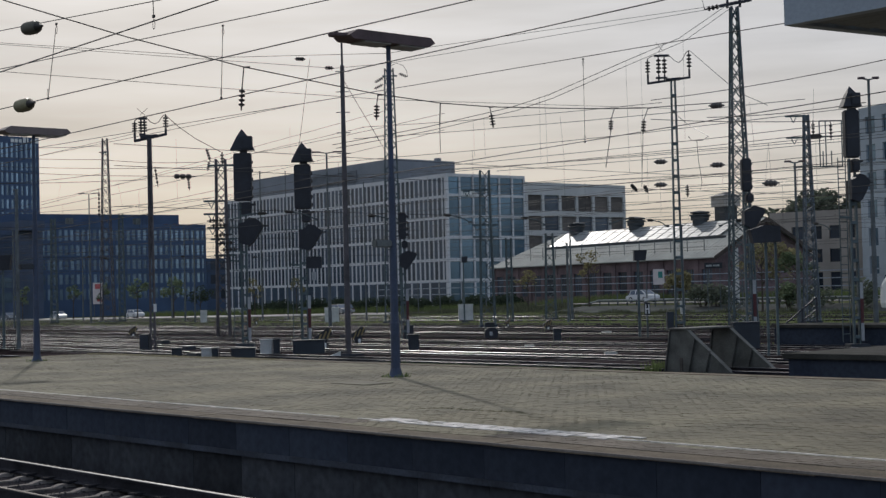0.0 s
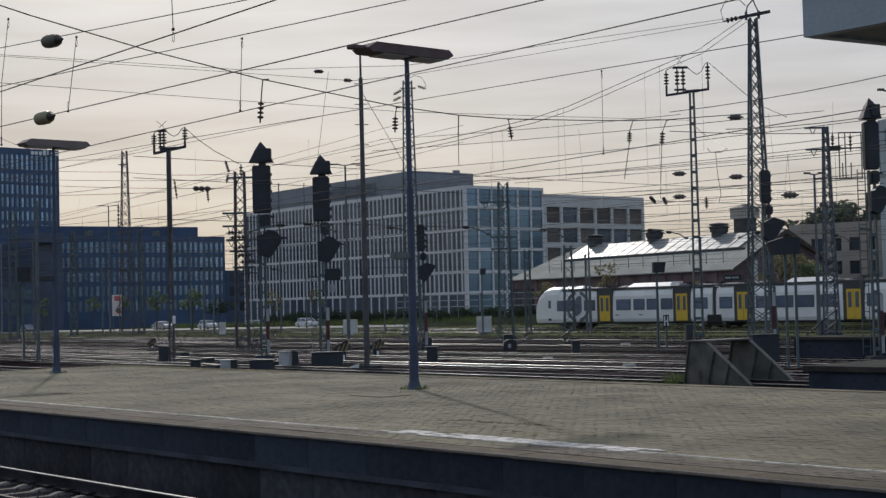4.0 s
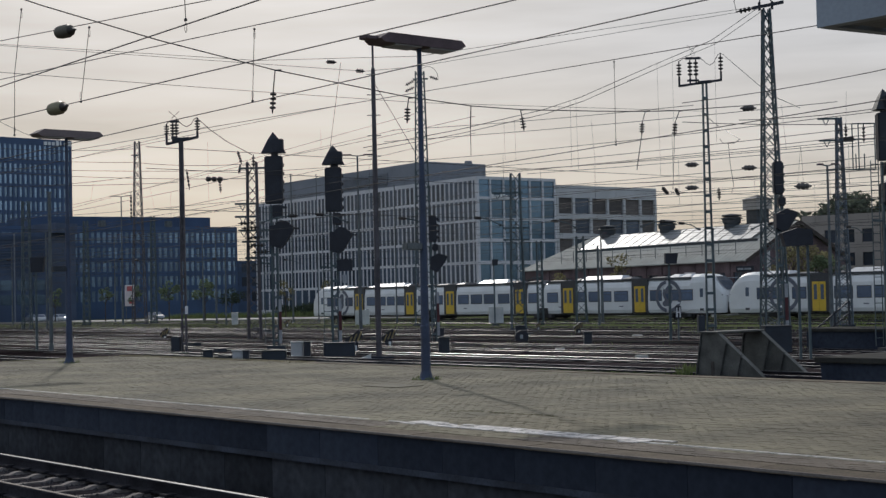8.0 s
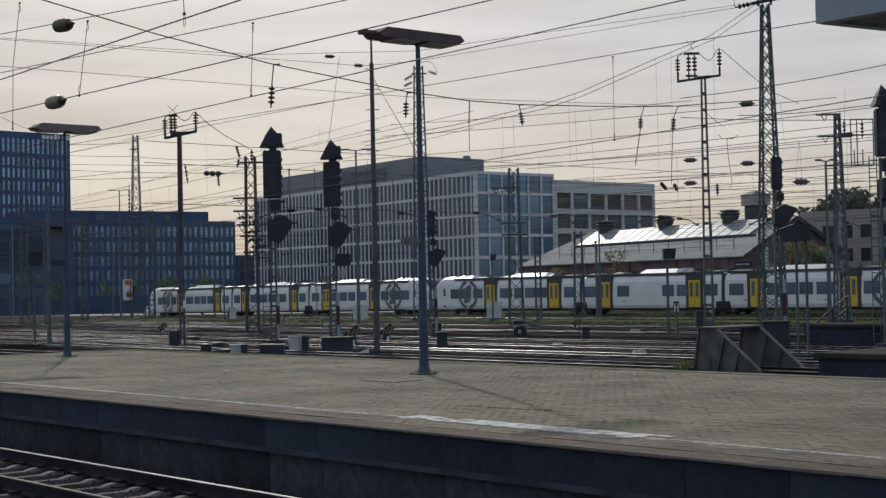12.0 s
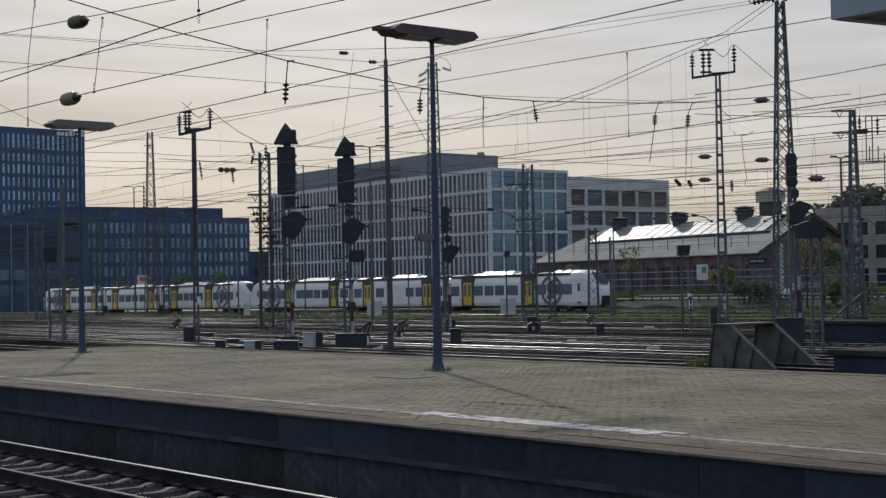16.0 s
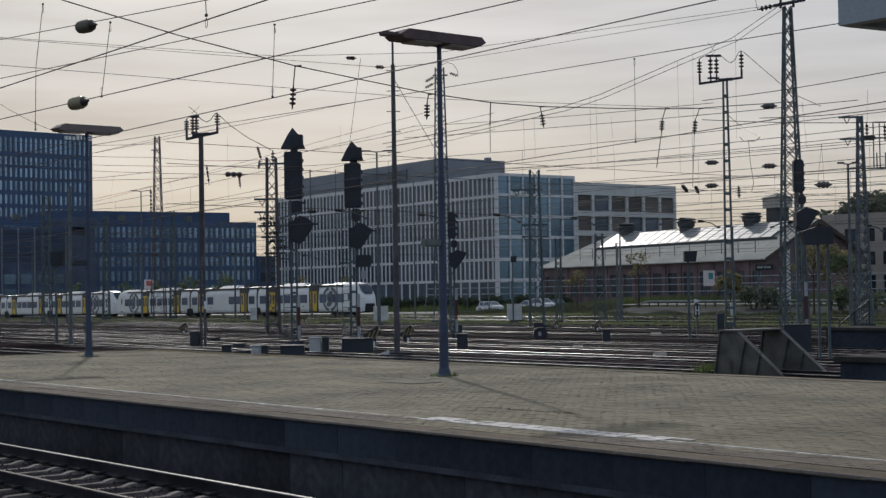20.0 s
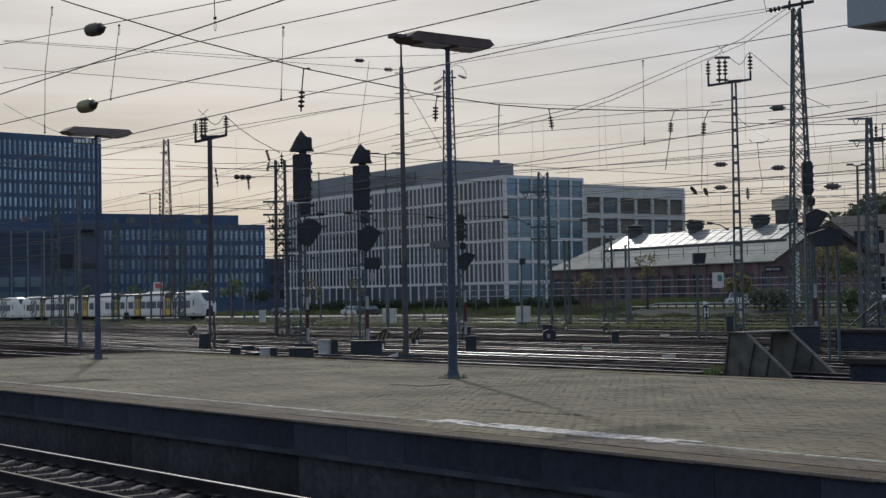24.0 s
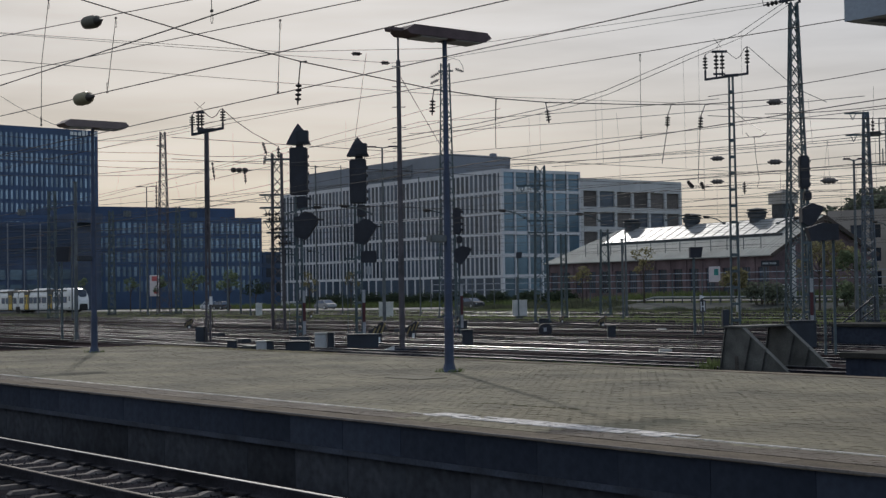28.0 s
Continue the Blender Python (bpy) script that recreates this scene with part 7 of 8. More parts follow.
    # windscreens and lights
    for x0, s in ((0.0, 1), (BODY, -1)):
        w = bmesh.new()
        rows = ((0.27, 2.55, 0.5), (0.5, 2.92, 0.78), (0.9, 3.38, 0.86), (1.36, 3.74, 0.66))
        vs = [[w.verts.new((x0 + s * (px - 0.05), sy * hw, pz + 0.05)) for sy in (-1, -0.5, 0.5, 1)] for px, pz, hw in rows]
        for r0, r1 in zip(vs, vs[1:]):
            for k in range(3):
                w.faces.new((r0[k], r0[k + 1], r1[k + 1], r1[k]))
        bmesh.ops.solidify(w, geom=w.faces[:], thickness=0.03)
        part("windscreen", w, M_TRAINGLASS, t, "dark raked windscreen")
        hatch = bmesh.new()
        quads = [((x0 + s * px, sy * hw, pz)) for px, hw, pz in ((-0.05, 0.62, 1.5), (0.0, 0.72, 0.55)) for sy in (-1, 1)]
        back = [(x + s * 0.55, y * 1.25, z) for x, y, z in quads]
        va, vb = [hatch.verts.new(q) for q in quads], [hatch.verts.new(q) for q in back]
        for q in ((va[0], va[1], va[3], va[2]), (vb[0], vb[2], vb[3], vb[1]), (va[0], va[2], vb[2], vb[0]), (va[1], vb[1], vb[3], va[3]), (va[0], vb[0], vb[1], va[1]), (va[2], va[3], vb[3], vb[2])):
            hatch.faces.new(q)
        bmesh.ops.recalc_face_normals(hatch, faces=hatch.faces)
        part("coupler_cover", hatch, M_BOGIE, t, "dark coupler hatch")
        for sy in (-1, 1):
            hl = beam(bmesh.new(), (x0 + s * 0.12, sy * 0.62, 2.02), (x0 + s * 0.42, sy * 1.02, 2.14), 0.16, 0.1)
            part("headlight", hl, M_TRAINGREY, t, "slim dark headlight slit")
    # roof gear on a dark deck
    for a, b in cars:
        part("roof_deck", boxed(a + (3.9 if a == 0 else 0.1), b - (3.9 if b == BODY else 0.1), -1.08, 1.08, H - 0.08, H + 0.1, bevel=0.03), M_TRAINGREY, t, "dark grey roof deck")
    gear = [(3.95, 5.2, 0.4, M_ROOFUNIT), (5.3, 6.6, 0.4, M_ROOFUNIT), (6.9, 8.7, 0.24, M_TRAINGREY), (11.2, 12.2, 0.3, M_TRAINGREY), (12.4, 17.6, 0.48, M_ROOFUNIT), (17.7, 18.6, 0.34, M_TRAINGREY), (20.2, 22.2, 0.22, M_TRAINGREY), (23.4, 25.2, 0.24, M_TRAINGREY), (26.6, 28.0, 0.3, M_TRAINGREY)]
    for a, b, hh, mm in gear + [(BODY - b, BODY - a, hh, mm) for a, b, hh, mm in gear] + [(30.2, 34.6, 0.48, M_ROOFUNIT), (34.7, 36.0, 0.3, M_TRAINGREY)]:
        r = bmesh.new()
        prof = [(-1.08, -0.06), (1.08, -0.06), (1.02, 0.12), (0.38, hh), (-0.38, hh), (-1.02, 0.12)]
        a0 = [r.verts.new((a, p, H + q)) for p, q in prof]
        a1 = [r.verts.new((b, p, H + q)) for p, q in prof]
        for v, c in ((a0, 0.3), (a1, -0.3)):
            for k in (3, 4):
                v[k].co.x += c
        for i in range(6):
            r.faces.new((a0[i], a0[(i + 1) % 6], a1[(i + 1) % 6], a1[i]))
        r.faces.new(a0[::-1])
        r.faces.new(a1)
        bmesh.ops.recalc_face_normals(r, faces=r.faces)
        part("roof_unit", r, mm, t)
    # cables, insulators and a folded pantograph
    for x in (8.95, 10.1, 19.6, 25.6, 29.2, 37.4, 42.9, 53.6):
        part("roof_insulator", insulator(bmesh.new(), (x, -0.5, H + 0.1), (x, -0.5, H + 0.48), 0.09, 3), M_PORC, t)
    pg = bmesh.new()
    for sy in (-0.5, 0.5):
        beam(pg, (36.4, sy, H + 0.2), (38.2, sy, H + 0.5), 0.06)
        beam(pg, (36.6, sy * 0.6, H + 0.42), (38.2, sy, H + 0.5), 0.05)
    beam(pg, (38.2, -0.8, H + 0.54), (38.2, 0.8, H + 0.54), 0.09)
    part("pantograph", pg, M_TRAINGREY, t, "folded pantograph")
    return t


# the middle cars differ: evenly spaced windows in one, a blank wall panel in the other
TRAIN_A = train_unit([(27.35, 29.0), (29.42, 31.1), (31.47, 33.15), (33.65, 35.3)])
TRAIN_B = train_unit([(27.65, 29.05), (33.2, 34.5), (34.95, 36.2)])
TRAIN_B.location.x = UNIT


# ---------------------------------------------------------------- cars on the street
def street_car(name, paint, length, height, label, van=False):
    t = thing(name, 0, 0, 0, 0, label, "car", "cars on the street")
    w, L = 0.88, length / 2
    b = bmesh.new()
    low = [(-L, 0.35), (-L + 0.05, 0.75), (-L + 0.9, 0.92), (L - 0.5, 0.95), (L - 0.03, 0.8), (L, 0.4), (L - 0.2, 0.22), (-L + 0.2, 0.22)]
    va = [b.verts.new((x, -w, z)) for x, z in low]
    vb = [b.verts.new((x, w, z)) for x, z in low]
    for i in range(8):
        b.faces.new((va[i], va[(i + 1) % 8], vb[(i + 1) % 8], vb[i]))
    b.faces.new(va[::-1])
    b.faces.new(vb)
    bmesh.ops.recalc_face_normals(b, faces=b.faces)
    bmesh.ops.bevel(b, geom=b.edges[:], offset=0.06, segments=2, affect="EDGES", clamp_overlap=True)
    part("body", b, paint, t)
    c = bmesh.new()
    cab = [(-L + (0.15 if van else 0.35), 0.9), (-L + (0.2 if van else 0.75), height), (L * 0.25, height), (L * 0.62, 0.93)]
    va = [c.verts.new((x, -w * (0.96 if z < 1 else 0.78), z)) for x, z in cab]
    vb = [c.verts.new((x, w * (0.96 if z < 1 else 0.78), z)) for x, z in cab]
    for i in range(4):
        c.faces.new((va[i], va[(i + 1) % 4], vb[(i + 1) % 4], vb[i]))
    c.faces.new(va[::-1])
    c.faces.new(vb)
    bmesh.ops.recalc_face_normals(c, faces=c.faces)
    part("cabin_glass", c, M_TRAINGLASS, t, "car windows with sky blue mixed into the glass")
    r = bmesh.new()
    extrude = [(cab[1][0] - 0.03, height - 0.06), (cab[2][0] + 0.05, height - 0.06), (cab[2][0] - 0.05, height + 0.03), (cab[1][0] + 0.08, height + 0.03)]
    va = [r.verts.new((x, -w * 0.8, z)) for x, z in extrude]
    vb = [r.verts.new((x, w * 0.8, z)) for x, z in extrude]
    for i in range(4):
        r.faces.new((va[i], va[(i + 1) % 4], vb[(i + 1) % 4], vb[i]))
    r.faces.new(va[::-1])
    r.faces.new(vb)
    bmesh.ops.recalc_face_normals(r, faces=r.faces)
    part("roof", r, paint, t)
    for sy in (-1, 1):
        for k in (0, 0.42):
            x = cab[0][0] + (cab[2][0] - cab[0][0]) * k + 0.3
            part("pillar", beam(bmesh.new(), (x, sy * w * 0.95, 0.9), (x + 0.05, sy * w * 0.79, height), 0.08), paint, t)
        part("pillar", beam(bmesh.new(), (cab[3][0], sy * w * 0.95, 0.92), (cab[2][0], sy * w * 0.79, height), 0.07), paint, t)
    tyre = mesh_of("tyre", turned(bmesh.new(), (0, -0.1, 0), (0, 0.1, 0), ((0, 0.26), (0.1, 0.32), (0.9, 0.32), (1, 0.26)), 16), M_RUBBER)
    rim = mesh_of("rim", turned(bmesh.new(), (0, -0.11, 0), (0, 0.11, 0), ((0, 0.19), (1, 0.19)), 12), M_ROOFUNIT)
    for sx in (-L + 0.8, L - 0.85):
        for sy in (-0.8, 0.8):
            wl = shared("wheel", tyre, t, pose(sx, sy, 0.32))
            shared("rim", rim, wl, pose(0, 0, 0))
    for sy in (-0.6, 0.6):
        part("headlight", boxed(L - 0.12, L - 0.01, sy - 0.16, sy + 0.16, 0.6, 0.74, bevel=0.03), M_ROOFUNIT, t)
        part("tail_light", boxed(-L + 0.0, -L + 0.1, sy - 0.16, sy + 0.16, 0.6, 0.78, bevel=0.03), M_RED, t)
    return t


M_CARWHITE = mat("car_white", (0.72, 0.72, 0.72), 0.2, var=0.04, bump=0)
M_CARSILVER = mat("car_silver", (0.42, 0.43, 0.44), 0.25, 0.5, var=0.04, bump=0)
M_CARDARK = mat("car_dark_grey", (0.09, 0.095, 0.10), 0.22, 0.3, var=0.05, bump=0)
ROAD_Z = GROUND_Z + 0.06
# each: paint, length, height, label, lane, place at 0 s, metres a second
CARS = (
    (M_CARSILVER, 4.00, 1.40, "silver estate car driving along the street", 127.0, -168.9, 11.78),
    (M_CARWHITE, 3.70, 1.40, "white car driving past the brick hall", 127.0, -111.4, 13.42),
    (M_CARWHITE, 3.70, 1.40, "white hatchback driving along the street", 127.0, -227.5, 11.51),
    (M_CARWHITE, 3.70, 1.42, "white small car driving along the street", 127.0, -256.5, 11.68),
    (M_CARSILVER, 3.90, 1.40, "silver car driving along the street", 127.0, -278.3, 13.52),
    (M_CARSILVER, 3.70, 1.41, "silver hatchback driving along the street", 127.0, -326.0, 11.80),
    (M_CARWHITE, 3.50, 1.44, "white compact car driving along the street", 127.0, -374.1, 11.88),
    (M_CARWHITE, 3.70, 1.42, "white hatchback driving along the street", 127.0, -351.7, 10.26),
    (M_CARDARK, 4.00, 1.39, "dark grey saloon driving along the street", 127.0, -488.7, 12.04),
    (M_CARSILVER, 3.70, 1.41, "silver car driving along the street", 127.0, -533.0, 12.39),
    (M_CARWHITE, 3.90, 1.44, "white car driving the other way along the street", 130.4, 69.8, -10.60),
    (M_CARSILVER, 3.70, 1.41, "silver car driving the other way along the street", 130.4, -172.4, -14.71),
    (M_CARWHITE, 3.70, 1.40, "white car driving the other way along the street", 130.4, 32.9, -11.67),
    (M_CARDARK, 3.80, 1.40, "dark grey car driving the other way along the street", 130.4, 73.9, -10.60),
)
car_things = []
for paint, ln_, ht_, lab, lane, cx0, v in CARS:
    car_things.append((street_car("car", paint, ln_, ht_, lab), lane, cx0, v))


# ---------------------------------------------------------------- plants
def leaf_crown(rnd, spots, n, size):
    """Many small leaf clumps gathered round a few spots (x, y, z, radius)."""
    bm = bmesh.new()
    for _ in range(n):
        x, y, z, r = rnd.choice(spots)
        d = Vector((rnd.gauss(0, 1), rnd.gauss(0, 1), rnd.gauss(0, 1))).normalized() * r * rnd.uniform(0.25, 1.0) ** 0.6
        c = Vector((x, y, z)) + Vector((d.x, d.y, d.z * 0.85))
        u = Vector((rnd.gauss(0, 1), rnd.gauss(0, 1), rnd.gauss(0, 0.6))).normalized()
        v = u.orthogonal().normalized()
        s = size * rnd.uniform(0.6, 1.4)
        q = [bm.verts.new(c + u * s * a + v * s * b) for a, b in ((-1, 0), (0, -0.6), (1, 0), (0, 0.6))]
        bm.faces.new(q)
    return bm


def tree(x, y, h, spread, m, seed, n=900, size=0.16, name="tree", label="young street tree with thin green leaves", low=0.35):
    rnd = random.Random(seed)
    h -= fall(x, y) + rise(x, y)
    t = thing(name, x, y, GROUND_Z, rnd.uniform(0, 360), label, "tree", "trees along the street")
    tr = bmesh.new()
    turned(tr, (0, 0, 0), (rnd.uniform(-0.1, 0.1), 0, h * 0.75), ((0, h * 0.022), (0.1, h * 0.016), (0.6, h * 0.01), (1, h * 0.004)), 8)
    spots = []
    for k in range(9):
        a = k * 2.4 + rnd.uniform(-0.4, 0.4)
        z0 = h * rnd.uniform(low, 0.65)
        r = spread * rnd.uniform(0.45, 1.0)
        z1 = min(h * 0.97, z0 + h * rnd.uniform(0.12, 0.3))
        e = (math.cos(a) * r, math.sin(a) * r, z1)
        tube(tr, (0, 0, z0), e, h * 0.007, h * 0.002, 5)
        spots.append((*e, spread * rnd.uniform(0.3, 0.55)))
    spots.append((0, 0, h * 0.85, spread * 0.5))
    part("trunk", tr, M_TRUNK, t)
    part("crown", leaf_crown(rnd, spots, n, size), m, t)
    return t


def bush(x, y, w, h, m, seed, n=500, label="dense dark green shrub"):
    rnd = random.Random(seed)
    h -= rise(x, y)
    t = thing("shrub", x, y, GROUND_Z, 0, label, "shrub", "shrubs along the street")
    st = bmesh.new()
    spots = []
    for k in range(7):
        e = (rnd.uniform(-w, w) * 0.6, rnd.uniform(-w, w) * 0.4, h * rnd.uniform(0.35, 0.75))
        tube(st, (e[0] * 0.3, e[1] * 0.3, 0), e, 0.05, 0.02, 5)
        spots.append((e[0], e[1], e[2] * 0.75, min(w * 0.55, h * 0.42)))
    part("stem_clump", st, M_TRUNK, t)
    part("foliage", leaf_crown(rnd, spots, n, 0.16), m, t)
    return t


tree(-210.54, 118.0, 6.3, 1.6, M_LEAF, 11, 700)
tree(-195.96, 116.0, 6.2, 1.7, M_LEAF, 12, 700)
tree(-230.74, 117.0, 5.6, 1.3, M_LEAF, 13, 380)
tree(-220.15, 117.0, 5.2, 1.3, M_LEAF, 14, 380)
tree(-250.38, 117.0, 5.4, 1.3, M_LEAF, 15, 380)
tree(-191.53, 118.0, 4.4, 1.8, M_LEAFD, 16, 600)
tree(-199.32, 133.0, 5.6, 1.2, M_LEAFY, 17, 300)
tree(-187.75, 133.0, 5.6, 1.2, M_LEAFY, 18, 300)
tree(-111.23, 118.0, 7.0, 1.5, M_LEAFY, 19, 260, label="thin young tree with brownish leaves")
tree(-120.84, 118.0, 5.0, 1.3, M_LEAFY, 20, 200, label="thin young tree with brownish leaves")
tree(-83.60, 112.0, 6.6, 2.2, M_LEAFY, 21, 800, label="tree with yellowing leaves before the hall")
tree(-83.19, 114.0, 6.4, 2.0, M_LEAFY, 22, 600, label="tree with yellowing leaves before the hall")
tree(-95.10, 114.0, 4.4, 1.3, M_LEAFY, 23, 700, label="small tree with yellowing leaves")
tree(-79.69, 112.0, 5.5, 1.8, M_LEAF, 24, 700)
bush(-92.9, 117.0, 2.2, 4.2, M_LEAFG, 31, 700, "grey-green shrub before the hall")
bush(-94.6, 117.0, 1.8, 3.6, M_LEAFG, 32, 450, "grey-green shrub before the hall")
bush(-82.85, 115.0, 2.0, 3.4, M_LEAF, 33, 600, "green shrub behind the tracks")
bush(-80.39, 115.0, 2.2, 3.2, M_LEAFG, 34, 500, "grey-green shrub behind the tracks")
bush(-75.23, 115.0, 2.4, 3.4, M_LEAFG, 35, 600, "grey-green shrub behind the tracks")
# hedge before the pale office block
for i in range(26):
    k = i / 25
    hx, hy = -205.0 + k * 62.0, 137.0 + 1.2 * math.sin(i)
    bush(hx, hy, 2.6, 2.5 + 0.5 * math.sin(i * 2.1), M_LEAFD, 40 + i, 900, "dark clipped hedge shrub")
bx_, by_ = -150.08, 212.34
tree(bx_, by_, 17.5, 6.0, M_LEAFG, 61, 2200, 0.45, label="tall dark tree behind the buildings")
bx_, by_ = -144.53, 211.25
tree(bx_, by_, 18.5, 6.5, M_LEAFG, 62, 2200, 0.45, label="tall dark tree behind the buildings")
bx_, by_ = -142.05, 214.33
tree(bx_, by_, 17.0, 6.5, M_LEAFG, 63, 2200, 0.45, label="tall dark tree behind the buildings")


def grass():
    """Tufts of grass between the far tracks and along the street."""
    rnd = random.Random(8)
    bm = bmesh.new()

    def tuft(x, y, h, k=3):
        g = stand(x, y)
        for _ in range(k):
            dx, dy = rnd.uniform(-0.12, 0.12), rnd.uniform(-0.12, 0.12)
            w = 0.035
            bm.faces.new([bm.verts.new(p) for p in ((x + dx - w, y + dy, g), (x + dx + w, y + dy, g), (x + dx * 2.2 + rnd.uniform(-0.1, 0.1), y + dy * 2, g + h))])

    for _ in range(9000):
        y = rnd.choice((rnd.uniform(71.6, 74.8), rnd.uniform(77.2, 87), rnd.uniform(89, 95.5), rnd.uniform(97.5, 101), rnd.uniform(103.2, 106.5), rnd.uniform(108.5, 113.8)))
        tuft(rnd.uniform(-240, -45), y, rnd.uniform(0.06, 0.24))
    for _ in range(9000):
        tuft(rnd.uniform(-240, -60), rnd.uniform(133.2, 137), rnd.uniform(0.5, 1.3))
    for _ in range(1100):
        tuft(rnd.uniform(-40, -28.2), rnd.uniform(31.4, 32.2), rnd.uniform(0.19, 0.27))
    for _ in range(4200):
        x, y = rnd.uniform(-180, -34), rnd.uniform(40, 68)
        if noise.noise((x * 0.05, y * 0.22, 7.0)) > 0.08:
            tuft(x, y + 0.18, rnd.uniform(0.2, 0.34), 2)
    for _ in range(3600):
        x, y = rnd.uniform(-200, -88), rnd.uniform(50, 69)
        tuft(x, y + 0.18, rnd.uniform(0.2, 0.3), 2)
    for _ in range(60):
        tuft(rnd.gauss(-28.15, 0.12), rnd.gauss(32.6, 0.12), rnd.uniform(0.15, 0.55), 5)
    tagged(link("grass", bm, M_BLADE), "tufts of dry green grass between the tracks", "grass", kind="stuff")


grass()


def dry_weeds():
    """Low dry growth along the platform's far end and back edge."""
    rnd = random.Random(14)
    bm = bmesh.new()
    for i in range(1500):
        if i % 3:
            x, y = rnd.uniform(-40.3, -30.5), P_Y1 - abs(rnd.gauss(0, 0.22)) - 0.02
        else:
            x, y = P_X0 + 0.1 + abs(rnd.gauss(0, 0.5)), rnd.uniform(13.5, 21.0)
        h = rnd.uniform(0.01, 0.04)
        for _ in range(2):
            a, b = rnd.uniform(-0.05, 0.05), rnd.uniform(-0.05, 0.05)
            bm.faces.new([bm.verts.new(p) for p in ((x + a - 0.012, y + b, 0.004), (x + a + 0.012, y + b, 0.004), (x + a * 2, y + b * 2, h))])
    tagged(link("dry_weeds", bm, M_DRY), "low dry straw-coloured weeds along the platform edge", "weeds", kind="stuff")


dry_weeds()

# ---------------------------------------------------------------- banners, fence
bn = thing("banner_stand", -220.04, 116.0, GROUND_Z, 38, "tall red and white advertising banner on posts", "sign")
part("panel", boxed(-0.85, 0.85, -0.04, 0.04, 2.6, 6.1), M_POSTER, bn)
part("red_field", boxed(-0.45, 0.5, -0.06, -0.045, 5.1, 5.9), M_SIGNRED, bn)
part("red_field", boxed(-0.1, 0.7, -0.06, -0.045, 3.0, 3.6), M_SIGNRED, bn)
for sx in (-0.7, 0.7):
    part("post", boxed(sx - 0.05, sx + 0.05, 0.045, 0.14, 0, 5.9), M_GALV, bn)
ps = thing("poster_board", -100.36, 117.0, GROUND_Z, 38, "white notice board with a teal field before the brick hall", "sign")
part("panel", boxed(-0.58, 0.58, -0.04, 0.04, 2.33, 3.93), M_POSTER, ps)
part("teal_field", boxed(-0.05, 0.4, -0.06, -0.045, 3.03, 3.68), M_TEAL, ps)
for sx in (-0.45, 0.45):
    part("post", boxed(sx - 0.04, sx + 0.04, 0.045, 0.12, 0, 3.8), M_GALV, ps)


ns = thing("station_sign", -90.0, 113.0, GROUND_Z, 38, "dark sign board with pale lettering bars on two posts", "sign")
part("panel", boxed(-0.85, 0.85, -0.04, 0.04, 4.15, 4.7, bevel=0.01), M_BLACK, ns)
for i, (xa, wb_) in enumerate(((-0.7, 0.55), (-0.05, 0.62))):
    part("lettering_bar", boxed(xa, xa + wb_, -0.055, -0.042, 4.34, 4.52), M_MARKER, ns, "plain pale bar of lettering")
for sx in (-0.6, 0.6):
    part("post", boxed(sx - 0.04, sx + 0.04, 0.045, 0.12, 0, 4.6), M_GALV, ns)


def yard_fence(x0, x1, y, h, label):
    t = thing("fence", 0, 0, GROUND_Z, 0, label, "fence", kind="structure")
    pm = mesh_of("post", boxed(-0.05, 0.05, -0.05, 0.05, -0.5, h + 0.05), M_GALV)
    x = x0
    while x <= x1:
        shared("post", pm, t, pose(x, y, 0))
        x += 4.2
    for z in (2.29, 3.05, h):
        part("rail", boxed(x0, x1, y - 0.02, y + 0.02, z - 0.045, z + 0.045), M_FENCERAIL, t)


yard_fence(-150, -62, 119.0, 3.77, "tall grey rail fence before the brick hall")


# concrete apron and crash barrier beside the street before the hall
apron = strip(bmesh.new(), -112.5, -70, 112.2, 118.4, 0.03)
tagged(link("pavement", apron, M_APRON), "sloping grey concrete apron beside the street", "pavement", kind="structure")


def crash_barrier(x0, x1, y):
    t = thing("crash_barrier", 0, 0, 0, 0, "pale grey steel crash barrier on short posts beside the street", "barrier", kind="structure")
    top = stand(x1, y) + 0.62
    for dz in (0.0, -0.15):
        part("rail", beam(beam(bmesh.new(), (x0 + 2.6, y, top + dz), (x1, y, top + dz), 0.05, 0.11), (x0, y, stand(x0, y) + 0.06), (x0 + 2.6, y, top + dz), 0.05, 0.1), M_CABINET if dz == 0 else M_GALV, t)
    pm = mesh_of("post", boxed(-0.05, 0.05, 0.03, 0.12, -0.6, 0.02), M_DARKBOX)
    x = x0 + 2.7
    while x < x1:
        shared("post", pm, t, pose(x, y, top - 0.02))
        x += 1.33


crash_barrier(-113.2, -70.0, 118.8)
cabinet(-91.9, 110.5, 0.42, 0.4, 1.25, M_CABINET, "slim pale grey cabinet beside the apron")
cabinet(-93.3, 119.8, 1.15, 0.7, 1.75, M_CABINET, "pale grey cabinet before the hall gable", False)
pl = thing("slim_pole", -92.9, 120.4, GROUND_Z, 0, "slim pale grey pole beside the brick hall", "pole")
part("tube", turned(bmesh.new(), (0, 0, 0), (0, 0, 5.6), ((0, 0.2), (0.5, 0.2), (1, 0.18)), 10), M_CABINET, pl)


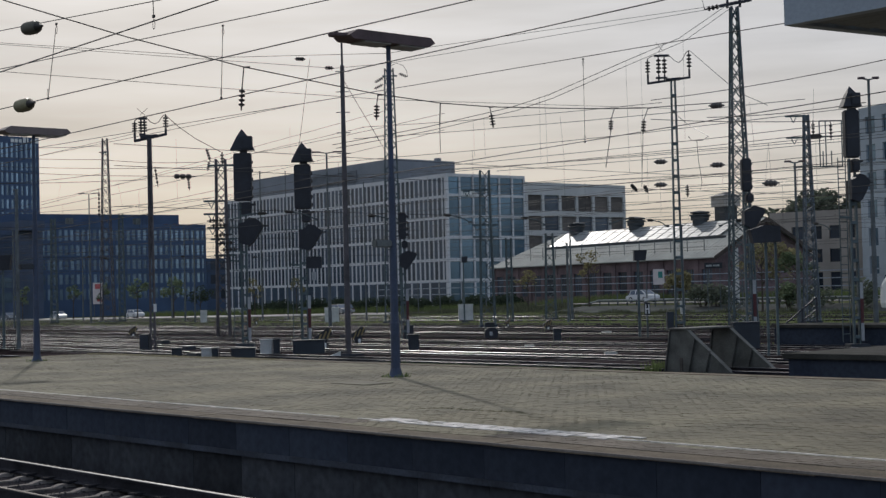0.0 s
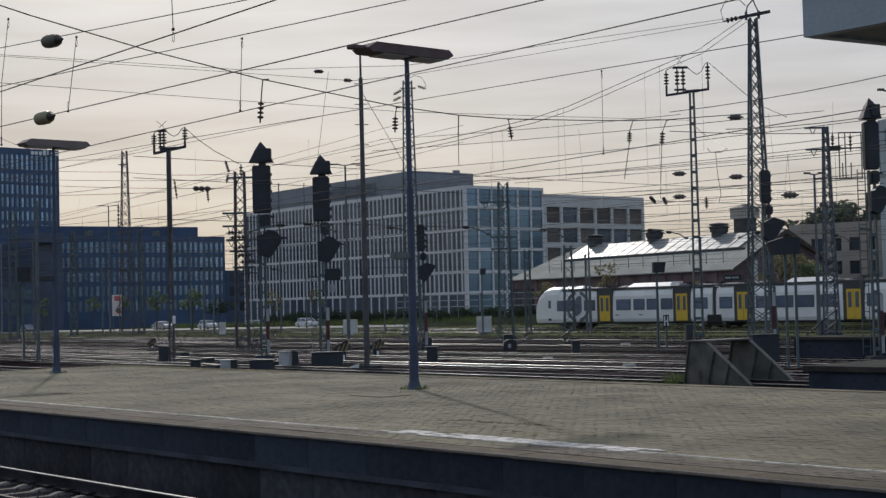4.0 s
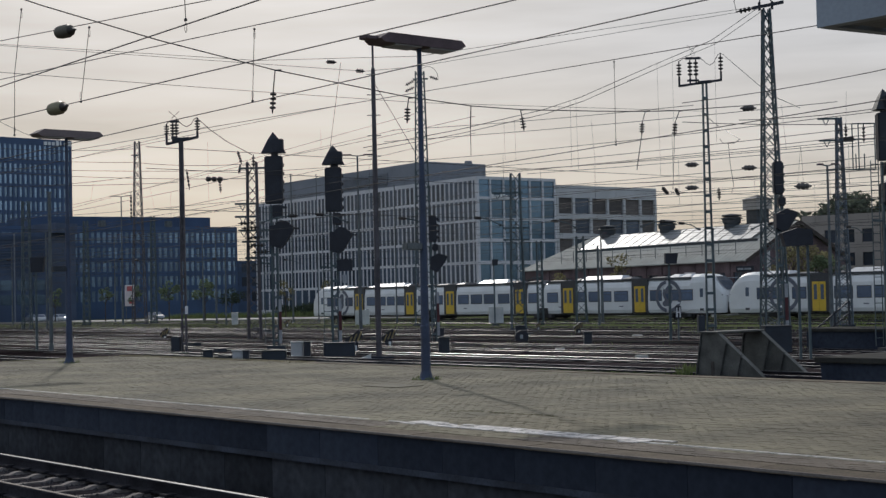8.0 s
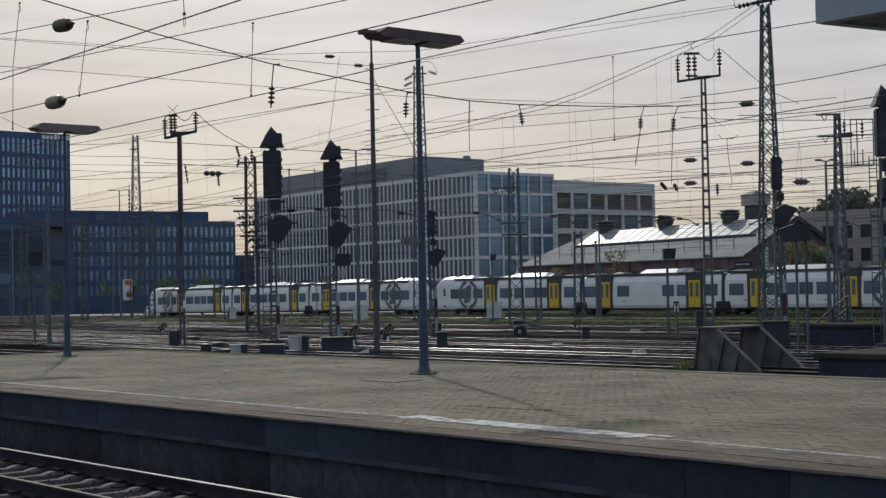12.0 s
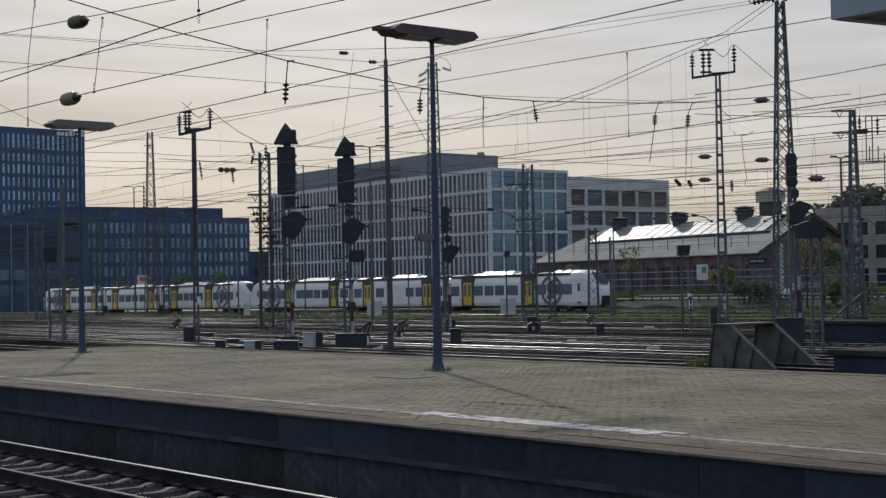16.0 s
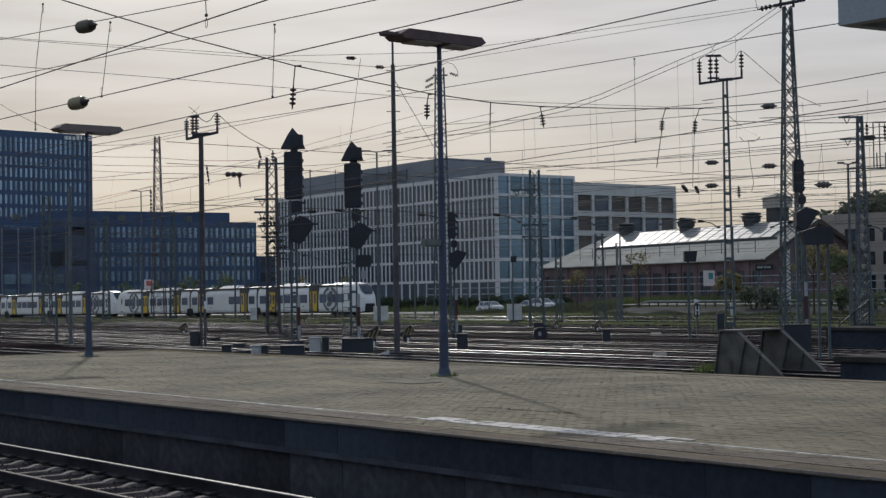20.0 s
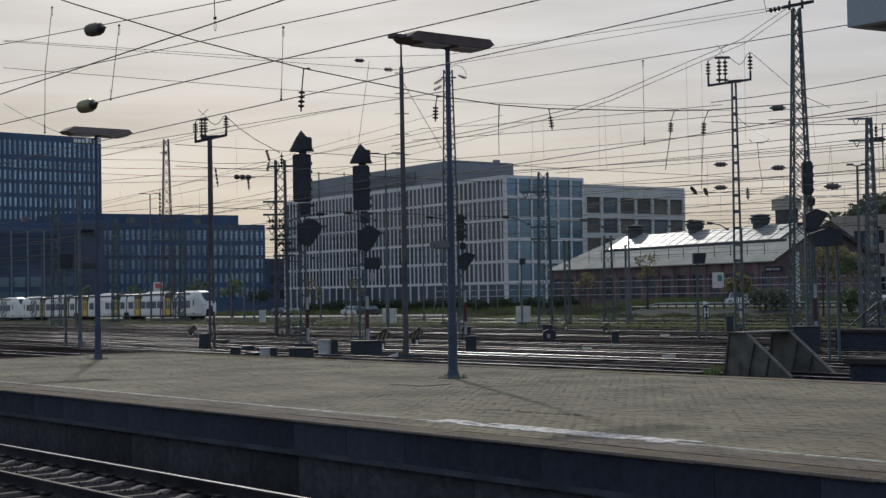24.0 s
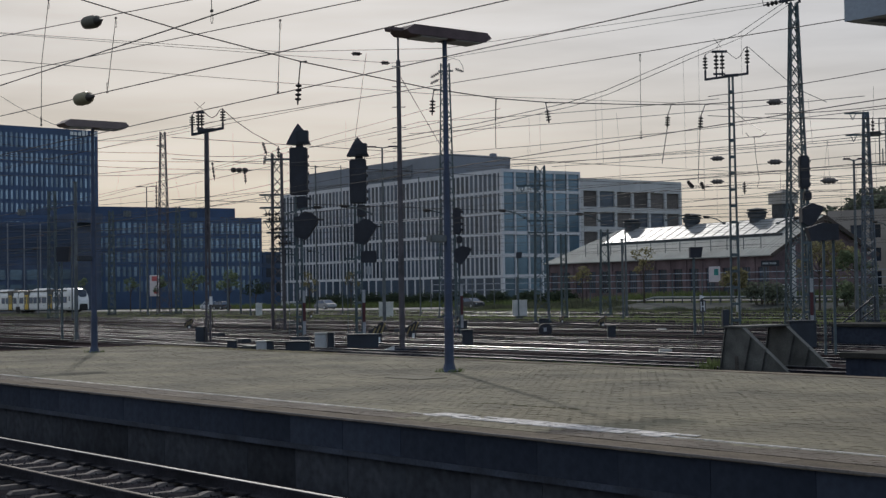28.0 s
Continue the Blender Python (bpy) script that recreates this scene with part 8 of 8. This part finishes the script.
def tall_grass(x0, x1, y0, y1, n, seed):
    """Rough unmown grass on the bank before the hall."""
    rnd = random.Random(seed)
    bm = bmesh.new()
    for _ in range(n):
        x, y = rnd.uniform(x0, x1), rnd.uniform(y0, y1)
        z = stand(x, y)
        hgt = rnd.uniform(0.2, 0.65) * (0.6 + 0.4 * math.sin(x * 0.9 + 1.3 * math.sin(y)))
        w, dx, dy = rnd.uniform(0.03, 0.07), rnd.uniform(-0.15, 0.15), rnd.uniform(-0.15, 0.15)
        bm.faces.new([bm.verts.new(v) for v in ((x - w, y, z - 0.05), (x + w, y, z - 0.05), (x + dx, y + dy, z + hgt))])
    tagged(link("grass", bm, M_ROUGHGRASS), "rough unmown olive-green grass on the bank before the hall", "grass", kind="stuff")


tall_grass(-140, -112.6, 113.0, 119.5, 9000, 71)
tall_grass(-112.6, -72, 111.6, 112.4, 2200, 72)

# ---------------------------------------------------------------- paving of the platform, piece by piece
def paving():
    # edge slabs
    cm = mesh_of("coping_slab", boxed(0.002, 0.998, 0.006, 0.42, -0.03, 0.0, bevel=0.004), M_COPING)
    x = P_X0
    while x < 6:
        shared("coping_slab", cm, PLATFORM, pose(x, P_Y0 + random.uniform(-0.008, 0.008), random.uniform(-0.003, 0.003)))
        x += 1.0
    rest = boxed(x, P_X1, P_Y0, P_Y0 + 0.42, -0.09, 0.0)
    part("edge_nose", boxed(P_X0, P_X1, P_Y0 - 0.004, P_Y0 + 0.02, -0.022, 0.003, bevel=0.004), M_NOSE, PLATFORM, "pale worn platform edge")
    part("coping", rest, M_COPING, PLATFORM)
    back = boxed(P_X0, P_X1, P_Y1 - 0.3, P_Y1 + 0.03, -0.04, 0.004)
    part("back_coping", back, M_COPING, PLATFORM)
    # small paving stones
    sx, sy = 0.20, 0.105
    one = mesh_of("paving_stone", boxed(-sx / 2 + 0.004, sx / 2 - 0.004, -sy / 2 + 0.004, sy / 2 - 0.004, -0.06, 0.0), M_PAVER1)
    rnd = random.Random(21)
    verts, faces, edge = [], [], []
    count = 0
    y = P_Y0 + 0.52
    row = 0
    while y < P_Y1 - 0.38:
        x = P_X0 + 0.2 + (row % 2) * sx / 2
        while x < 12:
            z = rnd.uniform(-0.003, 0.002) + 0.006 * noise.noise((x * 0.35, y * 0.9, 0.0))
            if -14.6 < x < -12.0 and y < P_Y0 + 3.2 and count < 300:
                shared("paving_stone", one, PLATFORM, pose(x, y, z, rnd.uniform(-1, 1), rnd.uniform(-1, 1), rnd.uniform(-0.8, 0.8)))
                count += 1
            else:
                k = len(verts)
                tilt = [rnd.uniform(-0.0015, 0.0015) for _ in range(4)]
                hx, hy = sx / 2 - 0.003, sy / 2 - 0.003
                top = [(x - hx, y - hy, z + tilt[0]), (x + hx, y - hy, z + tilt[1]), (x + hx, y + hy, z + tilt[2]), (x - hx, y + hy, z + tilt[3])]
                verts += top + [(a, b, -0.06) for a, b, _ in top]
                edge += [1 if y < P_Y0 + 0.98 + 0.15 * noise.noise((x * 0.8, 3.0, 0.0)) else 0] * 5
                faces += [(k, k + 1, k + 2, k + 3), (k, k + 4, k + 5, k + 1), (k + 1, k + 5, k + 6, k + 2), (k + 2, k + 6, k + 7, k + 3), (k + 3, k + 7, k + 4, k)]
            x += sx
        y += sy
        row += 1
    me = bpy.data.meshes.new("paving_stones")
    me.from_pydata(verts, [], faces)
    me.materials.append(M_PAVER)
    me.materials.append(M_PAVERB)
    me.polygons.foreach_set("material_index", edge)
    o = new("paving_stones", me)
    o.parent = PLATFORM
    tagged(o, kind="stuff")
    rest = boxed(12, P_X1, P_Y0 + 0.42, P_Y1 - 0.3, -0.03, 0.0)
    part("paved_rest", rest, M_PAVER1, PLATFORM)
    # worn white safety line, a broad fresh stretch in it
    ln = bmesh.new()
    x = P_X0 + 0.3
    while x < 10:
        if rnd.random() > 0.06:
            box(ln, x, x + rnd.uniform(0.38, 0.41), P_Y0 + 1.053 + rnd.uniform(0, 0.006), P_Y0 + 1.088 + rnd.uniform(0, 0.012), -0.004, 0.0075)
        x += 0.41
    part("safety_line", ln, M_LINEFRESH, PLATFORM, "thin worn white line")
    br = bmesh.new()
    x = -14.73
    x_fade = -11.38
    while x < -10.52:
        w = rnd.uniform(0.10, 0.22)
        for k in range(4):
            worn = (0.05, 0.06, 0.1, 0.3)[k] + 0.55 * max(0.0, (x - x_fade) / 1.6)
            if rnd.random() > worn:
                y0 = P_Y0 + 0.96 + k * 0.095 + rnd.uniform(-0.008, 0.008)
                box(br, x + rnd.uniform(0, 0.02), x + rnd.uniform(0.24, 0.285), y0, y0 + rnd.uniform(0.07, 0.088), 0.0, 0.0095)
        x += 0.29
    part("broad_line", br, M_LINEFRESH, PLATFORM, "broad patch of worn white paint")
    # mossy seam across the paving
    seam = bmesh.new()
    for i in range(110):
        k = i / 109
        x, y = -15.75 + 2.0 * k, P_Y0 + 2.45 + 0.3 * min(1.0, k * 3) + 0.06 * math.sin(k * 9) + rnd.uniform(-0.035, 0.035)
        hgt = rnd.uniform(0.006, 0.02)
        seam.faces.new([seam.verts.new(p) for p in ((x - 0.02, y, 0.004), (x + 0.02, y, 0.004), (x + rnd.uniform(-0.03, 0.03), y + 0.02, hgt))])
    tagged(part("moss_seam", seam, M_MOSS, PLATFORM, "dark moss in a paving seam"), kind="stuff")
    mh = boxed(-0.5, 0.5, -0.32, 0.32, 0.002, 0.012)
    o = part("access_cover", mh, M_JOINT, PLATFORM, "flush dark access cover")
    o.matrix_basis = pose(-20.9, 16.2, 0)


paving()


# ---------------------------------------------------------------- what moves
def motions():
    # the train runs out of the station at a steady ten metres a second
    for unit, off in ((TRAIN_A, 0.0), (TRAIN_B, UNIT)):
        rows = []
        for t in range(0, 29, 2):
            x = -64.33 - 10.234 * t + 0.0098 * t * t + off
            z, z_end = fall(x, TRAIN_Y), fall(x + UNIT, TRAIN_Y)
            rows.append((t, pose(x, TRAIN_Y, RAIL_Z + z, 0, -math.degrees(math.asin((z_end - z) / UNIT)), 0)))
        walk(unit, rows)
    for ob, lane, x0, v in car_things:
        turn = 0 if v > 0 else 180
        walk(ob, [(t, pose(x0 + v * t, lane, ROAD_Z + 0.16 + fall(x0 + v * t, lane) + rise(x0 + v * t, lane), 0, 0, turn)) for t in range(0, 29)])


motions()
